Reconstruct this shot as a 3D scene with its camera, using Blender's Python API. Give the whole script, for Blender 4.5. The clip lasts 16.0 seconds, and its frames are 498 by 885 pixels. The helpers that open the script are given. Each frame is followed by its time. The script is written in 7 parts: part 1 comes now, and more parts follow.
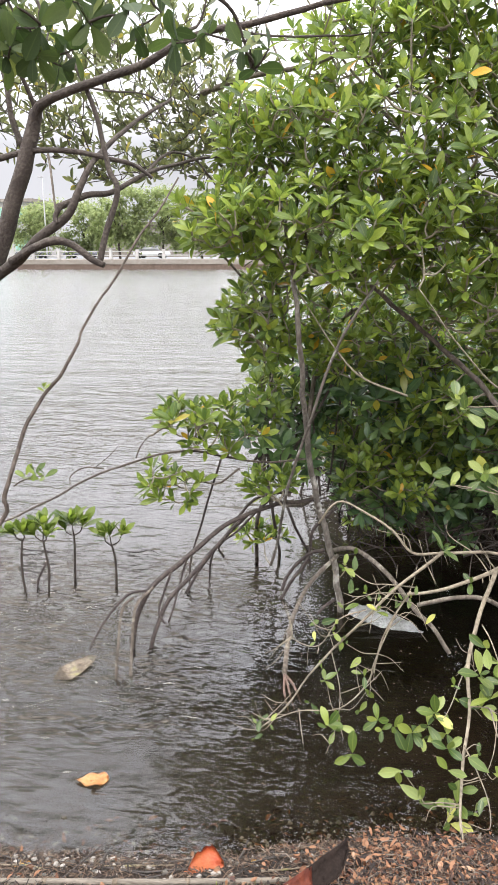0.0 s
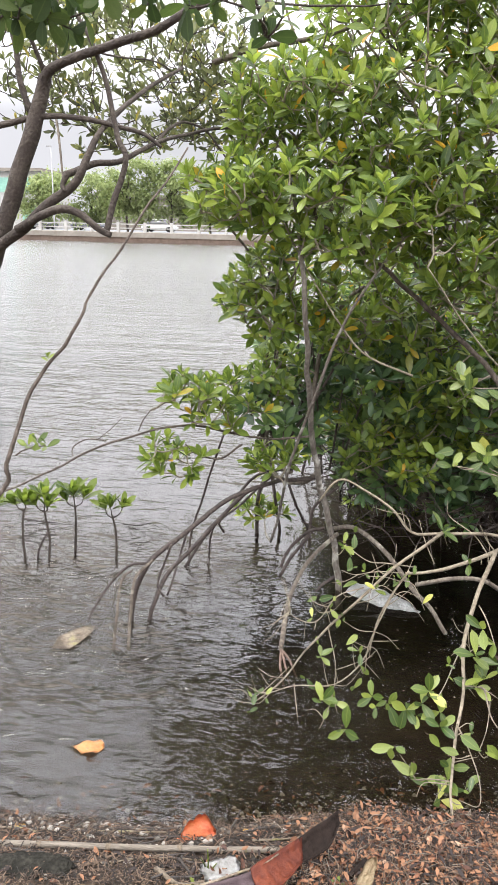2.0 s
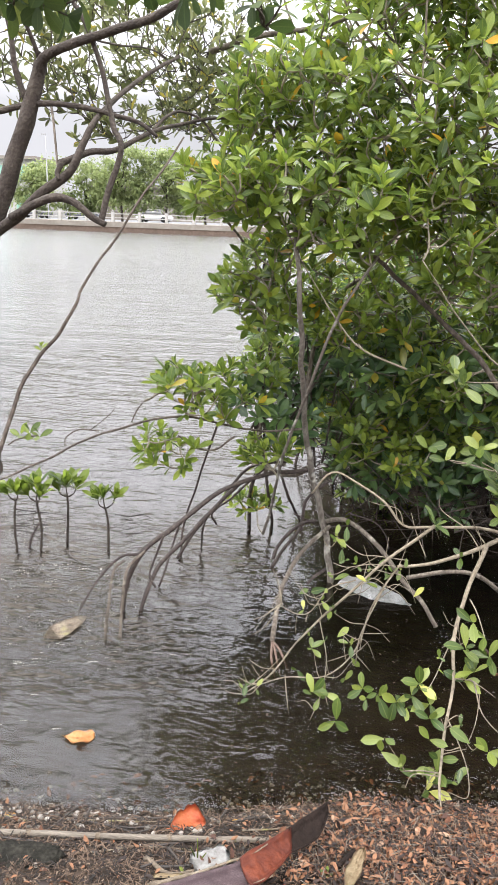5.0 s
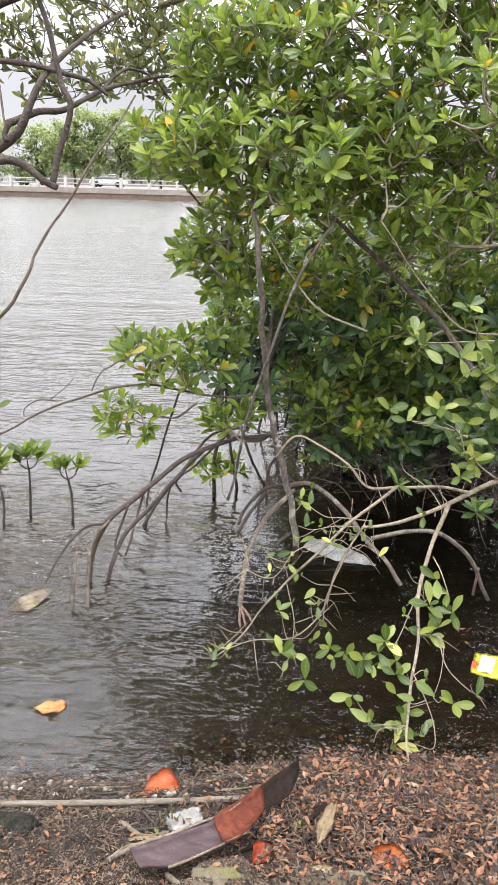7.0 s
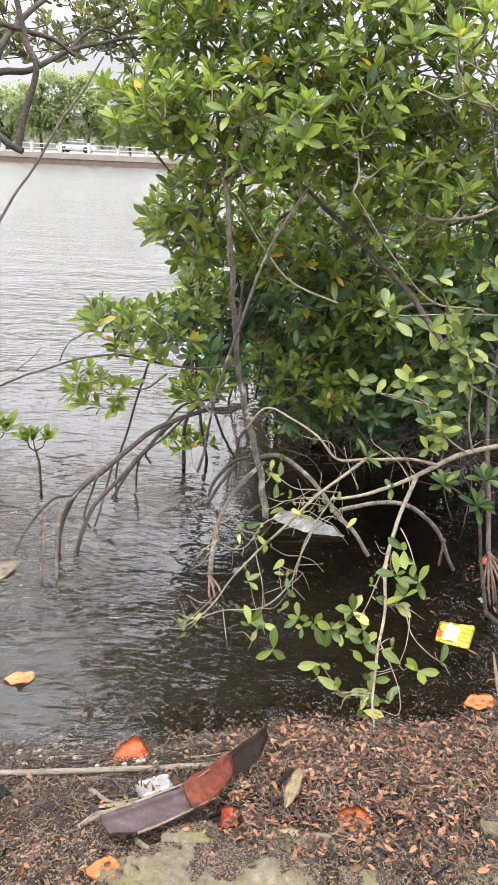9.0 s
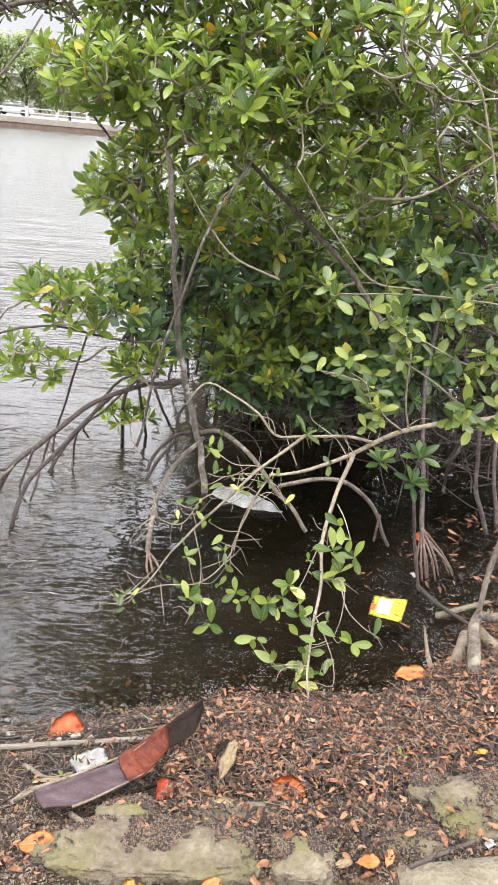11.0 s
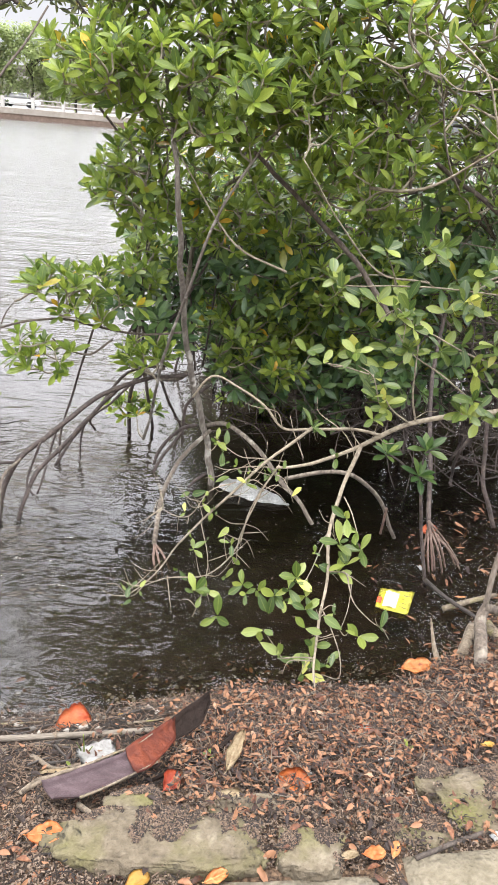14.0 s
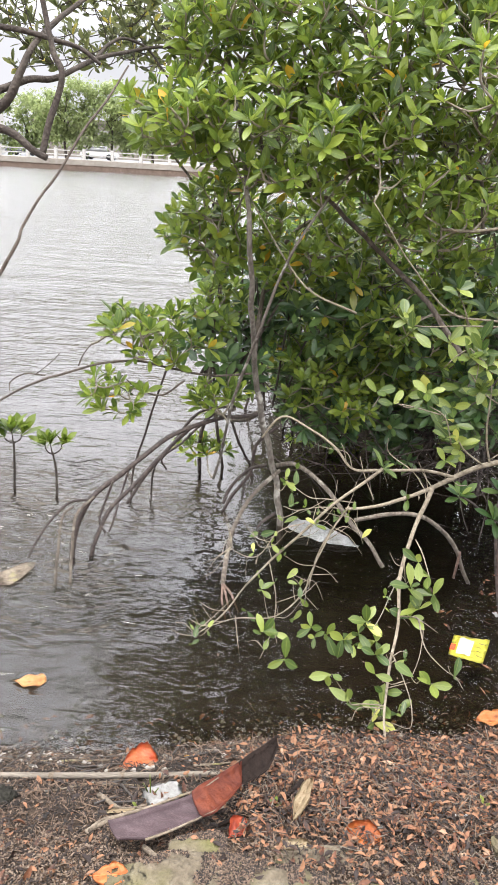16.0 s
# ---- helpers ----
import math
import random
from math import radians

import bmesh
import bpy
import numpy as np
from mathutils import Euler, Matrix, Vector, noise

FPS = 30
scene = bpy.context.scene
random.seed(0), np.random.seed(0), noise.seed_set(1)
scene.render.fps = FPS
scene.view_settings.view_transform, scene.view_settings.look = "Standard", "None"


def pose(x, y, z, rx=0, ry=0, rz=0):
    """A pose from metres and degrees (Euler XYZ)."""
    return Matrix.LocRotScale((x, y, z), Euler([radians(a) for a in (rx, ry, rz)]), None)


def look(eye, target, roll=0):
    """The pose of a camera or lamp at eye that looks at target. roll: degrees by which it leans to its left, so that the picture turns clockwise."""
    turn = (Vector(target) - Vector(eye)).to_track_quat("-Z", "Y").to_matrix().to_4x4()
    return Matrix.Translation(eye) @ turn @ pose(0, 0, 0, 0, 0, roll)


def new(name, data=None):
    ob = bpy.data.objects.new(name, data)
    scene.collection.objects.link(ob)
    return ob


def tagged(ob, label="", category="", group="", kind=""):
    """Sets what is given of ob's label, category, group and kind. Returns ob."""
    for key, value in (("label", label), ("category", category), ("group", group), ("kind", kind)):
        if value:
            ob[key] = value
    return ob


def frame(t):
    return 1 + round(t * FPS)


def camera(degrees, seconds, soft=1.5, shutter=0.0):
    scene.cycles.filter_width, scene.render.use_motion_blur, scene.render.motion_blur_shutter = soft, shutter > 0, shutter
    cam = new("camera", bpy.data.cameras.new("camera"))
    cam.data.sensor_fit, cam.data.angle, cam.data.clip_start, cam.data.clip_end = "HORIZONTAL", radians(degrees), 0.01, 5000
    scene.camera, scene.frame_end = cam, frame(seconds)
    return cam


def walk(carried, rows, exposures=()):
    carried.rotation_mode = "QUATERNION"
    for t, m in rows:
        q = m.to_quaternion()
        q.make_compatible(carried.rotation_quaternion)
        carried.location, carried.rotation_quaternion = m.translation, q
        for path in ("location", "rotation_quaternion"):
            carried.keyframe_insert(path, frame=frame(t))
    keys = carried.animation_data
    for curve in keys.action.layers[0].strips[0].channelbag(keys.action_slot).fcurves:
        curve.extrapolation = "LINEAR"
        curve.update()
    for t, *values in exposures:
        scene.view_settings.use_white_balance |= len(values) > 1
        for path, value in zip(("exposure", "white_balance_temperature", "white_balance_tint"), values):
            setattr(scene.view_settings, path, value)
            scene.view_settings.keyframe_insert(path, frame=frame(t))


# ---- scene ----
cam = camera(36.8, 16.0, soft=1.1)
PATH = [
    (0, (0.208, 0.126, 1.517), (-0.098, 2.04, 1.023), -0.2),
    (0.5, (0.207, 0.128, 1.51), (-0.078, 2.04, 0.994), 1.0),
    (1, (0.206, 0.121, 1.514), (-0.075, 2.029, 0.986), 1.5),
    (1.5, (0.206, 0.123, 1.513), (-0.086, 2.026, 0.973), 1.5),
    (2, (0.209, 0.128, 1.509), (-0.102, 2.025, 0.958), 1.3),
    (2.5, (0.208, 0.125, 1.511), (-0.116, 2.018, 0.953), 1.2),
    (3, (0.209, 0.128, 1.508), (-0.127, 2.018, 0.946), 1.3),
    (5.5, (0.208, 0.13, 1.508), (-0.061, 2.025, 0.931), 2.1),
    (6, (0.208, 0.135, 1.503), (-0.031, 2.028, 0.904), 1.8),
    (6.5, (0.208, 0.137, 1.501), (-0.002, 2.024, 0.873), 1.4),
    (7, (0.208, 0.137, 1.501), (0.02, 2.018, 0.849), 1.4),
    (7.5, (0.208, 0.135, 1.503), (0.041, 2.012, 0.833), 1.5),
    (8, (0.208, 0.138, 1.5), (0.059, 2.01, 0.811), 1.8),
    (10.5, (0.208, 0.14, 1.498), (0.219, 1.991, 0.743), 4.3),
    (11, (0.208, 0.141, 1.497), (0.269, 1.987, 0.728), 5.2),
    (11.5, (0.208, 0.142, 1.496), (0.302, 1.979, 0.712), 5.8),
    (12, (0.208, 0.142, 1.497), (0.313, 1.974, 0.702), 6.0),
    (12.5, (0.208, 0.143, 1.496), (0.307, 1.973, 0.695), 5.9),
    (13, (0.208, 0.142, 1.496), (0.294, 1.974, 0.696), 5.6),
    (13.5, (0.208, 0.142, 1.496), (0.278, 1.976, 0.701), 5.4),
    (14, (0.208, 0.142, 1.497), (0.253, 1.979, 0.709), 5.0),
    (14.5, (0.208, 0.141, 1.497), (0.211, 1.985, 0.72), 4.5),
    (15, (0.208, 0.142, 1.496), (0.158, 1.992, 0.739), 4.0),
    (15.5, (0.208, 0.139, 1.499), (0.1, 1.998, 0.768), 3.5),
    (16, (0.208, 0.139, 1.499), (0.06, 2.007, 0.797), 3.2),
]
walk(cam, [(t, look(eye, target, roll)) for t, eye, target, roll in PATH], exposures=[(0.0, 0.7), (8.2, 0.78), (10.3, 0.94), (14.0, 0.95), (16.0, 0.87)])

# ---- sky and sun: bright overcast day ----
world = bpy.data.worlds.new("world")
scene.world = world
world.use_nodes = True
wn, wl = world.node_tree.nodes, world.node_tree.links
sky = wn.new("ShaderNodeTexSky")
sky.sky_type, sky.sun_disc = 'NISHITA', False
sky.sun_elevation, sky.sun_rotation, sky.dust_density, sky.air_density = radians(77), radians(143), 4.0, 1.2
w_co, w_noise, w_ramp, w_mix = wn.new("ShaderNodeTexCoord"), wn.new("ShaderNodeTexNoise"), wn.new("ShaderNodeValToRGB"), wn.new("ShaderNodeMix")
w_noise.inputs["Scale"].default_value, w_noise.inputs["Detail"].default_value = 2.2, 5
w_ramp.color_ramp.elements[0].position, w_ramp.color_ramp.elements[1].position = 0.28, 0.52
w_ramp.color_ramp.elements[0].color, w_ramp.color_ramp.elements[1].color = (0.75, 0.75, 0.75, 1), (0.96, 0.96, 0.96, 1)
w_mix.data_type = 'RGBA'
w_mix.inputs["B"].default_value = (13.3, 13.3, 14.2, 1)
wl.new(w_co.outputs["Generated"], w_noise.inputs["Vector"])
wl.new(w_noise.outputs[0], w_ramp.inputs[0])
wl.new(w_ramp.outputs[0], w_mix.inputs["Factor"])
wl.new(sky.outputs[0], w_mix.inputs["A"])
w_sep, w_lift, w_gain = wn.new("ShaderNodeSeparateXYZ"), wn.new("ShaderNodeMapRange"), wn.new("ShaderNodeMix")
wl.new(w_co.outputs["Generated"], w_sep.inputs[0])
wl.new(w_sep.outputs["Z"], w_lift.inputs["Value"])
w_lift.inputs["From Min"].default_value, w_lift.inputs["From Max"].default_value = 0.125, 0.46
w_lift.inputs["To Min"].default_value, w_lift.inputs["To Max"].default_value = 0.43, 2.55
w_gain.data_type, w_gain.blend_type = 'RGBA', 'MULTIPLY'
w_gain.inputs["Factor"].default_value = 1.0
wl.new(w_mix.outputs["Result"], w_gain.inputs["A"])
wl.new(w_lift.outputs[0], w_gain.inputs["B"])
wl.new(w_gain.outputs["Result"], wn["Background"].inputs[0])
wn["Background"].inputs[1].default_value = 0.094
sun = new("sun", bpy.data.lights.new("sun", 'SUN'))
sun.data.energy, sun.data.angle, sun.data.color = 1.9, radians(25), (1.0, 0.96, 0.9)
sun.matrix_world = look((-1.6, -1.2, 8.5), (0, 0, 0))


# ---- materials ----
def material(name, colours, scale=12.0, rough=0.7, bump=0.3, detail=6.0, fine=6.0, stretch=(1, 1, 1), spots=None, per_object=0.0, per_island=0.0, spec=0.5):
    """A noise material: colours ramp at one scale, finer grain over it and relief."""
    m = bpy.data.materials.new(name)
    m.use_nodes = True
    n, l = m.node_tree.nodes, m.node_tree.links
    b = n["Principled BSDF"]
    co, mp = n.new("ShaderNodeTexCoord"), n.new("ShaderNodeMapping")
    mp.inputs["Scale"].default_value = stretch
    l.new(co.outputs["Object"], mp.inputs["Vector"])
    big, small, ramp = n.new("ShaderNodeTexNoise"), n.new("ShaderNodeTexNoise"), n.new("ShaderNodeValToRGB")
    big.inputs["Scale"].default_value, big.inputs["Detail"].default_value = scale, detail
    small.inputs["Scale"].default_value, small.inputs["Detail"].default_value = scale * fine, 4
    l.new(mp.outputs[0], big.inputs["Vector"])
    l.new(mp.outputs[0], small.inputs["Vector"])
    ramp.color_ramp.elements[0].position, ramp.color_ramp.elements[1].position = 0.3, 0.7
    while len(ramp.color_ramp.elements) < len(colours):
        ramp.color_ramp.elements.new(0.5)
    for i, (e, c) in enumerate(zip(ramp.color_ramp.elements, colours)):
        e.position, e.color = 0.3 + 0.4 * i / max(1, len(colours) - 1), (*c, 1)
    fac = n.new("ShaderNodeMath")
    fac.operation = 'MULTIPLY_ADD'
    fac.inputs[1].default_value, fac.inputs[2].default_value = 0.45, 0.0
    l.new(small.outputs[0], fac.inputs[0])
    part_big = n.new("ShaderNodeMath")
    part_big.operation = 'MULTIPLY_ADD'
    part_big.inputs[1].default_value = 0.55
    l.new(big.outputs[0], part_big.inputs[0])
    l.new(fac.outputs[0], part_big.inputs[2])
    last = part_big
    for on, node, out in ((per_object, "ShaderNodeObjectInfo", "Random"), (per_island, "ShaderNodeNewGeometry", "Random Per Island")):
        if on:
            src, add = n.new(node), n.new("ShaderNodeMath")
            add.operation = 'MULTIPLY_ADD'
            add.inputs[1].default_value = on
            l.new(src.outputs[out], add.inputs[0])
            l.new(last.outputs[0], add.inputs[2])
            sub = n.new("ShaderNodeMath")
            sub.operation = 'SUBTRACT'
            sub.inputs[1].default_value = on / 2
            l.new(add.outputs[0], sub.inputs[0])
            last = sub
    l.new(last.outputs[0], ramp.inputs[0])
    colour = ramp.outputs[0]
    if spots:
        c, s, lo, hi = spots
        sp, rp, mx = n.new("ShaderNodeTexNoise"), n.new("ShaderNodeValToRGB"), n.new("ShaderNodeMix")
        sp.inputs["Scale"].default_value, sp.inputs["Detail"].default_value = s, 5
        rp.color_ramp.elements[0].position, rp.color_ramp.elements[1].position = lo, hi
        l.new(co.outputs["Object"], sp.inputs["Vector"])
        l.new(sp.outputs[0], rp.inputs[0])
        mx.data_type = 'RGBA'
        l.new(rp.outputs[0], mx.inputs["Factor"])
        l.new(colour, mx.inputs["A"])
        mx.inputs["B"].default_value = (*c, 1)
        colour = mx.outputs["Result"]
    l.new(colour, b.inputs["Base Color"])
    b.inputs["Roughness"].default_value = rough
    b.inputs["Specular IOR Level"].default_value = spec
    if bump:
        bp = n.new("ShaderNodeBump")
        bp.inputs["Strength"].default_value, bp.inputs["Distance"].default_value = bump, 0.4 / scale
        l.new(part_big.outputs[0], bp.inputs["Height"])
        l.new(bp.outputs[0], b.inputs["Normal"])
    return m


def leaf_material(name, dark, mid, light, odd, rough=0.36, through_light=0.5, odd_from=0.965):
    """Leaves: a colour for each leaf, a paler midrib, blotches, gloss above and light let through."""
    m = bpy.data.materials.new(name)
    m.use_nodes = True
    n, l = m.node_tree.nodes, m.node_tree.links
    b, out = n["Principled BSDF"], n["Material Output"]
    geo, info, add, frac = n.new("ShaderNodeNewGeometry"), n.new("ShaderNodeObjectInfo"), n.new("ShaderNodeMath"), n.new("ShaderNodeMath")
    frac.operation = 'FRACT'
    l.new(geo.outputs["Random Per Island"], add.inputs[0])
    l.new(info.outputs["Random"], add.inputs[1])
    l.new(add.outputs[0], frac.inputs[0])
    ramp = n.new("ShaderNodeValToRGB")
    els = ramp.color_ramp.elements
    for pos in (0.5, odd_from - 0.002, odd_from):
        els.new(pos)
    for e, pos, c in zip(els, (0.0, 0.5, odd_from - 0.002, odd_from, 1.0), (dark, mid, light, odd, odd)):
        e.position, e.color = pos, (*c, 1)
    l.new(frac.outputs[0], ramp.inputs[0])
    uv, sep = n.new("ShaderNodeUVMap"), n.new("ShaderNodeSeparateXYZ")
    l.new(uv.outputs[0], sep.inputs[0])
    off, ab, rib = n.new("ShaderNodeMath"), n.new("ShaderNodeMath"), n.new("ShaderNodeMapRange")
    off.operation, ab.operation = 'SUBTRACT', 'ABSOLUTE'
    off.inputs[1].default_value = 0.5
    l.new(sep.outputs["Y"], off.inputs[0])
    l.new(off.outputs[0], ab.inputs[0])
    l.new(ab.outputs[0], rib.inputs["Value"])
    rib.inputs["From Min"].default_value, rib.inputs["From Max"].default_value = 0.02, 0.06
    rib.inputs["To Min"].default_value, rib.inputs["To Max"].default_value = 0.2, 0.0
    pale, blot, br = n.new("ShaderNodeMix"), n.new("ShaderNodeTexNoise"), n.new("ShaderNodeMix")
    pale.data_type = br.data_type = 'RGBA'
    pale.inputs["B"].default_value = (light[0] * 1.5, light[1] * 1.35, light[2] * 1.6, 1)
    l.new(rib.outputs[0], pale.inputs["Factor"])
    l.new(ramp.outputs[0], pale.inputs["A"])
    co = n.new("ShaderNodeTexCoord")
    l.new(co.outputs["Object"], blot.inputs["Vector"])
    blot.inputs["Scale"].default_value, blot.inputs["Detail"].default_value = 45, 3
    br.blend_type = 'MULTIPLY'
    br.inputs["Factor"].default_value = 0.55
    l.new(pale.outputs["Result"], br.inputs["A"])
    l.new(blot.outputs[0], br.inputs["B"])
    gain = n.new("ShaderNodeMix")
    gain.data_type, gain.blend_type = 'RGBA', 'MULTIPLY'
    gain.inputs["Factor"].default_value, gain.inputs["B"].default_value = 1.0, (1.35, 1.35, 1.35, 1)
    l.new(br.outputs["Result"], gain.inputs["A"])
    l.new(gain.outputs["Result"], b.inputs["Base Color"])
    b.inputs["Roughness"].default_value = rough
    tr, mix = n.new("ShaderNodeBsdfTranslucent"), n.new("ShaderNodeMixShader")
    l.new(gain.outputs["Result"], tr.inputs["Color"])
    mix.inputs[0].default_value = through_light
    l.new(b.outputs[0], mix.inputs[1])
    l.new(tr.outputs[0], mix.inputs[2])
    l.new(mix.outputs[0], out.inputs["Surface"])
    return m


def water_material():
    m = bpy.data.materials.new("lagoon_water")
    m.use_nodes = True
    n, l = m.node_tree.nodes, m.node_tree.links
    n.remove(n["Principled BSDF"])
    co = n.new("ShaderNodeTexCoord")
    heights = []
    for scale, stretch, detail, weight, turn in ((1.5, (1, 2.6, 1), 1, 0.55, 8), (4.6, (1, 2.2, 1), 1, 0.36, -7), (14.0, (1, 2.0, 1), 1, 0.24, 12), (0.3, (1, 3.4, 1), 2, 1.0, -3)):
        mp, nz, mul = n.new("ShaderNodeMapping"), n.new("ShaderNodeTexNoise"), n.new("ShaderNodeMath")
        mp.inputs["Scale"].default_value, mp.inputs["Rotation"].default_value = stretch, (0, 0, radians(turn))
        nz.inputs["Scale"].default_value, nz.inputs["Detail"].default_value = scale, detail
        nz.inputs["Distortion"].default_value = 0.5
        mul.operation = 'MULTIPLY'
        mul.inputs[1].default_value = weight
        l.new(co.outputs["Object"], mp.inputs["Vector"])
        l.new(mp.outputs[0], nz.inputs["Vector"])
        l.new(nz.outputs[0], mul.inputs[0])
        heights.append(mul)
    total = heights[0]
    for h in heights[1:]:
        s = n.new("ShaderNodeMath")
        l.new(total.outputs[0], s.inputs[0])
        l.new(h.outputs[0], s.inputs[1])
        total = s
    bp = n.new("ShaderNodeBump")
    bp.inputs["Strength"].default_value, bp.inputs["Distance"].default_value = 1.0, 0.05
    l.new(total.outputs[0], bp.inputs["Height"])
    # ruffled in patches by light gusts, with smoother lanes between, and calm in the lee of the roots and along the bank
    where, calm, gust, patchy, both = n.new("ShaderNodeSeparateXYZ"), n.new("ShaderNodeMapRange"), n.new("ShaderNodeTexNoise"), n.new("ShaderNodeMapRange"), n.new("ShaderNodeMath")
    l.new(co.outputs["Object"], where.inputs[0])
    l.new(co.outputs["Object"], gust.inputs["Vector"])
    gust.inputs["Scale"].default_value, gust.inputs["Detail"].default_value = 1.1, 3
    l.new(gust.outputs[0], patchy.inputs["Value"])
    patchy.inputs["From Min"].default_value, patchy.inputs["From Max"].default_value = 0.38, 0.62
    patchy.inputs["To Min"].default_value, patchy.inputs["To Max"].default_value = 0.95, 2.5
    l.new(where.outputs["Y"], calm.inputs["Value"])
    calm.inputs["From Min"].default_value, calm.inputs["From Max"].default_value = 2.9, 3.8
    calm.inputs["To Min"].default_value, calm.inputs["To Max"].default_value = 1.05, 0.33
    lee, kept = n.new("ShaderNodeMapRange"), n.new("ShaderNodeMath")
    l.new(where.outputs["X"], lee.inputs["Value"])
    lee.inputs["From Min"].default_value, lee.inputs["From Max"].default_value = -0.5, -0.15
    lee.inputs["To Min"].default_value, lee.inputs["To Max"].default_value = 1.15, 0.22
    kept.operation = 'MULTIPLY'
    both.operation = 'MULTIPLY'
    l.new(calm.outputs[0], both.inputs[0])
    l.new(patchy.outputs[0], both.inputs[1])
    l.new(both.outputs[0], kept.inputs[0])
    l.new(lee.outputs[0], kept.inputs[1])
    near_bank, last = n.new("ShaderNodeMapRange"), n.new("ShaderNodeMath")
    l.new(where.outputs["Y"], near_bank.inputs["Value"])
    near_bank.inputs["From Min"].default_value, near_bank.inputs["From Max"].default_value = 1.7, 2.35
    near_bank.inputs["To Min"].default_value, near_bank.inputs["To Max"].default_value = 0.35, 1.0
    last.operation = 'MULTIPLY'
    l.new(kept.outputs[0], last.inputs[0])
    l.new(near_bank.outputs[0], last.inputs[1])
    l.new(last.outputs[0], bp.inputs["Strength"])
    fr, tr, gl, mix = n.new("ShaderNodeFresnel"), n.new("ShaderNodeBsdfTransparent"), n.new("ShaderNodeBsdfGlossy"), n.new("ShaderNodeMixShader")
    fr.inputs["IOR"].default_value = 1.4
    blur = n.new("ShaderNodeMapRange")
    l.new(where.outputs["Y"], blur.inputs["Value"])
    blur.inputs["From Min"].default_value, blur.inputs["From Max"].default_value = 4.0, 10.0
    blur.inputs["To Min"].default_value, blur.inputs["To Max"].default_value = 0.012, 0.15
    l.new(blur.outputs[0], gl.inputs["Roughness"])
    gl.inputs["Color"].default_value = (1, 1, 1, 1)
    tr.inputs["Color"].default_value = (0.58, 0.55, 0.48, 1)
    l.new(bp.outputs[0], fr.inputs["Normal"])
    l.new(bp.outputs[0], gl.inputs["Normal"])
    l.new(fr.outputs[0], mix.inputs[0])
    l.new(tr.outputs[0], mix.inputs[1])
    l.new(gl.outputs[0], mix.inputs[2])
    l.new(mix.outputs[0], n["Material Output"].inputs["Surface"])
    return m


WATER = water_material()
SOIL = material("dark_wet_soil", [(0.011, 0.008, 0.0055), (0.028, 0.019, 0.013), (0.058, 0.04, 0.027)], 9, 0.7, 0.6, fine=9, spots=((0.08, 0.06, 0.045), 34, 0.66, 0.76), spec=0.25)
def ground_material():
    """Dark mud along the bank, dry crumbly earth on top of it, pale silt in the shallows off the open shore; the bed
    farther out is paled to stand in for light scattered in murky water.
    """
    m = SOIL.copy()
    m.name = "bank_mud_silt_and_paled_bed"
    n, l = m.node_tree.nodes, m.node_tree.links
    b = n["Principled BSDF"]
    colour = b.inputs["Base Color"].links[0].from_socket
    co, sep, nz, grain, dry = n.new("ShaderNodeTexCoord"), n.new("ShaderNodeSeparateXYZ"), n.new("ShaderNodeTexNoise"), n.new("ShaderNodeTexNoise"), n.new("ShaderNodeValToRGB")
    nz.inputs["Scale"].default_value, nz.inputs["Detail"].default_value = 5.0, 4
    grain.inputs["Scale"].default_value, grain.inputs["Detail"].default_value = 130.0, 3
    for src in (sep.inputs[0], nz.inputs["Vector"], grain.inputs["Vector"]):
        l.new(co.outputs["Object"], src)
    dry.color_ramp.elements[0].position, dry.color_ramp.elements[1].position = 0.35, 0.68
    dry.color_ramp.elements[0].color, dry.color_ramp.elements[1].color = (0.02, 0.012, 0.007, 1), (0.125, 0.08, 0.048, 1)
    l.new(grain.outputs[0], dry.inputs[0])

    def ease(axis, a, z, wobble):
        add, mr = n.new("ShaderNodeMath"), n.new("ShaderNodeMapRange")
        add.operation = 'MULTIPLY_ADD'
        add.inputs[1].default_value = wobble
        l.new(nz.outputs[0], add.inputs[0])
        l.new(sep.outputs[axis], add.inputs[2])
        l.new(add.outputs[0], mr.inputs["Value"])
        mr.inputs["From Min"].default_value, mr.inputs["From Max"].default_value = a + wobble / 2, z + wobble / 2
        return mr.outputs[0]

    def blend(fac, old, new_colour=None, socket=None):
        mix = n.new("ShaderNodeMix")
        mix.data_type = 'RGBA'
        l.new(fac, mix.inputs["Factor"])
        l.new(old, mix.inputs["A"])
        if socket:
            l.new(socket, mix.inputs["B"])
        else:
            mix.inputs["B"].default_value = (*new_colour, 1)
        return mix.outputs["Result"]

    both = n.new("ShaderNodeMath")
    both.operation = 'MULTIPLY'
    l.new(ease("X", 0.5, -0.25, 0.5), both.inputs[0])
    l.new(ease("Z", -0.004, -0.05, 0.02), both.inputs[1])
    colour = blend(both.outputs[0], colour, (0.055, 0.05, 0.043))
    # far bed paled blue-grey, in place of light scattered up through the water
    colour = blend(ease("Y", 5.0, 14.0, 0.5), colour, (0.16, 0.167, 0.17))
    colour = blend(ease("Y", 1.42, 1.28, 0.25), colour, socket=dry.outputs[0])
    l.new(colour, b.inputs["Base Color"])
    b.inputs["Roughness"].default_value = 0.85
    return m


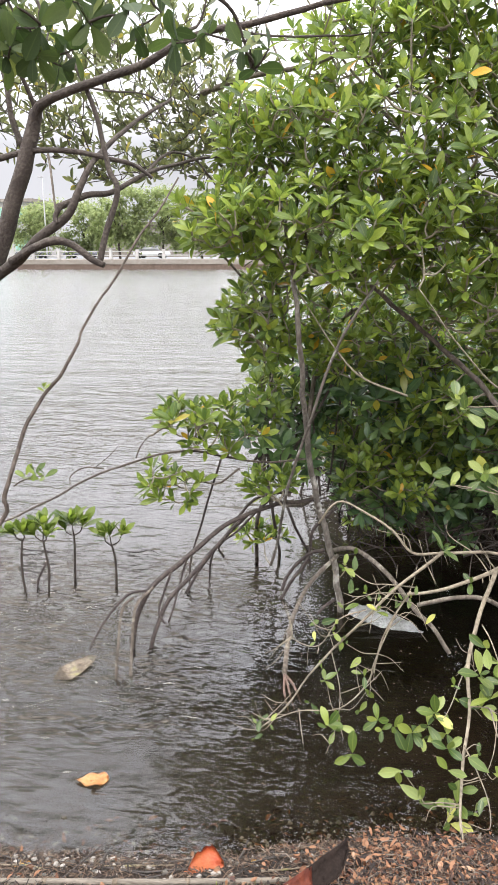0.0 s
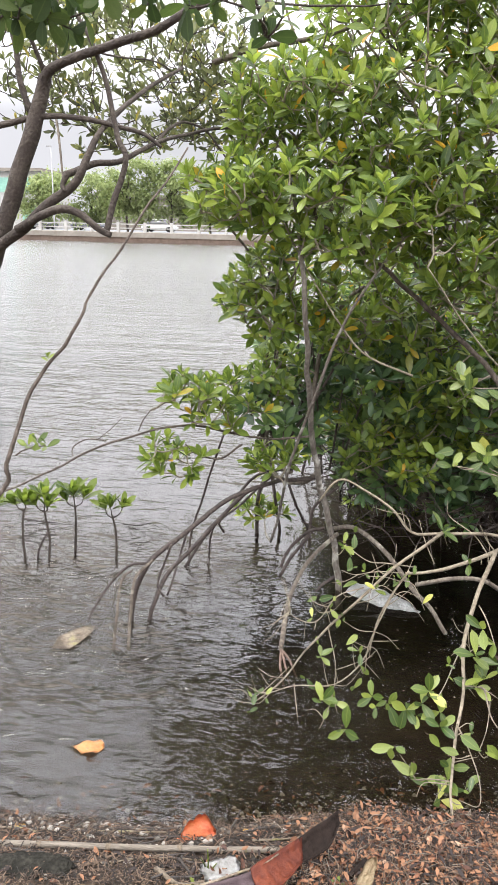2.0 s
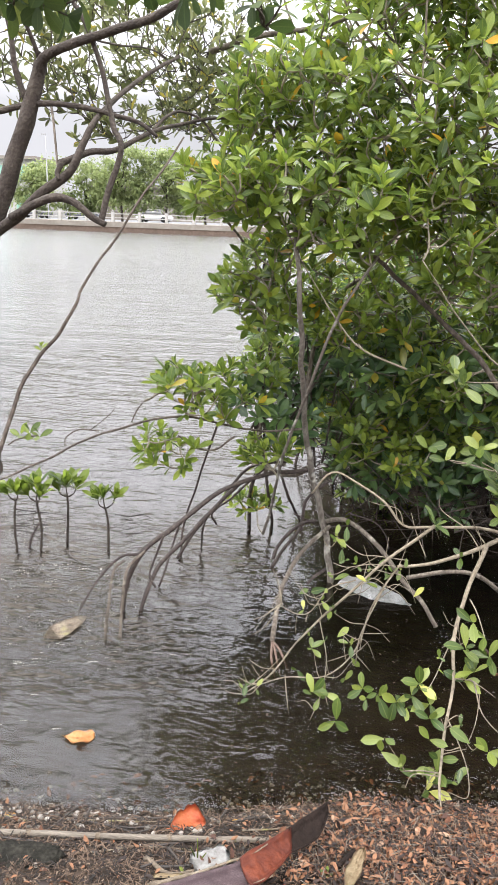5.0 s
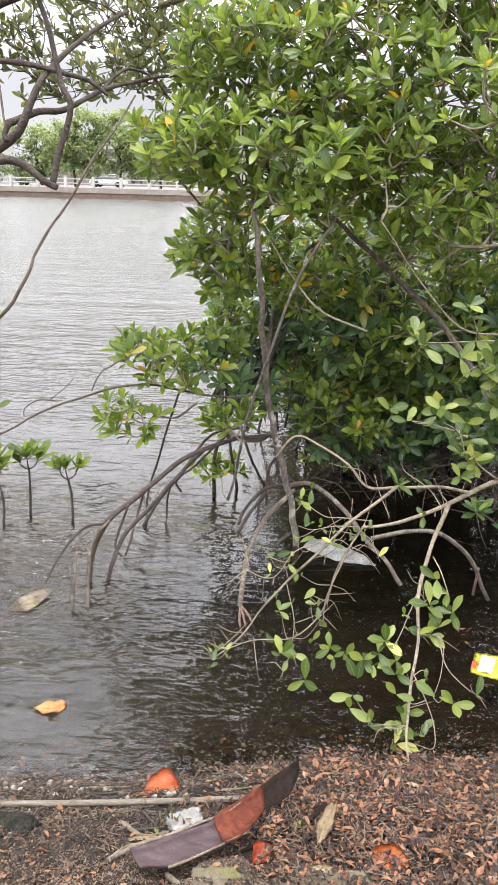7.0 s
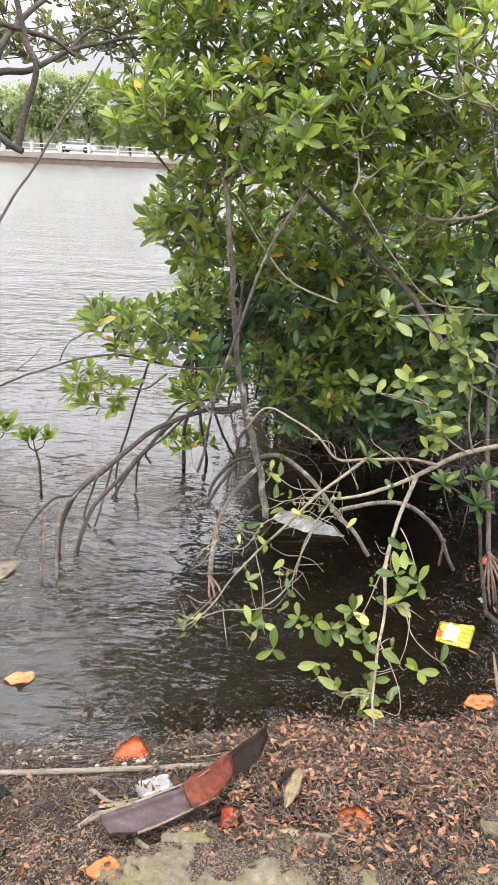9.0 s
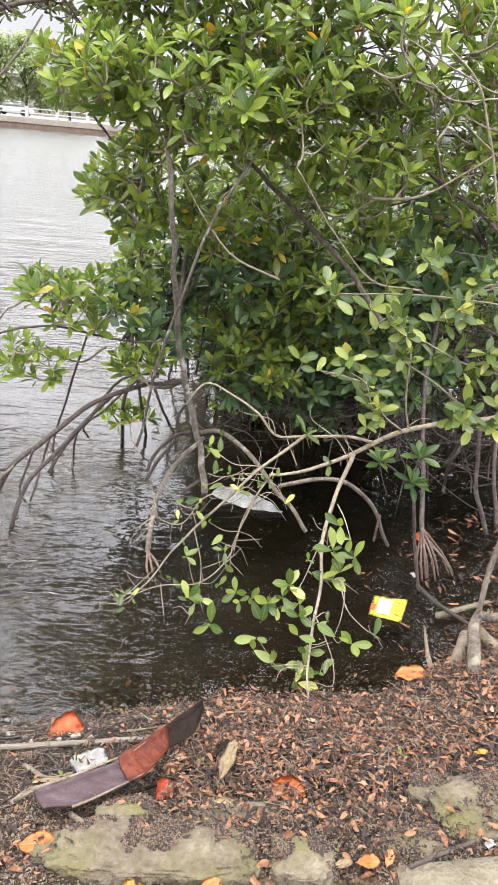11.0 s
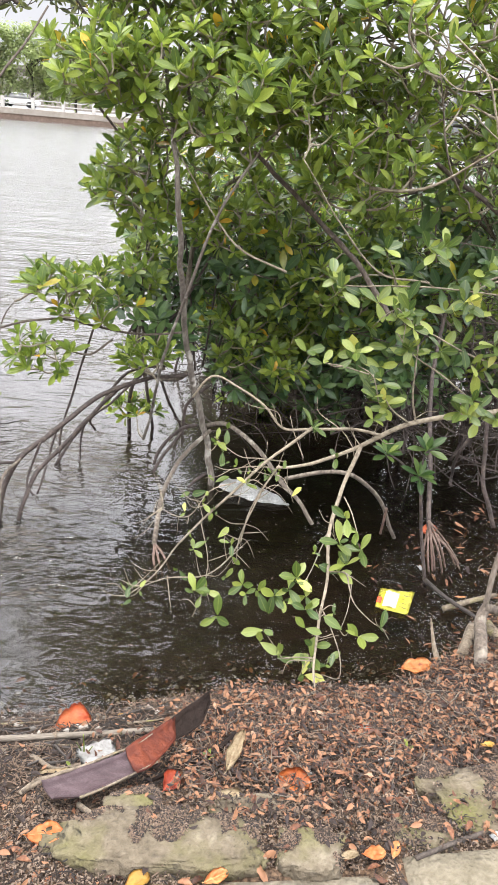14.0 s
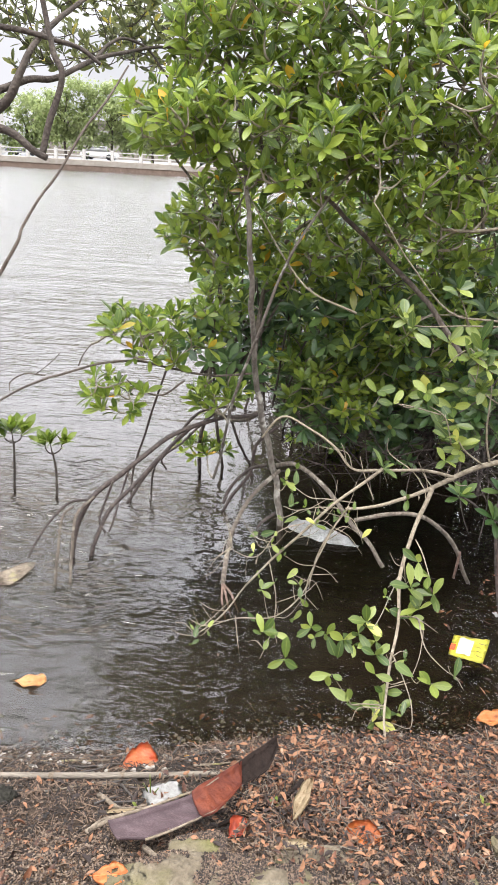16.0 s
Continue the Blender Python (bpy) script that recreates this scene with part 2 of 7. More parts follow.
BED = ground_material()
LIMESTONE = material("mossy_limestone", [(0.0255, 0.0179, 0.0102), (0.0723, 0.0561, 0.034), (0.106, 0.085, 0.0553), (0.162, 0.136, 0.0935)], 12, 0.9, 1.0, fine=6, spots=((0.085, 0.08, 0.02), 7, 0.47, 0.7))
BLACK_STONE = material("dark_algae_stone", [(0.006, 0.006, 0.005), (0.015, 0.014, 0.011), (0.035, 0.033, 0.026)], 30, 0.9, 0.8, fine=4, spec=0.1)
CONCRETE = material("worn_kerb_concrete", [(0.085, 0.0706, 0.0425), (0.145, 0.123, 0.085), (0.196, 0.17, 0.123)], 6, 0.9, 0.5, fine=14, spots=((0.16, 0.14, 0.09), 9, 0.55, 0.75))
FAR_CONCRETE = material("pale_seawall_concrete", [(0.15, 0.13, 0.105), (0.24, 0.215, 0.18)], 0.6, 0.9, 0.1)
WET_WALL = material("tide_stained_seawall", [(0.07, 0.045, 0.03), (0.16, 0.11, 0.08)], 0.9, 0.8, 0.2)
WHITE_PAINT = material("white_painted_concrete", [(0.28, 0.27, 0.245), (0.4, 0.39, 0.365)], 2, 0.7, 0.1)
GREY_BARK = material("grey_mangrove_bark", [(0.044, 0.0336, 0.024), (0.104, 0.084, 0.064), (0.192, 0.164, 0.128)], 26, 0.85, 0.7, fine=4, stretch=(1, 1, 0.4), spots=((0.34, 0.31, 0.25), 16, 0.6, 0.72))
DARK_BARK = material("dark_brown_bark", [(0.018, 0.013, 0.01), (0.045, 0.034, 0.026), (0.095, 0.078, 0.062)], 22, 0.9, 0.8, fine=5, spots=((0.13, 0.115, 0.095), 9, 0.64, 0.8))
ROOT_BARK = material("wet_prop_root_bark", [(0.018, 0.012, 0.009), (0.045, 0.032, 0.026), (0.095, 0.072, 0.057)], 24, 0.7, 0.5, fine=4)
RED_BARK = material("reddish_root_bark", [(0.05, 0.03, 0.022), (0.11, 0.068, 0.05), (0.19, 0.13, 0.1)], 22, 0.6, 0.5, fine=4)
LIMB_BARK = material("dark_mangrove_limb_bark", [(0.035, 0.026, 0.02), (0.08, 0.062, 0.048), (0.16, 0.13, 0.105)], 26, 0.85, 0.7, fine=4, stretch=(1, 1, 0.4), spots=((0.2, 0.175, 0.14), 18, 0.6, 0.72))
TRUNK_BARK = material("pale_lichened_bark", [(0.0546, 0.0452, 0.0343), (0.121, 0.103, 0.0827), (0.211, 0.187, 0.156)], 26, 0.85, 0.7, fine=4, stretch=(1, 1, 0.4), spots=((0.4, 0.38, 0.33), 16, 0.58, 0.72))
STUMP_BARK = material("weathered_stump_bark", [(0.035, 0.0259, 0.0196), (0.084, 0.0658, 0.049), (0.14, 0.115, 0.0896)], 30, 0.85, 0.8, fine=4, stretch=(1, 1, 0.3), spots=((0.19, 0.165, 0.13), 20, 0.6, 0.72))
PALE_BARK = material("pale_bare_twig_bark", [(0.085, 0.068, 0.046), (0.185, 0.155, 0.108), (0.29, 0.25, 0.18)], 26, 0.8, 0.5, fine=4)
TWIG = material("thin_twig_bark", [(0.1, 0.085, 0.06), (0.22, 0.19, 0.14), (0.36, 0.32, 0.24)], 14, 0.8, 0.2)
MANGROVE_LEAF = leaf_material("mangrove_leaf", (0.074, 0.124, 0.031), (0.168, 0.24, 0.037), (0.295, 0.365, 0.058), (0.62, 0.36, 0.03), odd_from=0.993, rough=0.33)
# mangrove leaf again, darkened so that the canopy's shade is in its colour
SHADE_LEAF = leaf_material("shaded_mangrove_leaf", (0.038, 0.078, 0.03), (0.07, 0.13, 0.04), (0.125, 0.195, 0.055), (0.3, 0.26, 0.03), odd_from=0.99, rough=0.3, through_light=0.35)
OLIVE_LEAF = leaf_material("olive_leaf", (0.07, 0.085, 0.036), (0.14, 0.16, 0.062), (0.23, 0.25, 0.095), (0.4, 0.34, 0.06))
LIME_LEAF = leaf_material("young_yellow_green_leaf", (0.04, 0.074, 0.016), (0.1, 0.145, 0.028), (0.24, 0.285, 0.06), (0.42, 0.42, 0.1), odd_from=0.975, through_light=0.4)
DARK_LEAF = leaf_material("near_dark_green_leaf", (0.024, 0.042, 0.012), (0.045, 0.075, 0.018), (0.085, 0.12, 0.028), (0.16, 0.19, 0.04), rough=0.6)
SEEDLING_LEAF = leaf_material("seedling_leaf", (0.045, 0.08, 0.012), (0.105, 0.15, 0.02), (0.19, 0.25, 0.036), (0.3, 0.4, 0.06), rough=0.28)
SAPLING_LEAF = leaf_material("sapling_leaf", (0.026, 0.064, 0.016), (0.055, 0.108, 0.022), (0.11, 0.165, 0.036), (0.2, 0.26, 0.05), rough=0.4)
# greens paled and greyed, so the haze of distance is in the leaf colour
FAR_LEAF = leaf_material("hazy_feathery_leaf", (0.17, 0.215, 0.09), (0.25, 0.3, 0.125), (0.32, 0.37, 0.16), (0.38, 0.42, 0.2), rough=0.9, through_light=0.6)
LITTER_LEAF = material("dead_brown_leaves", [(0.014, 0.007, 0.0045), (0.04, 0.016, 0.008), (0.078, 0.029, 0.012), (0.115, 0.044, 0.018), (0.18, 0.088, 0.044)], 30, 0.65, 0.3, per_island=0.95, spec=0.35)
DRY_LEAF = material("dry_whole_leaves", [(0.045, 0.018, 0.01), (0.1, 0.038, 0.018), (0.17, 0.08, 0.04), (0.26, 0.16, 0.1)], 30, 0.6, 0.3, per_island=0.95, spec=0.35)
LITTER_CRUMB = material("pale_crumbs", [(0.0173, 0.0101, 0.00576), (0.054, 0.0346, 0.0223), (0.166, 0.122, 0.0864)], 30, 0.85, 0.2, per_island=0.9)
PEBBLE = material("wet_pebbles", [(0.03, 0.026, 0.02), (0.09, 0.08, 0.065), (0.24, 0.22, 0.19)], 20, 0.45, 0.2, per_island=0.8)
LITTER_BIT = material("broken_stalks_and_chips", [(0.00864, 0.00576, 0.0036), (0.036, 0.0216, 0.013), (0.108, 0.072, 0.0468)], 30, 0.85, 0.2, per_island=0.8)
ORANGE = material("orange_dead_leaf", [(0.34, 0.08, 0.02), (0.52, 0.16, 0.04), (0.6, 0.27, 0.1)], 14, 0.5, 0.3, spots=((0.28, 0.07, 0.02), 26, 0.64, 0.72), per_object=0.4)
RED = material("red_dead_leaf", [(0.3, 0.045, 0.02), (0.5, 0.1, 0.035), (0.55, 0.17, 0.06)], 14, 0.45, 0.3, per_object=0.3)
PALE_ORANGE = material("pale_orange_leaf", [(0.42, 0.17, 0.05), (0.6, 0.3, 0.11), (0.62, 0.38, 0.18)], 16, 0.45, 0.3, spots=((0.3, 0.09, 0.03), 24, 0.62, 0.74))
AMBER = material("amber_dead_leaf", [(0.36, 0.11, 0.03), (0.52, 0.2, 0.06), (0.58, 0.28, 0.11)], 16, 0.5, 0.3, spots=((0.25, 0.07, 0.02), 30, 0.6, 0.72))
YELLOW = material("yellow_dead_leaf", [(0.22, 0.1, 0.02), (0.38, 0.21, 0.035), (0.48, 0.3, 0.06)], 18, 0.5, 0.3, per_object=0.3)
TAN = material("dry_tan_leaf", [(0.24, 0.165, 0.09), (0.39, 0.315, 0.195)], 18, 0.8, 0.4, stretch=(1, 5, 1))
BLADE = material("purple_brown_palm_sheath", [(0.02, 0.011, 0.012), (0.045, 0.027, 0.029), (0.09, 0.062, 0.066)], 7, 0.5, 0.3, fine=12, stretch=(2, 9, 9), spec=0.3)
BLADE_RED = material("red_brown_inner_sheath", [(0.02, 0.006, 0.004), (0.058, 0.012, 0.006), (0.125, 0.03, 0.012)], 9, 0.6, 0.4, fine=6, spec=0.2)
BLADE_DARK = material("rotten_dark_sheath", [(0.006, 0.004, 0.003), (0.02, 0.013, 0.01)], 14, 0.8, 0.5, spec=0.12)
CANE = material("weathered_cane", [(0.065, 0.052, 0.038), (0.125, 0.105, 0.08), (0.2, 0.17, 0.135)], 12, 0.75, 0.4, stretch=(0.6, 6, 6))
WOOD = material("drift_wood", [(0.0425, 0.0314, 0.0204), (0.128, 0.0994, 0.068), (0.23, 0.191, 0.14)], 12, 0.85, 0.6, stretch=(2, 2, 0.6), spots=((0.2, 0.18, 0.07), 14, 0.58, 0.72))
DARK_STICK = material("wet_dark_stick", [(0.012, 0.009, 0.007), (0.045, 0.034, 0.026)], 20, 0.6, 0.4)
PLASTIC = material("dirty_white_plastic", [(0.27, 0.27, 0.243), (0.486, 0.486, 0.472), (0.675, 0.675, 0.661)], 16, 0.4, 0.6)
DULL_PLASTIC = material("muddy_grey_plastic", [(0.16, 0.15, 0.135), (0.34, 0.33, 0.31), (0.5, 0.5, 0.49)], 22, 0.4, 0.15)
FOIL = material("yellow_printed_foil", [(0.52, 0.47, 0.04), (0.64, 0.6, 0.1)], 9, 0.3, 0.4)
PRINT_WHITE = material("pale_print", [(0.4, 0.4, 0.38), (0.52, 0.52, 0.5)], 30, 0.35, 0.2)
PRINT_RED = material("red_print", [(0.6, 0.05, 0.02), (0.72, 0.1, 0.04)], 20, 0.35, 0.1)
PRINT_DARK = material("dark_print", [(0.05, 0.04, 0.03), (0.1, 0.08, 0.06)], 20, 0.4, 0.1)
GLASS_DARK = material("dark_window_glass", [(0.1, 0.1, 0.1), (0.18, 0.18, 0.175)], 2, 0.12, 0)
GREEN_GLASS = material("green_tinted_glazing", [(0.16, 0.34, 0.26), (0.3, 0.5, 0.4)], 0.8, 0.15, 0)
BEIGE_PANEL = material("beige_shutter", [(0.2, 0.18, 0.15), (0.28, 0.26, 0.22)], 1.5, 0.7, 0)
TYRE = material("tyre_rubber", [(0.015, 0.015, 0.015), (0.03, 0.03, 0.03)], 9, 0.8, 0)
CAR_WHITE = material("white_car_paint", [(0.7, 0.7, 0.7), (0.78, 0.78, 0.78)], 2, 0.2, 0)
CAR_GREY = material("dark_grey_car_paint", [(0.06, 0.065, 0.07), (0.1, 0.1, 0.11)], 2, 0.2, 0)
STEEL = material("galvanised_steel", [(0.3, 0.3, 0.3), (0.42, 0.42, 0.42)], 6, 0.5, 0)


# ---- helpers for parts ----
def mesh_object(name, bm, mat):
    me = bpy.data.meshes.new(name)
    bm.to_mesh(me)
    bm.free()
    for f in me.polygons:
        f.use_smooth = True
    me.materials.append(mat)
    return new(name, me)


def part(name, bm, mat, parent, label=""):
    """Links a bmesh, built in world metres, as one mesh object under a thing."""
    ob = mesh_object(name, bm, mat)
    if parent is not None:
        ob.parent = parent
        ob.matrix_parent_inverse = parent.matrix_basis.inverted() if parent.type == 'EMPTY' else Matrix.Identity(4)
    return tagged(ob, label)


def thing(name, at, label, category, group="", kind=""):
    """An Empty at a thing's base, to hold its parts."""
    e = new(name)
    e.location = at
    e.matrix_basis = Matrix.Translation(at)
    e.empty_display_size = 0.05
    return tagged(e, label, category, group, kind)


def smooth(pts, sub=5):
    """A Catmull-Rom line through the points."""
    p = [Vector(q) for q in pts]
    p = [p[0] * 2 - p[1]] + p + [p[-1] * 2 - p[-2]]
    out = []
    for i in range(1, len(p) - 2):
        for k in range(sub):
            t = k / sub
            out.append(0.5 * (2 * p[i] + (p[i + 1] - p[i - 1]) * t + (2 * p[i - 1] - 5 * p[i] + 4 * p[i + 1] - p[i + 2]) * t * t + (3 * p[i] - p[i - 1] - 3 * p[i + 1] + p[i + 2]) * t ** 3))
    out.append(p[-2].copy())
    return out


def tube(bm, line, r0, r1, seg=8, knobs=0.12, wobble=0.0):
    """A tapered, slightly knobbly tube along a line of points."""
    rings, n = [], len(line)
    side = None
    for i, c in enumerate(line):
        d = (line[min(i + 1, n - 1)] - line[max(i - 1, 0)]).normalized()
        if side is None:
            side = d.orthogonal().normalized()
        side = (side - d * side.dot(d)).normalized()
        up = d.cross(side)
        r = r0 + (r1 - r0) * i / (n - 1)
        c = c + Vector((noise.noise(c * 9), noise.noise(c * 9 + Vector((7, 0, 0))), noise.noise(c * 9 + Vector((0, 7, 0))))) * wobble
        ring = []
        for k in range(seg):
            a = 2 * math.pi * k / seg
            w = side * math.cos(a) + up * math.sin(a)
            ring.append(bm.verts.new(c + w * r * (1 + knobs * noise.noise(c * 22 + w * 1.3))))
        rings.append(ring)
    for a, b in zip(rings, rings[1:]):
        for k in range(seg):
            bm.faces.new((a[k], a[(k + 1) % seg], b[(k + 1) % seg], b[k]))
    bm.faces.new(list(reversed(rings[0])))
    bm.faces.new(rings[-1])


LINES = {}


def limb(name, pts, r0, r1, mat, parent, label="", seg=8, keep="", wobble=0.004, sub=5):
    """One limb, stem or root through its bends; keep: the skeleton that its line joins."""
    line = smooth(pts, sub)
    bm = bmesh.new()
    tube(bm, line, r0, r1, seg, 0.14, wobble)
    if keep:
        LINES.setdefault(keep, []).extend(line)
    return part(name, bm, mat, parent, label)


def box_into(bm, x0, x1, y0, y1, z0, z1):
    v = [bm.verts.new((x, y, z)) for x in (x0, x1) for y in (y0, y1) for z in (z0, z1)]
    for f in ((0, 1, 3, 2), (4, 6, 7, 5), (0, 4, 5, 1), (2, 3, 7, 6), (0, 2, 6, 4), (1, 5, 7, 3)):
        bm.faces.new([v[i] for i in f])
    return v


def boxed(name, x0, x1, y0, y1, z0, z1, mat, parent=None, label="", bevel=0.0):
    bm = bmesh.new()
    box_into(bm, x0, x1, y0, y1, z0, z1)
    if bevel:
        bmesh.ops.bevel(bm, geom=bm.edges[:], offset=bevel, segments=2, affect='EDGES')
    ob = part(name, bm, mat, parent, label)
    for f in ob.data.polygons:
        f.use_smooth = False
    return ob


# ---- leaves ----
def leaf_template(width, fold, curl, widest=0.6, rows=6, blunt=0.6):
    """A blade along x from stalk to tip, one long: points, faces, and the place across and along each."""
    vs, fs, uv = [(0, 0, 0)], [], [(0, 0.5)]
    for i in range(1, rows):
        t = i / rows
        w = width * (math.sin(math.pi * t ** (math.log(0.5) / math.log(widest)))) ** blunt * 0.5
        z = -curl * t * t
        for s in (-1, 0, 1):
            vs.append((t, s * w, z + abs(s) * fold * w))
            uv.append((t, 0.5 + s * 0.5))
    vs.append((1, 0, -curl))
    uv.append((1, 0.5))
    fs += [(0, 2, 1), (0, 3, 2)]
    for i in range(rows - 2):
        a = 1 + 3 * i
        fs += [(a, a + 1, a + 4, a + 3), (a + 1, a + 2, a + 5, a + 4)]
    a, e = 1 + 3 * (rows - 2), len(vs) - 1
    fs += [(a, a + 1, e), (a + 1, a + 2, e)]
    return np.array(vs), fs, np.array(uv)


def mesh_from(name, verts, faces, uvs, mat):
    me = bpy.data.meshes.new(name)
    me.from_pydata(verts.tolist(), [], faces)
    lay = me.uv_layers.new(name="UVMap")
    idx = np.empty(len(me.loops), dtype=np.int32)
    me.loops.foreach_get("vertex_index", idx)
    lay.data.foreach_set("uv", uvs[idx].astype(np.float32).ravel())
    me.polygons.foreach_set("use_smooth", np.ones(len(me.polygons), dtype=bool))
    me.materials.append(mat)
    me.update()
    return me


def leaf_frame(d, up):
    d = d.normalized()
    s = up.cross(d)
    s = s.normalized() if s.length > 1e-4 else d.orthogonal().normalized()
    return d, s, d.cross(s)


def joined_leaves(name, leaves, template, mat, parent, label="", kind="stuff"):
    """Many leaves in one mesh. leaves: (foot, direction, up, length)."""
    tv, tf, tu = template
    n, k = len(leaves), len(tv)
    verts = np.empty((n * k, 3))
    faces = []
    for i, (p, d, u, size) in enumerate(leaves):
        d, s, w = leaf_frame(d, u)
        verts[i * k:(i + 1) * k] = np.array(p) + size * tv @ np.array((d, s, w))
        faces += [tuple(i * k + j for j in f) for f in tf]
    ob = new(name, mesh_from(name, verts, faces, np.tile(tu, (n, 1)), mat))
    if parent is not None:
        ob.parent, ob.matrix_parent_inverse = parent, parent.matrix_basis.inverted()
    return tagged(ob, label, kind=kind)


def single_leaves(name, leaves, template, mat, parent):
    """Leaves as objects of their own on one mesh."""
    me = mesh_from(name, template[0], template[1], template[2], mat)
    inv = parent.matrix_basis.inverted()
    for p, d, u, size in leaves:
        d, s, w = leaf_frame(d, u)
        ob = new(name, me)
        ob.parent, ob.matrix_parent_inverse = parent, inv
        ob.matrix_basis = Matrix.Translation(p) @ Matrix((d, s, w)).transposed().to_4x4() @ Matrix.Diagonal((size, size, size, 1))


def rosette(rng, p, axis, n, size, low=15, high=75):
    """A whorl of leaves round a twig's end."""
    axis = axis.normalized()
    a = axis.orthogonal().normalized()
    b = axis.cross(a)
    start, out = rng.uniform(0, 6.28), []
    for i in range(n):
        ang = start + i * 2.4 + rng.uniform(-0.3, 0.3)
        lift = radians(low + (high - low) * i / max(1, n - 1) + rng.uniform(-10, 10))
        side = a * math.cos(ang) + b * math.sin(ang)
        d = side * math.cos(lift) + axis * math.sin(lift)
        up = axis * math.cos(lift) - side * math.sin(lift) + Vector((rng.uniform(-.3, .3), rng.uniform(-.3, .3), rng.uniform(-.3, .3)))
        s = size * rng.uniform(0.75, 1.12) * (0.72 if lift > 1.1 else 1)
        out.append((p - axis * 0.012 * rng.random() * (1 - i / n) * 2, d, up, s))
    return out


def spread(rng, clumps, apart, hollow=-9.0):
    """Twig ends through a crown made of clumps: (centre, radii, number), no two closer than apart."""
    ends, cell = [], {}
    for c, r, count in clumps:
        made, tries = 0, 0
        while made < count and tries < count * 12:
            tries += 1
            v = Vector((rng.gauss(0, 1), rng.gauss(0, 1), rng.gauss(0, 1))).normalized() * rng.random() ** 0.42
            p = Vector((c[0] + v.x * r[0], c[1] + v.y * r[1], c[2] + v.z * r[2]))
            if noise.noise(p * 6.0) + 0.5 * noise.noise(p * 12.0) < hollow:
                continue
            key = tuple(int(q // apart) for q in p)
            near = (e for dx in (-1, 0, 1) for dy in (-1, 0, 1) for dz in (-1, 0, 1) for e in cell.get((key[0] + dx, key[1] + dy, key[2] + dz), ()))
            if any((e - p).length < apart for e in near):
                continue
            cell.setdefault(key, []).append(p)
            ends.append((p, v))
            made += 1
    return ends


def grow(rng, ends, skeleton, bm, thin=0.0028, lean=0.35, reach=0.5):
    """Twigs from a skeleton out to the ends, each joining the nearest wood that is there already. Gives each end's direction."""
    wood = np.array([tuple(p) for p in skeleton])
    order = sorted(ends, key=lambda e: float(np.min(np.sum((wood - np.array(e[0])) ** 2, axis=1))))
    grown, dirs = [wood], {}
    flat = wood
    for i, (p, v) in enumerate(order):
        q = np.array(p) - np.array((0, 0, 0.04))
        d2 = np.sum((flat - q) ** 2, axis=1) + 0.6 * np.maximum(0, flat[:, 2] - p.z) ** 2
        base = Vector(flat[int(np.argmin(d2))])
        gap = (p - base).length
        mid = base.lerp(p, 0.5) + Vector((rng.uniform(-1, 1), rng.uniform(-1, 1), rng.uniform(-1.2, 0.2))) * gap * 0.16
        line = smooth([base, mid, p], 3 if gap < 0.25 else 5)
        tube(bm, line, thin * (1.25 + min(gap, 1.2) * 2.2), thin, 4, 0.0, 0.0)
        grown.append(np.array([tuple(q) for q in line[1:]]))
        if i % 6 == 0:
            flat = np.concatenate(grown)
        d = (p - mid).normalized()
        dirs[i] = (p, (d * (1 - lean) + Vector((v.x, v.y, v.z + 1.0)) * lean).normalized())
    return list(dirs.values())


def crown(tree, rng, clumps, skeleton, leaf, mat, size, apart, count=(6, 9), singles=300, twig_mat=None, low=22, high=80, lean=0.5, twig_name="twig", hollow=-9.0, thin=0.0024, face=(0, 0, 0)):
    """The leafy part of a tree: twigs, the nearer leaves one by one, the rest in one mesh."""
    bm = bmesh.new()
    ends = grow(rng, spread(rng, clumps, apart, hollow), skeleton, bm, thin, lean)
    tagged(part(twig_name, bm, twig_mat or TWIG, tree), kind="stuff")
    leaves = []
    for p, axis in ends:
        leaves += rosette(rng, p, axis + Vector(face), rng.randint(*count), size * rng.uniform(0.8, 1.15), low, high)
    leaves.sort(key=lambda q: q[0].y)
    single_leaves("leaf", leaves[:singles], leaf, mat, tree)
    if leaves[singles:]:
        joined_leaves("foliage", leaves[singles:], leaf, mat, tree)
    return len(leaves)


BROAD = leaf_template(0.35, 0.3, 0.10, 0.6, 6, 0.78)
ROUND = leaf_template(0.48, 0.25, 0.12, 0.62, 6, 0.55)
CURLED = leaf_template(0.42, 0.75, 0.22, 0.5, 4, 0.75)
OVAL = leaf_template(0.42, 0.3, 0.12, 0.62, 6, 0.58)
NARROW = leaf_template(0.34, 0.3, 0.08, 0.6, 5, 0.65)
SIMPLE = leaf_template(0.5, 0.3, 0.15, 0.5, 3)

# ---- the ground: bank, lagoon bed and the far shore in one sheet ----
SHORE_X = [-400, -3, -0.7, -0.28, 0.07, 0.3, 0.7, 0.95, 1.34, 2.2, 400]
SHORE_Y = [1.5, 1.5, 1.62, 1.66, 1.76, 1.83, 1.87, 2.05, 2.5, 2.9, 3.0]


def shore(x):
    return float(np.interp(x, SHORE_X, SHORE_Y))


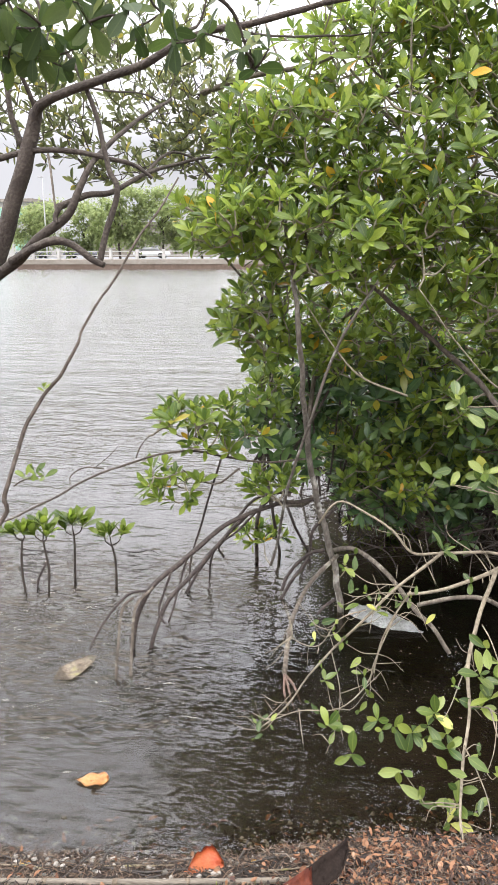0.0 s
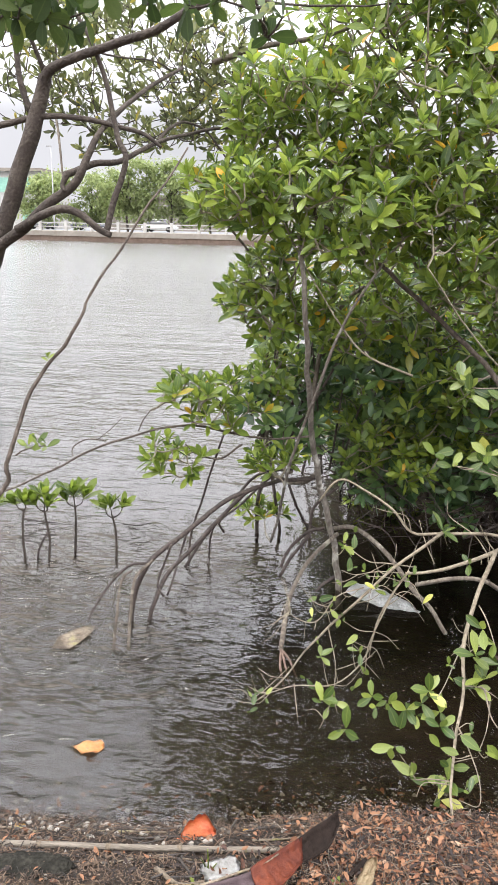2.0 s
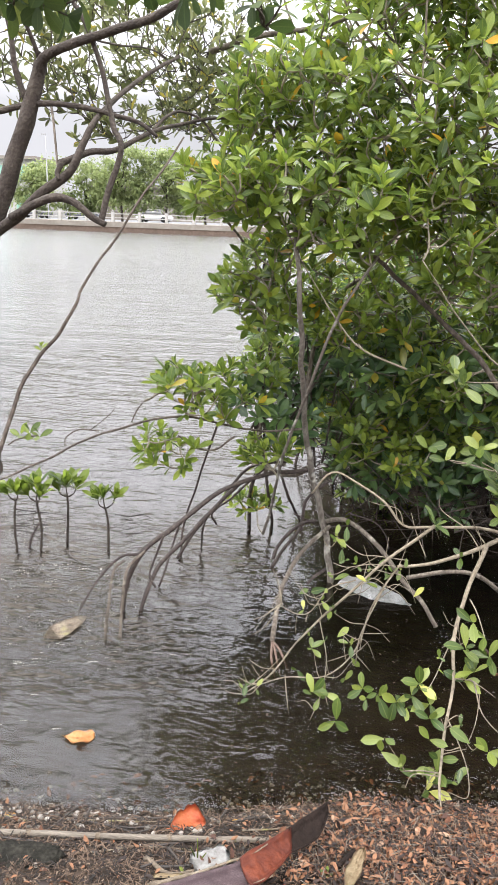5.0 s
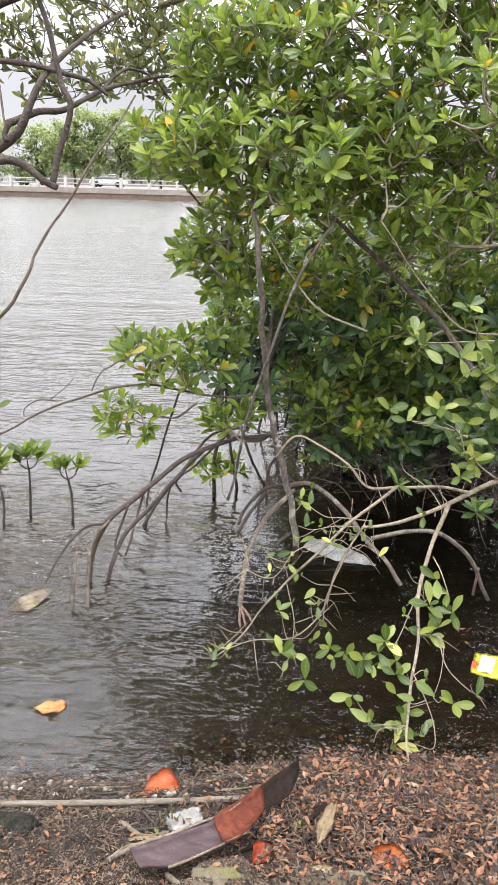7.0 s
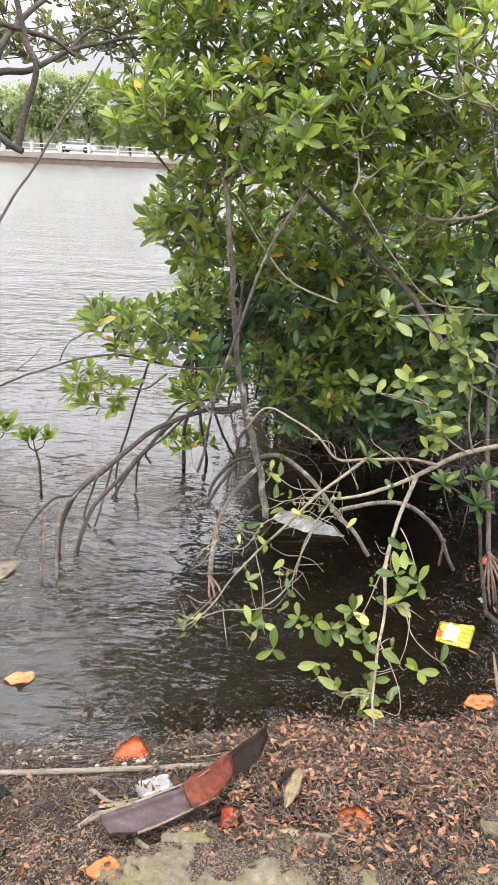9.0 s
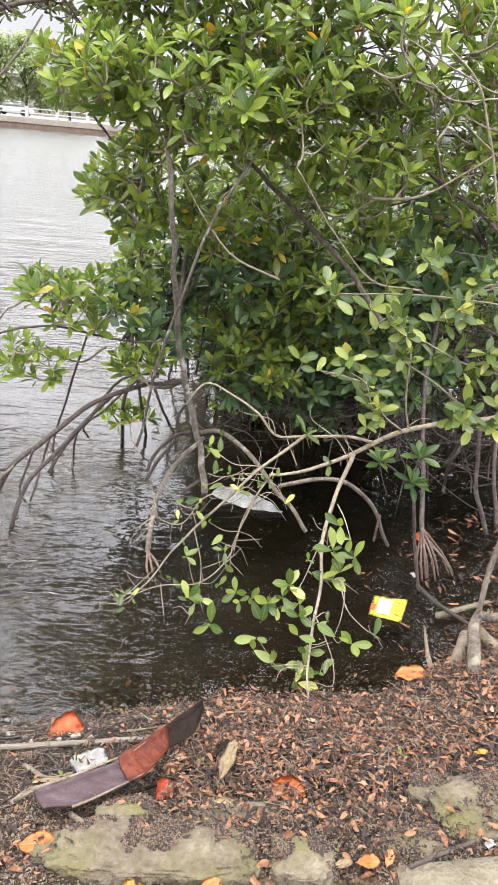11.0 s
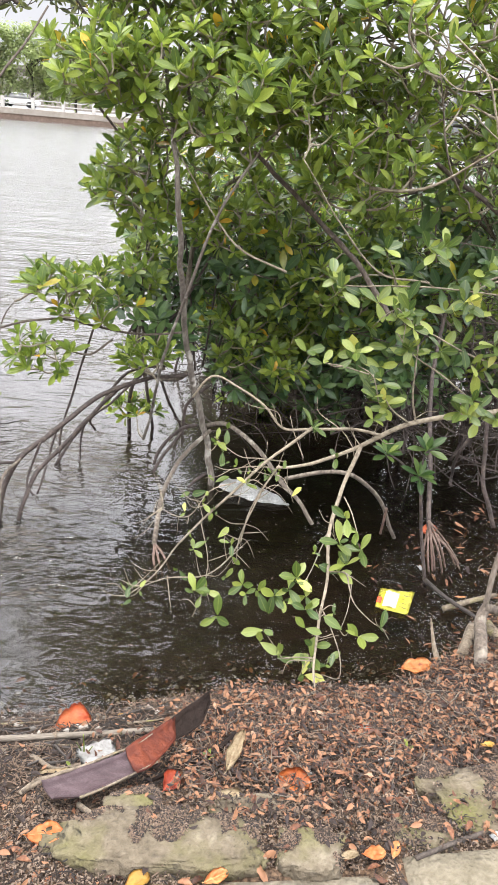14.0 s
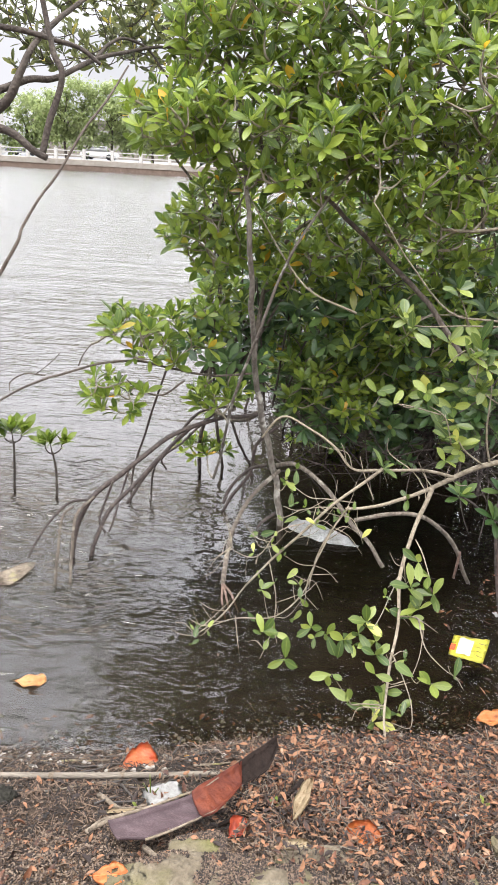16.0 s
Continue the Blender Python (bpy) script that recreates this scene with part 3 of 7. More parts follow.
def ground_z(x, y):
    """Height of the ground: level behind the kerb, a littered bank, then the bed falling away; level again past the seawall."""
    if y > 69.5:
        return 0.8
    d = shore(x) - y
    k = Vector((x, y, 0))
    if d > 0:
        t = min(1.0, d / 0.62)
        z = 0.19 * t ** 0.8 + 0.015 * min(1.0, max(0.0, (1.34 - y) / 0.1))
        z += 0.012 * noise.noise(k * 7) + 0.006 * noise.noise(k * 19) + (0.012 * noise.noise(k * 11 + Vector((3, 0, 0))) if 1.0 < y < 1.42 else 0)
        return z + 0.003
    z = -0.28 * (1 - math.exp(d * 0.55)) * 2.2 + 0.01 * noise.noise(k * 8) * min(1, -d * 4)
    return max(z, -0.75)


def build_ground():
    xs = np.concatenate([[-600, -300, -120, -60, -25, -10, -6, -4], np.arange(-3, 4.01, 0.05), [5, 7, 11, 25, 60, 120, 300, 600]])
    ys = np.concatenate([[-400, -100, -30, -10, -4, -2, -0.5, 0.3, 0.7], np.arange(0.9, 3.4, 0.05), [3.7, 4.2, 5, 7, 10, 20, 40, 69.4, 69.6, 90, 150, 400, 1200, 3000]])
    bm = bmesh.new()
    grid = [[bm.verts.new((x, y, ground_z(x, y))) for x in xs] for y in ys]
    for a, b in zip(grid, grid[1:]):
        for i in range(len(xs) - 1):
            bm.faces.new((a[i], a[i + 1], b[i + 1], b[i]))
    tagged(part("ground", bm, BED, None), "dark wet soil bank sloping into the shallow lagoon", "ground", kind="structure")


build_ground()
bm = bmesh.new()
vs = [bm.verts.new(p) for p in ((-600, 1.0, 0), (600, 1.0, 0), (600, 69.45, 0), (-600, 69.45, 0))]
bm.faces.new(vs)
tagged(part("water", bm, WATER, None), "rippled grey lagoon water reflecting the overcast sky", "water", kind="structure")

# ---- the far shore ----
seawall = boxed("seawall", -300, 300, 69.0, 70.2, -0.9, 0.42, WET_WALL)
tagged(seawall, "brown tide-stained seawall along the far bank", "seawall", kind="structure")
tagged(boxed("promenade", -300, 300, 68.9, 76, 0.42, 0.86, FAR_CONCRETE), "pale concrete promenade on top of the seawall", "promenade", kind="structure")
rail = thing("railing", (-21.5, 69.9, 0.86), "white concrete railing with square posts on the promenade", "railing")
for i in range(30):
    x = -21.5 + 2.58 * (i - 16)
    boxed("post", x - 0.13, x + 0.13, 69.75, 70.05, 0.86, 1.78, WHITE_PAINT, rail, bevel=0.02)
for z in (1.2, 1.56):
    boxed("rail", -64, 14, 69.84, 69.96, z, z + 0.08, WHITE_PAINT, rail)


def far_tree(x, y, h, w, rng):
    t = thing("far_tree", (x, y, 0.8), "light green feathery tree on the far promenade", "tree", "trees on the far shore")
    top = Vector((x + rng.uniform(-.3, .3), y, 0.8 + h * 0.75))
    line = smooth([(x, y, 0.75), (x + rng.uniform(-.2, .2), y, 0.8 + h * 0.35), top], 4)
    bm = bmesh.new()
    tube(bm, line, 0.14, 0.05, 7)
    part("trunk", bm, DARK_BARK, t)
    skeleton = list(line[3:])
    for k in range(5):
        a = k * 1.26 + rng.uniform(0, 1)
        tip = Vector((x + math.cos(a) * w * 0.35, y + math.sin(a) * w * 0.3, 0.8 + h * rng.uniform(0.55, 0.85)))
        br = smooth([line[4 + k % 3], line[5].lerp(tip, 0.5) + Vector((0, 0, .2)), tip], 3)
        bm = bmesh.new()
        tube(bm, br, 0.06, 0.02, 5)
        part("limb", bm, DARK_BARK, t)
        skeleton += br
    leaves = []
    blobs = [(Vector((x + rng.gauss(0, w * 0.24), y + rng.gauss(0, w * 0.2), 0.8 + h * rng.uniform(0.17, 0.93))), rng.uniform(0.5, 1.1)) for _ in range(46)]
    for c, r in blobs:
        for _ in range(110):
            v = Vector((rng.gauss(0, 1), rng.gauss(0, 1), rng.gauss(0, 0.7))) * r * 0.55
            leaves.append((c + v, Vector((rng.uniform(-1, 1), rng.uniform(-1, 1), rng.uniform(-.9, .5))), Vector((0, 0, 1)), rng.uniform(0.25, 0.5)))
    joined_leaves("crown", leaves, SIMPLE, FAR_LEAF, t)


rng = random.Random(5)
for x, h, w in ((-36.4, 5.4, 6.4), (-31.2, 5.5, 6.6), (-26.0, 6.8, 6.4), (-21.6, 7.0, 6.0), (-17.0, 5.6, 5.4), (-11.0, 6.0, 6.0), (-4.0, 6.2, 6.0), (3.5, 6.0, 6.4), (12.0, 6.4, 6.4)):
    far_tree(x, 79 + rng.uniform(-2, 3), h * 1.12, w, rng)


def building(x0, x1, y, h, floors, bays, wall_mat, glass, label):
    b = thing("building", ((x0 + x1) / 2, y, 0.8), label, "building", "buildings on the far shore")
    boxed("wall", x0, x1, y, y + 10, 0.7, 0.8 + h, wall_mat, b)
    boxed("roof", x0 - 0.5, x1 + 0.5, y - 0.6, y + 10.4, 0.8 + h, 1.2 + h, FAR_CONCRETE, b)
    bw, fh = (x1 - x0) / bays, h / floors
    for f in range(floors):
        for k in range(bays):
            xa, za = x0 + bw * (k + 0.16), 0.8 + fh * f + fh * 0.28
            w = boxed("window", xa - 0.08, xa + bw * 0.68 + 0.08, y - 0.08, y + 0.05, za - 0.08, za + fh * 0.5 + 0.08, WHITE_PAINT, b)
            boxed("pane", xa, xa + bw * 0.68, y - 0.12, y - 0.082, za, za + fh * 0.5, glass, w)


building(-66, -44.5, 98, 7.2, 2, 7, WHITE_PAINT, GREEN_GLASS, "white two-storey building with green glazing")
building(-42, -8, 112, 4.6, 1, 12, FAR_CONCRETE, BEIGE_PANEL, "low pale building behind the promenade trees")
building(-4, 40, 118, 7.5, 2, 14, WHITE_PAINT, GLASS_DARK, "white building with rows of dark windows")


def car(x, y, mat, label):
    c = thing("parked_car", (x, y, 0.8), label, "car", "parked cars on the far shore")
    bm = bmesh.new()
    v = box_into(bm, x - 2.1, x + 2.1, y - 0.85, y + 0.85, 1.05, 1.6)
    bmesh.ops.bevel(bm, geom=bm.edges[:], offset=0.14, segments=2, affect='EDGES')
    part("body", bm, mat, c)
    bm = bmesh.new()
    v = box_into(bm, x - 1.5, x + 1.1, y - 0.78, y + 0.78, 1.55, 2.2)
    for q in v:
        if q.co.z > 2:
            q.co.x = x - 0.1 + (q.co.x - x) * 0.7
            q.co.y = y + (q.co.y - y) * 0.85
    bmesh.ops.bevel(bm, geom=bm.edges[:], offset=0.08, segments=2, affect='EDGES')
    part("cabin", bm, GLASS_DARK, c, "dark glazed cabin")
    boxed("car_roof", x - 1.15, x + 0.75, y - 0.7, y + 0.7, 2.17, 2.24, mat, c, bevel=0.02)
    for sx in (-1.3, 1.3):
        for sy in (-0.8, 0.8):
            bm = bmesh.new()
            bmesh.ops.create_cone(bm, cap_ends=True, segments=14, radius1=0.33, radius2=0.33, depth=0.22, matrix=Matrix.Translation((x + sx, y + sy, 1.13)) @ Matrix.Rotation(math.pi / 2, 4, 'X'))
            part("wheel", bm, TYRE, c)


for x, y, mat, label in ((-25.9, 90, CAR_WHITE, "white car parked behind the promenade railing"), (-41.5, 91, CAR_GREY, "dark grey car parked behind the promenade railing"), (-47.5, 92, CAR_WHITE, "white van parked beside the white building"), (-13.0, 90, CAR_WHITE, "white car parked behind the promenade railing"), (-35.6, 92, CAR_GREY, "dark grey car parked behind the promenade railing")):
    car(x, y, mat, label)
for x, h in ((-33.5, 9.0), (-46.5, 8.0)):
    lp = thing("lamp_post", (x, 77, 0.8), "slim grey street lamp post on the promenade", "lamp post")
    bm = bmesh.new()
    tube(bm, smooth([(x, 77, 0.78), (x, 77, h * 0.6), (x, 77, h)], 3), 0.09, 0.05, 8, 0)
    part("pole", bm, STEEL, lp)
    boxed("lamp_head", x - 0.5, x + 0.1, 76.9, 77.1, h - 0.02, h + 0.12, STEEL, lp, bevel=0.03)

# ---- the overhanging tree on the bank, with dark limbs ----
left = thing("overhanging_tree", (-1.75, 1.7, 0.12), "dark-barked tree on the bank with crooked overhanging limbs", "tree")
L = "left"
limb("trunk", [(-1.75, 1.7, 0.05), (-1.68, 1.85, 0.5), (-1.5, 2.2, 1.05)] + [(-1.11, 2.45, 1.31), (-1.03, 2.50, 1.46), (-0.92, 2.50, 1.71), (-0.86, 2.50, 1.87), (-0.84, 2.50, 1.95)], 0.04586, 0.01966, DARK_BARK, left, seg=12, keep=L, wobble=0.01)
limb("limb", [(-0.85, 2.50, 1.91), (-0.81, 2.48, 1.96), (-0.66, 2.45, 2.00), (-0.46, 2.40, 2.04), (-0.30, 2.40, 2.11), (-0.15, 2.40, 2.13), (0.03, 2.40, 2.17), (0.16, 2.40, 2.19), (0.33, 2.40, 2.25)], 0.01572, 0.005242, DARK_BARK, left, keep=L)
limb("limb", [(-1.08, 2.48, 1.39), (-0.92, 2.45, 1.49), (-0.82, 2.40, 1.55), (-0.72, 2.40, 1.62), (-0.68, 2.42, 1.70), (-0.66, 2.50, 1.79), (-0.59, 2.70, 1.93), (-0.51, 2.90, 2.04)], 0.01966, 0.005242, DARK_BARK, left, keep=L, wobble=0.008)
limb("limb", [(-0.92, 2.42, 1.49), (-0.82, 2.38, 1.53), (-0.75, 2.36, 1.55), (-0.69, 2.36, 1.54), (-0.63, 2.36, 1.50), (-0.59, 2.36, 1.48)], 0.01441, 0.009173, DARK_BARK, left, keep=L)
limb("limb", [(-0.61, 2.37, 1.48), (-0.59, 2.40, 1.59), (-0.56, 2.42, 1.70), (-0.59, 2.44, 1.76), (-0.62, 2.46, 1.89), (-0.66, 2.46, 2.00), (-0.70, 2.46, 2.08), (-0.76, 2.46, 2.16), (-0.80, 2.46, 2.25)], 0.01048, 0.004586, DARK_BARK, left, keep=L)
limb("limb", [(-1.09, 2.50, 1.79), (-0.97, 2.50, 1.81), (-0.85, 2.50, 1.83), (-0.72, 2.50, 1.82), (-0.61, 2.50, 1.80), (-0.53, 2.50, 1.78), (-0.47, 2.50, 1.74)], 0.01114, 0.005242, DARK_BARK, left, keep=L)
limb("limb", [(-0.75, 2.41, 1.65), (-0.69, 2.50, 1.69), (-0.63, 2.60, 1.71), (-0.56, 2.75, 1.78), (-0.50, 2.90, 1.82), (-0.44, 3.00, 1.85), (-0.32, 3.10, 1.87)], 0.01179, 0.003931, DARK_BARK, left, keep=L)
limb("limb", [(-0.56, 2.75, 1.78), (-0.54, 2.85, 1.84), (-0.51, 2.95, 1.87), (-0.45, 3.00, 1.85), (-0.40, 3.00, 1.79), (-0.35, 3.00, 1.73)], 0.006552, 0.002621, DARK_BARK, left, keep=L)
limb("limb", [(-0.89, 2.50, 1.84), (-0.92, 2.50, 1.92), (-0.93, 2.50, 2.02), (-0.95, 2.50, 2.12), (-0.96, 2.50, 2.26)], 0.01048, 0.005897, DARK_BARK, left, keep=L)
limb("limb", [(-0.84, 2.50, 1.95), (-0.85, 2.45, 2.02), (-0.87, 2.40, 2.11), (-0.87, 2.40, 2.23)], 0.007862, 0.003931, DARK_BARK, left, keep=L)
limb("limb", [(-0.66, 2.46, 2.00), (-0.62, 2.60, 2.01), (-0.57, 2.75, 2.03), (-0.54, 2.90, 2.02), (-0.53, 2.95, 2.00)], 0.003931, 0.001966, DARK_BARK, left, keep=L, seg=6)
limb("limb", [(-0.40, 2.40, 2.06), (-0.36, 2.45, 2.13), (-0.32, 2.50, 2.16), (-0.29, 2.50, 2.23), (-0.28, 2.50, 2.31)], 0.005242, 0.002621, DARK_BARK, left, keep=L, seg=6)
limb("limb", [(-0.47, 3.20, 2.11), (-0.30, 3.20, 2.16), (-0.02, 3.20, 2.20), (0.14, 3.20, 2.27), (0.31, 3.20, 2.28), (0.47, 3.20, 2.25)], 0.012, 0.004, GREY_BARK, left, keep=L, seg=6)
limb("limb", [(-0.22, 2.42, 2.13), (-0.13, 2.60, 2.15), (0.08, 2.80, 2.19), (0.22, 2.90, 2.22), (0.38, 3.00, 2.22)], 0.004586, 0.001966, DARK_BARK, left, keep=L, seg=6)
limb("stub", [(-0.74, 2.40, 1.65), (-0.75, 2.39, 1.62), (-0.74, 2.38, 1.60)], 0.01048, 0.005242, DARK_BARK, left, "broken pale branch stub")
limb("dangling_stem", [(-0.81, 2.50, 1.82), (-0.78, 2.45, 1.72), (-0.76, 2.42, 1.62)], 0.004, 0.003, GREY_BARK, left, seg=5)
# the long thin shoot that rises from the water's edge
limb("shoot", [(-1.5, 1.75, 0.1)] + [(-0.92, 2.10, 0.67), (-0.85, 2.12, 0.81), (-0.81, 2.15, 0.94), (-0.76, 2.18, 1.08), (-0.68, 2.20, 1.17), (-0.63, 2.20, 1.26), (-0.62, 2.22, 1.30), (-0.54, 2.25, 1.42), (-0.45, 2.30, 1.57), (-0.36, 2.40, 1.73)], 0.0078, 0.0026, LIMB_BARK, left, "long thin crooked shoot", keep="shoot", wobble=0.012)
rng = random.Random(11)
# small olive leaves far back in this tree, large dark ones near
# the first clump is unseen, added to block sky reflected in the water
OLIVE = [((-1.3, 2.5, 2.75), (.6, .6, .3), 14), ((-1.02, 2.90, 2.10), (.30, .35, .26), 110), ((-0.89, 3.00, 1.96), (.26, .3, .2), 68), ((-0.65, 3.40, 2.01), (.34, .35, .24), 128), ((-0.72, 3.10, 2.19), (.3, .3, .22), 68),
         ((-0.45, 3.50, 2.13), (.32, .3, .34), 135), ((-0.74, 3.00, 1.84), (.16, .2, .07), 24), ((-0.52, 3.20, 2.22), (.3, .3, .2), 60), ((-1.02, 2.80, 2.24), (.4, .3, .24), 115), ((-0.48, 3.30, 1.94), (.2, .2, .16), 60), ((-0.64, 3.00, 2.35), (.5, .3, .2), 60)]
crown(left, rng, OLIVE, LINES[L], NARROW, OLIVE_LEAF, 0.047, 0.036, (4, 7), 300, DARK_BARK, 20, 75, hollow=-0.15, thin=0.0016)
near = thing("leafy_branch", (-0.48, 1.90, 2.07), "low leafy bough with large dark green leaves", "branch")
limb("stem", [(-0.75, 1.95, 2.05), (-0.56, 1.90, 2.09), (-0.40, 1.90, 2.09), (-0.21, 1.90, 2.09)], 0.007, 0.004, DARK_BARK, near, keep="near")
limb("stem", [(-0.21, 1.90, 2.09), (-0.13, 1.95, 2.05), (-0.10, 2.00, 1.99), (-0.08, 2.00, 1.93)], 0.005, 0.003, DARK_BARK, near, keep="near")
crown(near, rng, [((-0.70, 1.95, 1.98), (.12, .12, .05), 8), ((-0.60, 1.95, 1.98), (.12, .12, .05), 7), ((-0.52, 1.90, 2.04), (.2, .14, .07), 8), ((-0.38, 1.90, 2.03), (.16, .14, .09), 7), ((-0.26, 1.90, 2.01), (.12, .1, .06), 5), ((-0.08, 2.00, 1.97), (.05, .08, .07), 4), ((-0.65, 2.00, 2.01), (.08, .1, .08), 3)], LINES["near"], ROUND, DARK_LEAF, 0.07, 0.05, (3, 5), 300, DARK_BARK, -10, 40, 0.2)

# ---- the red mangrove ----
mang = thing("mangrove_tree", (0.12, 3.10, 0.00), "red mangrove with arching prop roots and dense glossy leaves", "tree")
M = "mangrove"
limb("trunk", [(0.14, 3.10, -0.08), (0.11, 3.15, 0.11), (0.08, 3.15, 0.27), (0.01, 3.05, 0.60), (-0.02, 2.95, 0.81), (-0.02, 2.82, 1.06), (-0.04, 2.74, 1.30), (-0.08, 2.86, 1.49), (-0.13, 3.00, 1.71), (-0.22, 3.30, 1.91)], 0.0155, 0.0055, TRUNK_BARK, mang, keep=M, seg=10, wobble=0.014)
limb("stem", [(-0.20, 3.30, 0.12), (-0.16, 3.25, 0.27), (-0.09, 3.00, 0.61), (0.01, 2.85, 0.92), (0.10, 2.78, 1.19), (0.20, 2.78, 1.37), (0.30, 2.95, 1.50)], 0.00684, 0.0042, TRUNK_BARK, mang, keep=M)
limb("limb", [(0.01, 3.30, 0.47), (-0.08, 3.35, 0.40), (-0.22, 3.50, 0.39), (-0.30, 3.70, 0.55), (-0.20, 3.80, 0.78), (-0.11, 3.80, 0.90), (-0.09, 3.90, 1.15)], 0.01312, 0.0082, GREY_BARK, mang, keep=M)
limb("limb", [(0.78, 2.95, 0.84), (0.62, 3.01, 1.04), (0.44, 3.01, 1.20), (0.25, 2.95, 1.36), (0.13, 2.90, 1.46), (-0.01, 2.90, 1.53), (-0.04, 2.90, 1.61)], 0.0111, 0.0050, LIMB_BARK, mang, keep=M, wobble=0.01)
limb("limb", [(1.21, 3.70, 0.66), (1.04, 3.80, 0.81), (0.84, 3.80, 1.01), (0.55, 3.80, 1.11), (0.38, 3.80, 1.25)], 0.01476, 0.00738, GREY_BARK, mang, keep=M)
limb("limb", [(1.23, 2.96, 1.17), (1.05, 3.02, 1.30), (0.86, 3.02, 1.41), (0.71, 3.02, 1.49), (0.61, 3.02, 1.59), (0.54, 3.02, 1.70)], 0.0104, 0.0047, LIMB_BARK, mang, keep=M, wobble=0.01)
limb("limb", [(0.76, 2.88, 1.31), (0.73, 2.88, 1.48), (0.70, 2.88, 1.61), (0.67, 2.88, 1.69)], 0.0063, 0.0042, LIMB_BARK, mang, keep=M)
limb("limb", [(-0.07, 3.40, 1.44), (0.06, 3.50, 1.79), (-0.05, 3.60, 2.03), (-0.21, 3.70, 2.30), (-0.30, 3.80, 2.51)], 0.00984, 0.0041, GREY_BARK, mang, keep=M)
limb("limb", [(0.47, 3.40, 1.77), (0.38, 3.40, 1.90), (0.24, 3.40, 2.05), (0.14, 3.40, 2.14), (0.02, 3.50, 2.28)], 0.0082, 0.0041, GREY_BARK, mang, keep=M)
limb("limb", [(0.65, 3.30, 2.12), (0.48, 3.40, 2.33), (0.35, 3.40, 2.39), (0.18, 3.50, 2.47), (0.03, 3.60, 2.65)], 0.00984, 0.00492, GREY_BARK, mang, keep=M)
limb("limb", [(-0.04, 3.28, 0.64), (-0.19, 3.20, 0.64), (-0.34, 3.10, 0.68), (-0.46, 3.00, 0.73), (-0.59, 2.95, 0.73), (-0.71, 2.90, 0.70), (-0.86, 2.85, 0.65), (-1.00, 2.75, 0.58), (-1.17, 2.70, 0.50), (-1.28, 2.60, 0.47)], 0.0052, 0.0038, LIMB_BARK, mang, keep=M)
limb("stem", [(-0.30, 3.05, 0.65), (-0.38, 3.00, 0.60), (-0.47, 2.98, 0.62), (-0.52, 2.97, 0.66)], 0.00492, 0.00246, GREY_BARK, mang, keep=M)
limb("stem", [(-0.83, 2.90, 0.67), (-0.91, 2.90, 0.67), (-0.96, 2.88, 0.64), (-0.96, 2.86, 0.61)], 0.00328, 0.00246, GREY_BARK, mang, seg=5)
limb("stem", [(-0.87, 2.90, 0.67), (-0.81, 2.90, 0.72), (-0.76, 2.90, 0.77)], 0.00246, 0.00123, GREY_BARK, mang, seg=5)
limb("stem", [(-0.69, 2.90, 0.72), (-0.67, 2.90, 0.77), (-0.64, 2.90, 0.81)], 0.00328, 0.00164, GREY_BARK, mang, seg=5, keep=M)
limb("limb", [(-0.05, 3.40, 0.67), (-0.02, 3.50, 1.01), (0.10, 3.60, 1.23), (0.33, 3.80, 1.32), (0.59, 3.90, 1.37)], 0.01148, 0.00574, GREY_BARK, mang, keep=M)
limb("limb", [(-0.14, 3.50, 0.39), (-0.18, 3.60, 0.64), (-0.09, 3.70, 0.84), (-0.20, 3.70, 1.00), (-0.27, 3.60, 1.23), (-0.38, 3.50, 1.43), (-0.49, 3.40, 1.56)], 0.01148, 0.00492, GREY_BARK, mang, keep=M)
limb("limb", [(-0.22, 3.50, 0.33), (-0.27, 3.60, 0.58), (-0.14, 3.70, 0.78), (-0.04, 3.80, 0.99)], 0.00984, 0.00492, GREY_BARK, mang, keep=M)
# prop roots arching down into the water
limb("prop_root", [(0.01, 3.27, 0.46), (-0.07, 3.25, 0.45), (-0.18, 3.15, 0.46), (-0.35, 3.00, 0.42), (-0.48, 2.85, 0.33), (-0.58, 2.70, 0.27), (-0.63, 2.69, 0.18), (-0.66, 2.68, 0.08), (-0.67, 2.68, -0.03)], 0.0092, 0.0115, ROOT_BARK, mang, keep="roots")
limb("prop_root", [(-0.27, 3.10, 0.44), (-0.36, 3.05, 0.35), (-0.46, 2.90, 0.25), (-0.55, 2.78, 0.16), (-0.585, 2.72, 0.06), (-0.605, 2.70, -0.03)], 0.00836, 0.00912, ROOT_BARK, mang)
limb("prop_root", [(-0.59, 2.65, 0.27), (-0.65, 2.60, 0.27), (-0.73, 2.58, 0.18), (-0.78, 2.56, 0.09), (-0.79, 2.54, 0.06)], 0.00532, 0.0038, ROOT_BARK, mang)
limb("prop_root", [(-0.57, 2.66, 0.28), (-0.61, 2.58, 0.24), (-0.615, 2.53, 0.13), (-0.617, 2.49, -0.03)], 0.005, 0.0064, GREY_BARK, mang)
limb("prop_root", [(-0.63, 2.60, 0.26), (-0.655, 2.55, 0.24), (-0.66, 2.50, 0.13), (-0.665, 2.463, -0.03)], 0.0045, 0.006, GREY_BARK, mang)
limb("prop_root", [(-0.52, 2.75, 0.31), (-0.55, 2.75, 0.22), (-0.57, 2.72, 0.15), (-0.54, 2.70, 0.11)], 0.00456, 0.00456, ROOT_BARK, mang)
limb("prop_root", [(-0.11, 3.40, 0.45), (-0.29, 3.40, 0.40), (-0.41, 3.30, 0.25), (-0.51, 3.25, 0.12), (-0.58, 3.20, 0.00)], 0.00684, 0.00684, ROOT_BARK, mang)
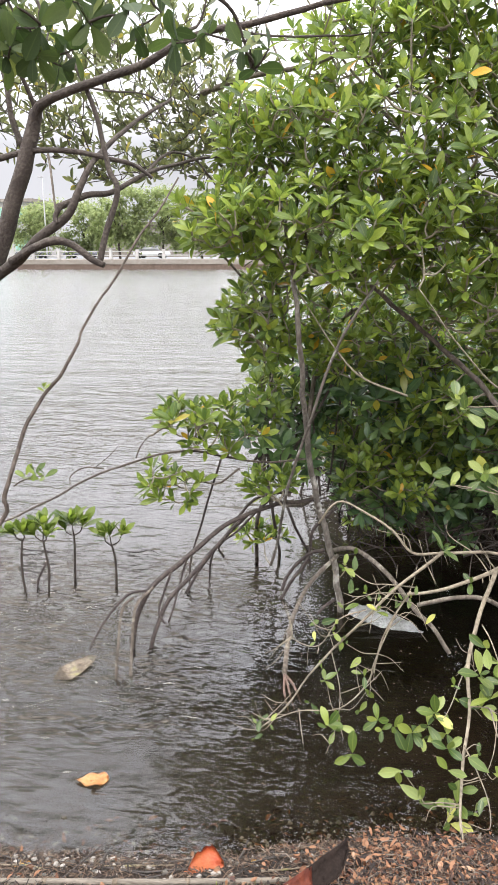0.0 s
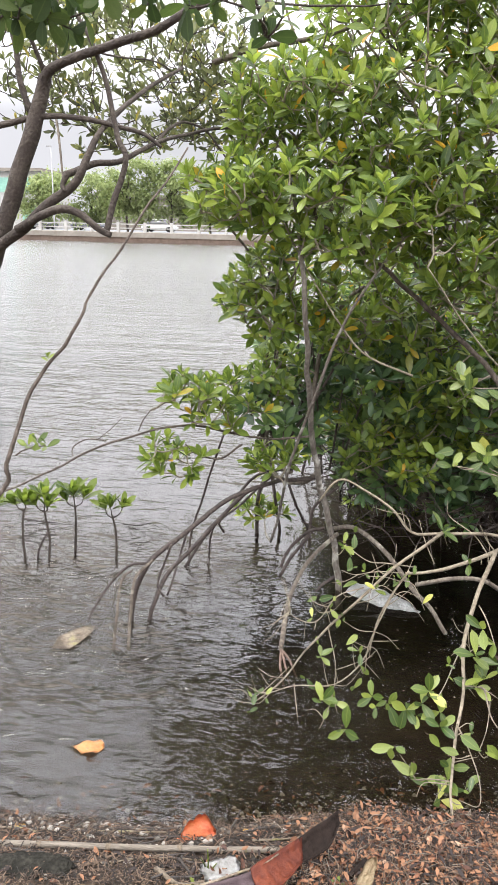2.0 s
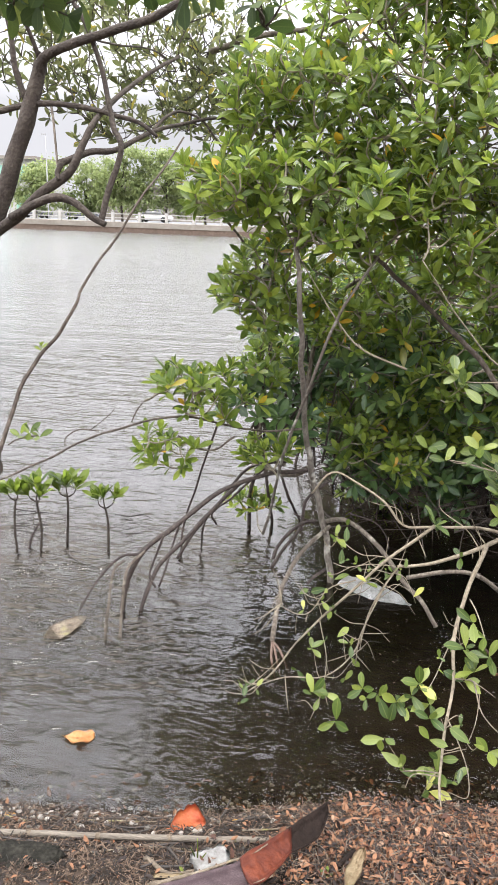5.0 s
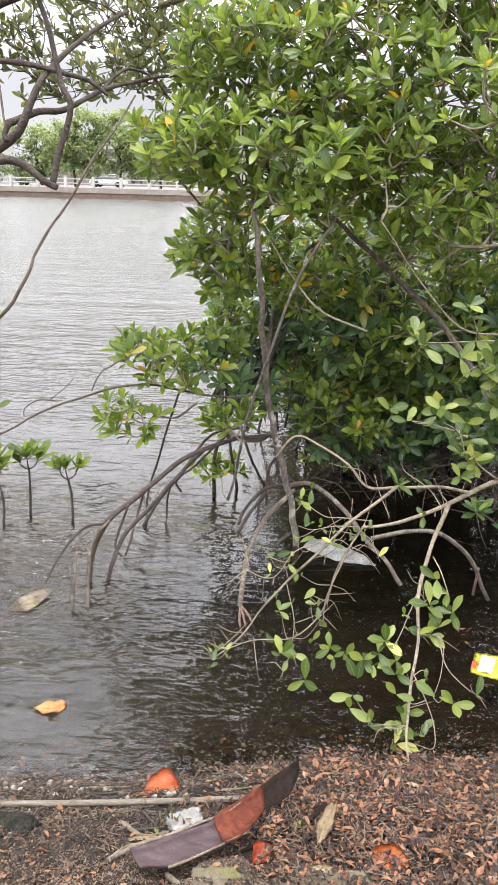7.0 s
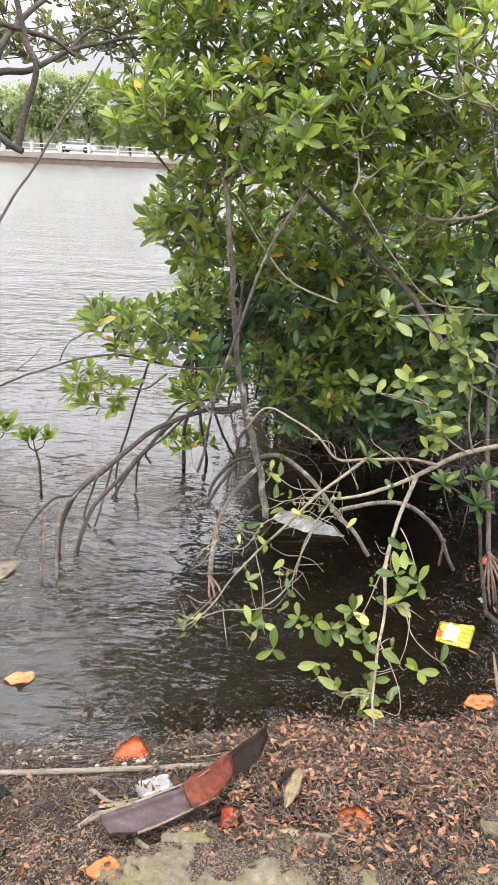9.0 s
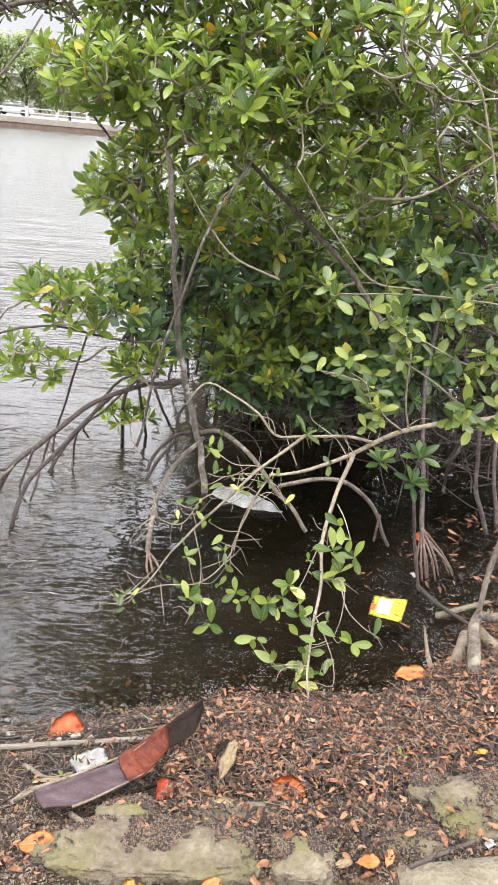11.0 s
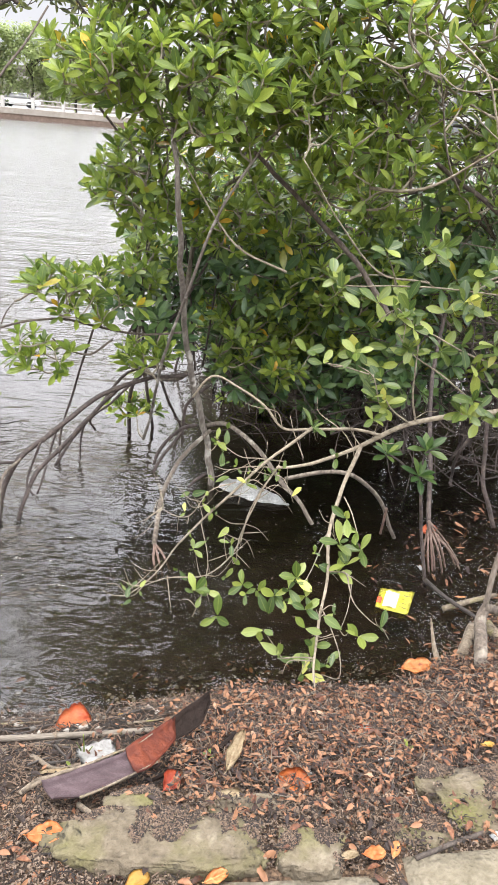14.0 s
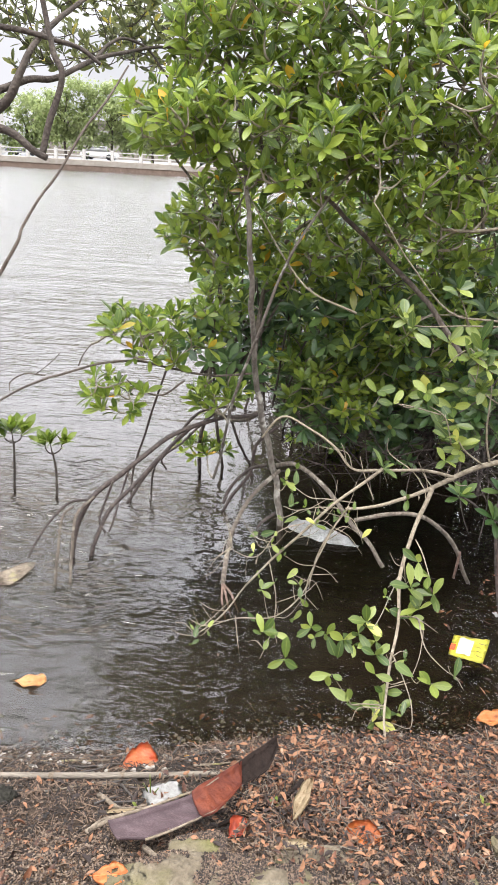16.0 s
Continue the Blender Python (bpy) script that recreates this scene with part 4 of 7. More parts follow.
limb("prop_root", [(-0.37, 3.00, 0.70), (-0.47, 3.15, 0.42), (-0.55, 3.20, 0.17), (-0.57, 3.23, 0.00), (-0.57, 3.20, -0.01)], 0.00456, 0.00532, ROOT_BARK, mang)
limb("prop_root", [(-0.36, 3.20, 0.33), (-0.45, 3.20, 0.20), (-0.50, 3.34, 0.00), (-0.46, 3.15, 0.05)], 0.00456, 0.00456, ROOT_BARK, mang)
limb("prop_root", [(-0.52, 3.00, 0.26), (-0.55, 3.00, 0.15), (-0.56, 2.90, 0.07), (-0.58, 2.90, 0.01)], 0.00456, 0.00456, ROOT_BARK, mang)
limb("prop_root", [(-0.22, 3.50, 0.38), (-0.36, 3.50, 0.23), (-0.47, 3.45, 0.14), (-0.46, 3.50, 0.06)], 0.00608, 0.00532, ROOT_BARK, mang)
limb("prop_root", [(-0.27, 3.60, 0.35), (-0.31, 3.60, 0.20), (-0.32, 3.67, 0.00), (-0.31, 3.60, -0.02)], 0.00912, 0.01064, ROOT_BARK, mang)
limb("prop_root", [(-0.24, 3.60, 0.35), (-0.22, 3.60, 0.20), (-0.21, 3.73, 0.00), (-0.19, 3.60, -0.01)], 0.0076, 0.00836, ROOT_BARK, mang)
limb("prop_root", [(-0.18, 3.60, 0.38), (-0.12, 3.50, 0.26), (-0.07, 3.79, 0.00), (-0.04, 3.60, 0.03)], 0.00684, 0.00684, ROOT_BARK, mang)
limb("prop_root", [(0.08, 3.30, 0.40), (-0.01, 3.30, 0.30), (-0.03, 3.30, 0.16), (-0.10, 3.25, 0.07), (-0.14, 3.20, 0.00)], 0.0076, 0.0076, ROOT_BARK, mang)
limb("prop_root", [(0.05, 3.20, 0.25), (-0.03, 3.20, 0.22), (-0.11, 3.20, 0.12), (-0.13, 3.15, 0.07)], 0.0076, 0.0076, ROOT_BARK, mang)
limb("prop_root", [(0.11, 3.15, 0.25), (0.01, 3.00, 0.19), (-0.04, 2.85, 0.13), (-0.05, 2.70, 0.12), (-0.055, 2.560, 0.015)], 0.00902, 0.0095, GREY_BARK, mang)
limb("rootlet", [(-0.055, 2.560, 0.015), (-0.012, 2.507, 0.007), (0.020, 2.454, -0.03)], 0.0055, 0.0035, RED_BARK, mang, "reddish forked root tip", seg=6)
limb("rootlet", [(-0.055, 2.560, 0.015), (-0.043, 2.477, 0.007), (-0.019, 2.394, -0.03)], 0.0055, 0.0035, RED_BARK, mang, "reddish forked root tip", seg=6)
limb("rootlet", [(-0.055, 2.560, 0.015), (-0.029, 2.490, 0.007), (-0.004, 2.421, -0.03)], 0.0055, 0.0035, RED_BARK, mang, "reddish forked root tip", seg=6)
limb("prop_root", [(0.09, 3.18, 0.26), (0.19, 3.00, 0.34), (0.32, 2.85, 0.30), (0.42, 2.80, 0.19), (0.49, 2.78, 0.13), (0.55, 2.74, 0.05)], 0.00984, 0.0082, GREY_BARK, mang)
limb("prop_root", [(0.11, 3.15, 0.05), (0.06, 3.10, 0.03), (0.03, 3.06, 0.01)], 0.0076, 0.00608, ROOT_BARK, mang)
limb("prop_root", [(0.41, 2.60, 0.31), (0.55, 2.60, 0.35), (0.66, 2.60, 0.34), (0.77, 2.65, 0.24), (0.84, 2.68, 0.10), (0.87, 2.70, 0.04)], 0.0082, 0.00738, GREY_BARK, mang)
limb("prop_root", [(0.81, 2.66, 0.19), (0.81, 2.67, 0.12), (0.81, 2.68, 0.07)], 0.006, 0.005, RED_BARK, mang)
limb("prop_root", [(1.17, 2.80, 0.53), (1.18, 2.78, 0.39), (1.19, 2.75, 0.28), (1.22, 2.72, 0.20), (1.25, 2.70, 0.12)], 0.00836, 0.00912, ROOT_BARK, mang)
limb("prop_root", [(1.25, 2.80, 0.53), (1.23, 2.75, 0.43), (1.24, 2.70, 0.31), (1.26, 2.65, 0.18)], 0.0076, 0.00836, ROOT_BARK, mang)
limb("prop_root", [(1.19, 2.85, 0.51), (1.15, 2.90, 0.41), (1.13, 2.95, 0.29), (1.27, 3.39, 0.00), (1.13, 2.95, 0.17)], 0.0076, 0.00684, ROOT_BARK, mang)
limb("limb", [(1.08, 3.30, 0.93), (1.01, 3.10, 0.74), (0.98, 2.95, 0.54), (0.98, 2.80, 0.36), (0.98, 2.70, 0.21), (0.98, 2.62, 0.12)], 0.0075, 0.0095, ROOT_BARK, mang, "reddish upright stem with fanned stilt roots", keep=M)
rng = random.Random(21)
foot = Vector((0.97, 2.62, 0.13))
for k in range(9):
    a = radians(235 + k * 15 + rng.uniform(-6, 6))
    reach = 0.045 + 0.012 * k
    tip = foot + Vector((math.cos(a) * reach * rng.uniform(.8, 1.2) + 0.03, math.sin(a) * rng.uniform(.05, .1), -foot.z - 0.01))
    midp = foot.lerp(tip, 0.5) + Vector((math.cos(a), math.sin(a), 0.6)) * 0.02
    limb("stilt_root", [tuple(foot + Vector((0, 0, 0.02 * (k % 3)))), tuple(midp), tuple(tip)], 0.0048, 0.0036, RED_BARK, mang, seg=6)

rng = random.Random(14)
for k in range(13):
    p = Vector((rng.uniform(-0.38, 0.1), rng.uniform(3.4, 3.75), rng.uniform(0.35, 0.6)))
    q = p + Vector((rng.uniform(-0.1, 0.32), rng.uniform(-.1, .25), rng.uniform(0.55, 0.95)))
    limb("stem", [tuple(p), tuple(p.lerp(q, 0.5) + Vector((rng.uniform(-.06, .06), 0, 0))), tuple(q)], rng.uniform(0.005, 0.009), 0.004, DARK_BARK, mang, keep=M, seg=6)
# slender pale shoots that wander through the leaves
for k in range(64):
    p = Vector((rng.uniform(0.3, 2.0), rng.uniform(2.75, 3.45), rng.uniform(0.95, 2.2)))
    d = Vector((rng.uniform(-1, 0.5), rng.uniform(-.35, .25), rng.uniform(-.1, .9))).normalized() * rng.uniform(0.3, 0.75)
    sag = Vector((0, 0, -0.1 - 0.12 * rng.random())) * d.length
    limb("shoot", [tuple(p), tuple(p + d * 0.4 + sag), tuple(p + d * 0.75 + sag * 0.6), tuple(p + d)], rng.uniform(0.0035, 0.0065), 0.002, rng.choice((PALE_BARK, PALE_BARK, GREY_BARK)), mang, keep=M, seg=6)
CROWN = [
    ((0.14, 3.10, 2.27), (0.29, 0.41, 0.22), 78), ((0.49, 3.00, 2.18), (0.36, 0.45, 0.33), 78), ((-0.01, 3.10, 1.95), (0.26, 0.41, 0.21), 114), ((-0.24, 3.10, 1.92), (0.17, 0.32, 0.17), 48),
    ((0.34, 3.00, 1.86), (0.36, 0.45, 0.26), 135), ((-0.25, 2.90, 1.63), (0.26, 0.32, 0.15), 114), ((0.13, 3.00, 1.59), (0.33, 0.45, 0.22), 191), ((0.55, 3.00, 1.57), (0.31, 0.45, 0.33), 160),
    ((-0.22, 3.25, 1.26), (0.22, 0.32, 0.21), 114), ((0.18, 3.45, 1.17), (0.29, 0.41, 0.23), 146), ((0.59, 3.70, 1.02), (0.37, 0.45, 0.27), 191), ((-0.47, 3.00, 0.86), (0.22, 0.22, 0.11), 38),
    ((-0.57, 2.97, 0.60), (0.13, 0.14, 0.09), 16), ((-0.23, 3.50, 0.88), (0.13, 0.25, 0.12), 37), ((-0.19, 3.20, 0.55), (0.14, 0.15, 0.06), 21), ((0.30, 3.80, 0.69), (0.31, 0.40, 0.16), 101),
    ((0.70, 3.90, 0.59), (0.31, 0.40, 0.16), 91), ((-0.29, 3.10, 0.76), (0.10, 0.15, 0.06), 18), ((-0.29, 3.60, 0.15), (0.13, 0.10, 0.05), 15),
    ((0.69, 2.90, 1.78), (0.34, 0.45, 0.29), 64), ((1.09, 3.25, 1.52), (0.33, 0.45, 0.34), 103), ((0.74, 3.35, 1.34), (0.34, 0.45, 0.25), 69), ((0.61, 3.50, 0.91), (0.37, 0.45, 0.23), 155),
    ((1.17, 3.60, 1.05), (0.31, 0.45, 0.27), 109), ((0.34, 3.70, 0.52), (0.31, 0.40, 0.16), 101), ((0.84, 3.80, 0.63), (0.33, 0.40, 0.18), 101), ((1.39, 3.90, 0.59), (0.35, 0.40, 0.23), 91),
    ((0.30, 4.60, 2.36), (0.70, 0.50, 0.50), 10), ((0.19, 4.70, 1.40), (0.60, 0.50, 0.50), 49), ((1.15, 4.80, 1.28), (0.90, 0.50, 0.70), 18), ((1.12, 4.80, 0.40), (0.80, 0.40, 0.35), 66), ((1.76, 3.65, 1.53), (0.48, 0.63, 0.67), 164),
    # high clumps out of view, added to shade the thicket and darken water reflections
    ((0.6, 3.9, 2.95), (0.9, 0.8, 0.5), 10), ((1.7, 3.7, 2.8), (0.9, 0.9, 0.6), 12), ((1.1, 4.3, 3.5), (1.2, 0.9, 0.5), 7),
    # the two clumps at z 3.4 and 3.5 are more of this unseen shading
    ((0.32, 4.30, 0.18), (.35, .3, .3), 63), ((1.08, 3.10, 1.78), (.2, .25, .35), 49), ((0.9, 4.9, 3.5), (1.0, .9, .4), 14), ((2.4, 4.6, 3.4), (1.0, .9, .4), 14), ((0.00, 4.40, 0.40), (.2, .3, .25), 26), ((0.82, 3.0, 2.22), (0.3, 0.35, 0.25), 80), ((0.62, 3.1, 2.45), (0.35, 0.35, 0.2), 57), ((1.0, 2.95, 1.95), (0.25, 0.3, 0.25), 52), ((0.40, 3.0, 2.3), (0.25, 0.3, 0.2), 45), ((0.2, 3.0, 2.35), (0.2, 0.3, 0.15), 18), ((0.55, 3.1, 2.05), (0.2, 0.3, 0.2), 32)]
rng = random.Random(2)
# upper limbs added to carry the unseen shading clumps
limb("limb", [(0.75, 3.6, 1.9), (0.8, 3.8, 2.4), (0.7, 3.9, 2.9), (0.9, 4.1, 3.5)], 0.018, 0.008, GREY_BARK, mang, keep=M)
limb("limb", [(1.4, 3.6, 1.7), (1.6, 3.7, 2.3), (1.8, 3.8, 2.8), (1.9, 4.0, 3.3)], 0.018, 0.008, GREY_BARK, mang, keep=M)
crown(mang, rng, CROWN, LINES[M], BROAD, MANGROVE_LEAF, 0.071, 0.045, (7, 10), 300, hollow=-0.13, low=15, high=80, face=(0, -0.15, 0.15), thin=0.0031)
# leaves that hang down to the water, their shade put in as a darker colour
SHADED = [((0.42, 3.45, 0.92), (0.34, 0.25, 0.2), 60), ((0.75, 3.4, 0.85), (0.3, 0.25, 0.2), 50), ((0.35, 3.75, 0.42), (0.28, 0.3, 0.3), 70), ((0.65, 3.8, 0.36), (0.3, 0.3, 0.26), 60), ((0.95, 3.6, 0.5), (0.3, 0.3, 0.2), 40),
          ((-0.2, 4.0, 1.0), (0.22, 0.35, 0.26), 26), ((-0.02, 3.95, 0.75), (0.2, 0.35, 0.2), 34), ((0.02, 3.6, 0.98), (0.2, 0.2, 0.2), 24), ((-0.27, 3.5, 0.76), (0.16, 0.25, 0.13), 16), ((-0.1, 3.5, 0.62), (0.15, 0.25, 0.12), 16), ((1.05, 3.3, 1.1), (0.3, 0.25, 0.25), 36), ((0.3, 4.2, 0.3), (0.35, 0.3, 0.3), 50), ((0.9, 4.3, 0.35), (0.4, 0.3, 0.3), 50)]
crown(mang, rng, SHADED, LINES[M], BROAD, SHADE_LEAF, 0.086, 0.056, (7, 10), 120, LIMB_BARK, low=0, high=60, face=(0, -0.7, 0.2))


def tangle(tree, rng, clumps, mat, r=0.0035, name="twig_tangle"):
    """Criss-crossing bare twigs: (centre, radii, number, length)."""
    bm = bmesh.new()
    for c, rad, count, length in clumps:
        for _ in range(count):
            p = Vector([c[k] + rad[k] * rng.uniform(-1, 1) for k in range(3)])
            d = Vector((rng.gauss(0, 1), rng.gauss(0, 0.6), rng.gauss(0, 0.55))).normalized() * length * rng.uniform(0.5, 1.3)
            sag = Vector((rng.uniform(-.2, .2), rng.uniform(-.2, .2), rng.uniform(-.3, .25))) * d.length
            w = r * rng.uniform(0.5, 1.5)
            tube(bm, smooth([p - d * 0.5, p - d * 0.12 + sag * 0.7, p + d * 0.2 + sag * 0.6, p + d * 0.5], 3), w, w * 0.5, 4, 0.0)
    tagged(part(name, bm, mat, tree), kind="stuff")


tangle(mang, rng, [((0.6, 3.9, 0.3), (0.5, 0.4, 0.28), 150, 0.5), ((1.35, 3.6, 0.45), (0.5, 0.5, 0.4), 220, 0.55), ((2.0, 3.5, 0.6), (0.5, 0.5, 0.5), 140, 0.6)], ROOT_BARK, 0.0032)
tangle(mang, rng, [((0.85, 3.35, 1.62), (0.3, 0.2, 0.16), 60, 0.4), ((1.25, 3.3, 1.35), (0.3, 0.25, 0.3), 80, 0.45), ((0.5, 3.3, 2.0), (0.4, 0.3, 0.25), 45, 0.4)], LIMB_BARK, 0.0035)

# ---- the thicket behind: more mangroves with a tangle of roots ----
def thicket(x, y, seed):
    rng = random.Random(seed)
    t = thing("mangrove_tree", (x, y, 0), "shaded mangrove in the thicket with a dark root tangle", "tree", "mangroves of the thicket")
    top = Vector((x + rng.uniform(-.2, .2), y + rng.uniform(-.1, .3), 0.7))
    key = "thicket%d" % seed
    limb("trunk", [tuple(top - Vector((0, 0, .1))), tuple(top + Vector((rng.uniform(-.2, .2), 0.1, 0.5))), tuple(top + Vector((rng.uniform(-.4, .4), 0.2, 1.2)))], 0.022, 0.012, ROOT_BARK, t, keep=key)
    for k in range(4):
        a = rng.uniform(0, 6.28)
        q = top + Vector((math.cos(a) * 0.5, math.sin(a) * 0.35, rng.uniform(0.1, 0.6)))
        limb("limb", [tuple(top), tuple(top.lerp(q, 0.5) + Vector((0, 0, .08))), tuple(q)], 0.012, 0.005, ROOT_BARK, t, keep=key, seg=6)
    for k in range(16):
        a = rng.uniform(0, 6.28)
        r = rng.uniform(0.15, 0.6)
        foot = Vector((x + math.cos(a) * r, y + math.sin(a) * r * 0.7, -0.1))
        start = top + Vector((rng.uniform(-.05, .05), 0, rng.uniform(-.25, .15)))
        limb("prop_root", [tuple(start), tuple(start.lerp(foot, 0.45) + Vector((math.cos(a) * 0.1, math.sin(a) * 0.07, 0.14))), tuple(foot)], 0.009, 0.009, ROOT_BARK, t, seg=6, sub=4)
    # thicket leaves take the darkened colour too, for the shade they stand in
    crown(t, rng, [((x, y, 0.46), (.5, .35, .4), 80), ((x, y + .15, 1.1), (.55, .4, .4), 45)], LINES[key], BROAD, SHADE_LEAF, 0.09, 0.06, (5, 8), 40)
    tangle(t, rng, [((x, y, 0.35), (0.55, 0.4, 0.3), 60, 0.5)], ROOT_BARK, 0.0032)


for k, (x, y) in enumerate(((0.8, 4.35), (1.3, 4.0), (1.85, 3.7), (2.4, 3.5), (1.1, 5.0), (1.8, 4.6), (2.6, 4.4), (0.5, 5.2), (3.2, 3.9), (0.45, 4.55), (0.2, 5.0), (0.9, 5.8), (1.6, 5.6), (2.3, 5.4), (3.0, 5.1), (3.6, 4.6))):
    thicket(x, y, 40 + k)

# ---- young mangroves standing in the water ----
def seedling(stem, forks, size, rng):
    s = thing("mangrove_seedling", stem[0], "young mangrove seedling with glossy bright leaves standing in water", "seedling", "mangrove seedlings")
    limb("stem", stem, 0.0068, 0.0048, DARK_BARK, s, seg=7)
    leaves = []
    top = Vector(stem[-1])
    for dx, dz in forks:
        tip = top + Vector((dx * 0.6, rng.uniform(-0.03, 0.03), dz * 0.75))
        limb("branchlet", [tuple(top - Vector((0, 0, 0.01))), tuple(top.lerp(tip, 0.5) + Vector((dx * 0.15, 0, -0.01))), tuple(tip)], 0.0034, 0.0022, DARK_BARK, s, seg=5)
        leaves += rosette(rng, tip, Vector((dx * 2.5, -0.04, 0.45)).normalized(), rng.randint(11, 14), size * 1.1, 30, 88)
    single_leaves("leaf", leaves, NARROW, SEEDLING_LEAF, s)


rng = random.Random(8)
seedling([(-1.324, 3.121, -0.03), (-1.33, 3.12, 0.13), (-1.319, 3.12, 0.25)], ((-.05, .045), (.03, .06)), 0.085, rng)
seedling([(-1.217, 3.133, -0.03), (-1.205, 3.133, 0.11), (-1.225, 3.133, 0.25)], ((-.06, .05), (.0, .08), (.05, .05)), 0.092, rng)
seedling([(-1.132, 3.251, -0.03), (-1.127, 3.25, 0.12), (-1.124, 3.25, 0.24)], ((-.06, .05), (.01, .08), (.08, .06)), 0.092, rng)
seedling([(-0.917, 3.216, -0.03), (-0.915, 3.216, 0.12), (-0.93, 3.216, 0.215)], ((-.06, .04), (.0, .07), (.07, .05)), 0.085, rng)
seedling([(-1.46, 3.10, -0.03), (-1.46, 3.10, 0.15), (-1.46, 3.10, 0.24)], ((-.05, .06), (.05, .05)), 0.085, rng)
prop = thing("mangrove_seedling", (-1.27, 3.13, 0.00), "bare seedling stem leaning in the water", "seedling", "mangrove seedlings")
limb("stem", [(-1.285, 3.15, -0.03), (-1.26, 3.14, 0.06), (-1.215, 3.135, 0.14)], 0.006, 0.005, ROOT_BARK, prop, seg=6)
sap = thing("mangrove_seedling", (1.00, 2.72, 0.00), "young mangrove sapling with broad green rosettes over the mud", "seedling", "mangrove seedlings")
limb("stem", [(0.95, 2.45, -0.01), (0.91, 2.50, 0.20), (0.88, 2.50, 0.36), (0.86, 2.50, 0.42)], 0.006, 0.005, ROOT_BARK, sap, seg=6)
limb("branchlet", [(0.87, 2.50, 0.38), (0.80, 2.50, 0.45), (0.75, 2.50, 0.48)], 0.004, 0.003, ROOT_BARK, sap, seg=5)
limb("branchlet", [(0.87, 2.50, 0.40), (0.87, 2.50, 0.49), (0.90, 2.52, 0.51)], 0.004, 0.003, ROOT_BARK, sap, seg=5)
lv = []
for p, n in (((0.745, 2.50, 0.485), 9), ((0.863, 2.48, 0.42), 10), ((0.883, 2.52, 0.50), 8)):
    lv += rosette(rng, Vector(p), Vector((rng.uniform(-.2, .2), -0.45, 0.9)), n + 2, 0.072, 5, 65)
single_leaves("leaf", lv, BROAD, SAPLING_LEAF, sap)

# ---- the sparse young tree whose pale boughs hang over the shallows ----
young = thing("buttonwood_tree", (0.99, 1.95, 0.04), "sparse young tree with pale bare twigs and yellow-green leaves", "tree")
Y = "young"
limb("trunk", [(0.981, 1.904, 0.02), (0.986, 1.914, 0.09), (1.01, 2.04, 0.15), (1.03, 2.07, 0.19)], 0.023, 0.016, STUMP_BARK, young, "grey forked stump", seg=10, wobble=0.006)
limb("stem", [(1.02, 2.06, 0.18), (1.04, 2.10, 0.30), (1.07, 2.14, 0.41), (1.10, 2.20, 0.49), (1.12, 2.25, 0.62), (1.09, 2.28, 0.80)], 0.009, 0.0105, STUMP_BARK, young, keep=Y)
limb("stem", [(1.09, 2.10, 0.20), (1.10, 2.12, 0.31), (1.10, 2.15, 0.42), (1.12, 2.20, 0.49)], 0.0065, 0.0065, STUMP_BARK, young)
limb("stem", [(1.02, 2.06, 0.19), (1.08, 2.06, 0.18), (1.13, 2.08, 0.22), (1.18, 2.10, 0.31)], 0.014, 0.017, STUMP_BARK, young)
limb("stem", [(1.13, 2.30, 0.48), (1.07, 2.30, 0.65), (1.03, 2.30, 0.87), (0.98, 2.30, 1.16), (0.92, 2.30, 1.39), (0.87, 2.30, 1.57), (0.85, 2.30, 1.65)], 0.0125, 0.011, ROOT_BARK, young, "upright brown stem with a broken top", seg=10, keep=Y)
limb("stem", [(1.02, 2.25, 0.94), (0.93, 2.25, 1.21), (0.88, 2.25, 1.39), (0.83, 2.25, 1.54), (0.77, 2.25, 1.66), (0.68, 2.25, 1.73)], 0.0038, 0.00228, PALE_BARK, young, keep=Y)
limb("stem", [(0.86, 2.30, 1.64), (0.82, 2.28, 1.64), (0.75, 2.28, 1.67), (0.68, 2.28, 1.70), (0.59, 2.28, 1.74)], 0.00304, 0.00152, PALE_BARK, young, seg=5, keep=Y)
limb("stem", [(0.88, 2.30, 1.63), (0.82, 2.28, 1.62), (0.73, 2.28, 1.61), (0.66, 2.28, 1.65)], 0.00304, 0.00152, PALE_BARK, young, seg=5)
limb("stem", [(0.89, 2.28, 1.47), (0.83, 2.26, 1.51), (0.76, 2.25, 1.56)], 0.00304, 0.00152, PALE_BARK, young, seg=5)
limb("bough", [(1.10, 2.28, 0.79), (1.02, 2.28, 0.75), (0.90, 2.27, 0.73), (0.74, 2.26, 0.69), (0.63, 2.25, 0.63), (0.58, 2.25, 0.60), (0.48, 2.24, 0.55), (0.41, 2.24, 0.53), (0.35, 2.24, 0.52)], 0.00988, 0.00456, PALE_BARK, young, keep=Y)
limb("bough", [(0.60, 2.25, 0.61), (0.55, 2.18, 0.48), (0.52, 2.10, 0.39), (0.52, 2.02, 0.30), (0.50, 1.93, 0.20), (0.49, 1.86, 0.12), (0.49, 1.80, 0.06), (0.495, 1.74, 0.04)], 0.00684, 0.00266, PALE_BARK, young, keep="hang")
limb("bough", [(0.66, 2.25, 0.65), (0.57, 2.26, 0.66), (0.44, 2.28, 0.64), (0.36, 2.30, 0.63), (0.30, 2.32, 0.69), (0.21, 2.34, 0.74), (0.13, 2.36, 0.76), (0.07, 2.38, 0.68)], 0.00532, 0.00304, PALE_BARK, young, keep=Y)
limb("bough", [(0.45, 2.27, 0.65), (0.32, 2.24, 0.54), (0.18, 2.22, 0.38), (0.08, 2.22, 0.26), (-0.02, 2.22, 0.10), (-0.10, 2.22, 0.02)], 0.00532, 0.002128, PALE_BARK, young, keep="fork")
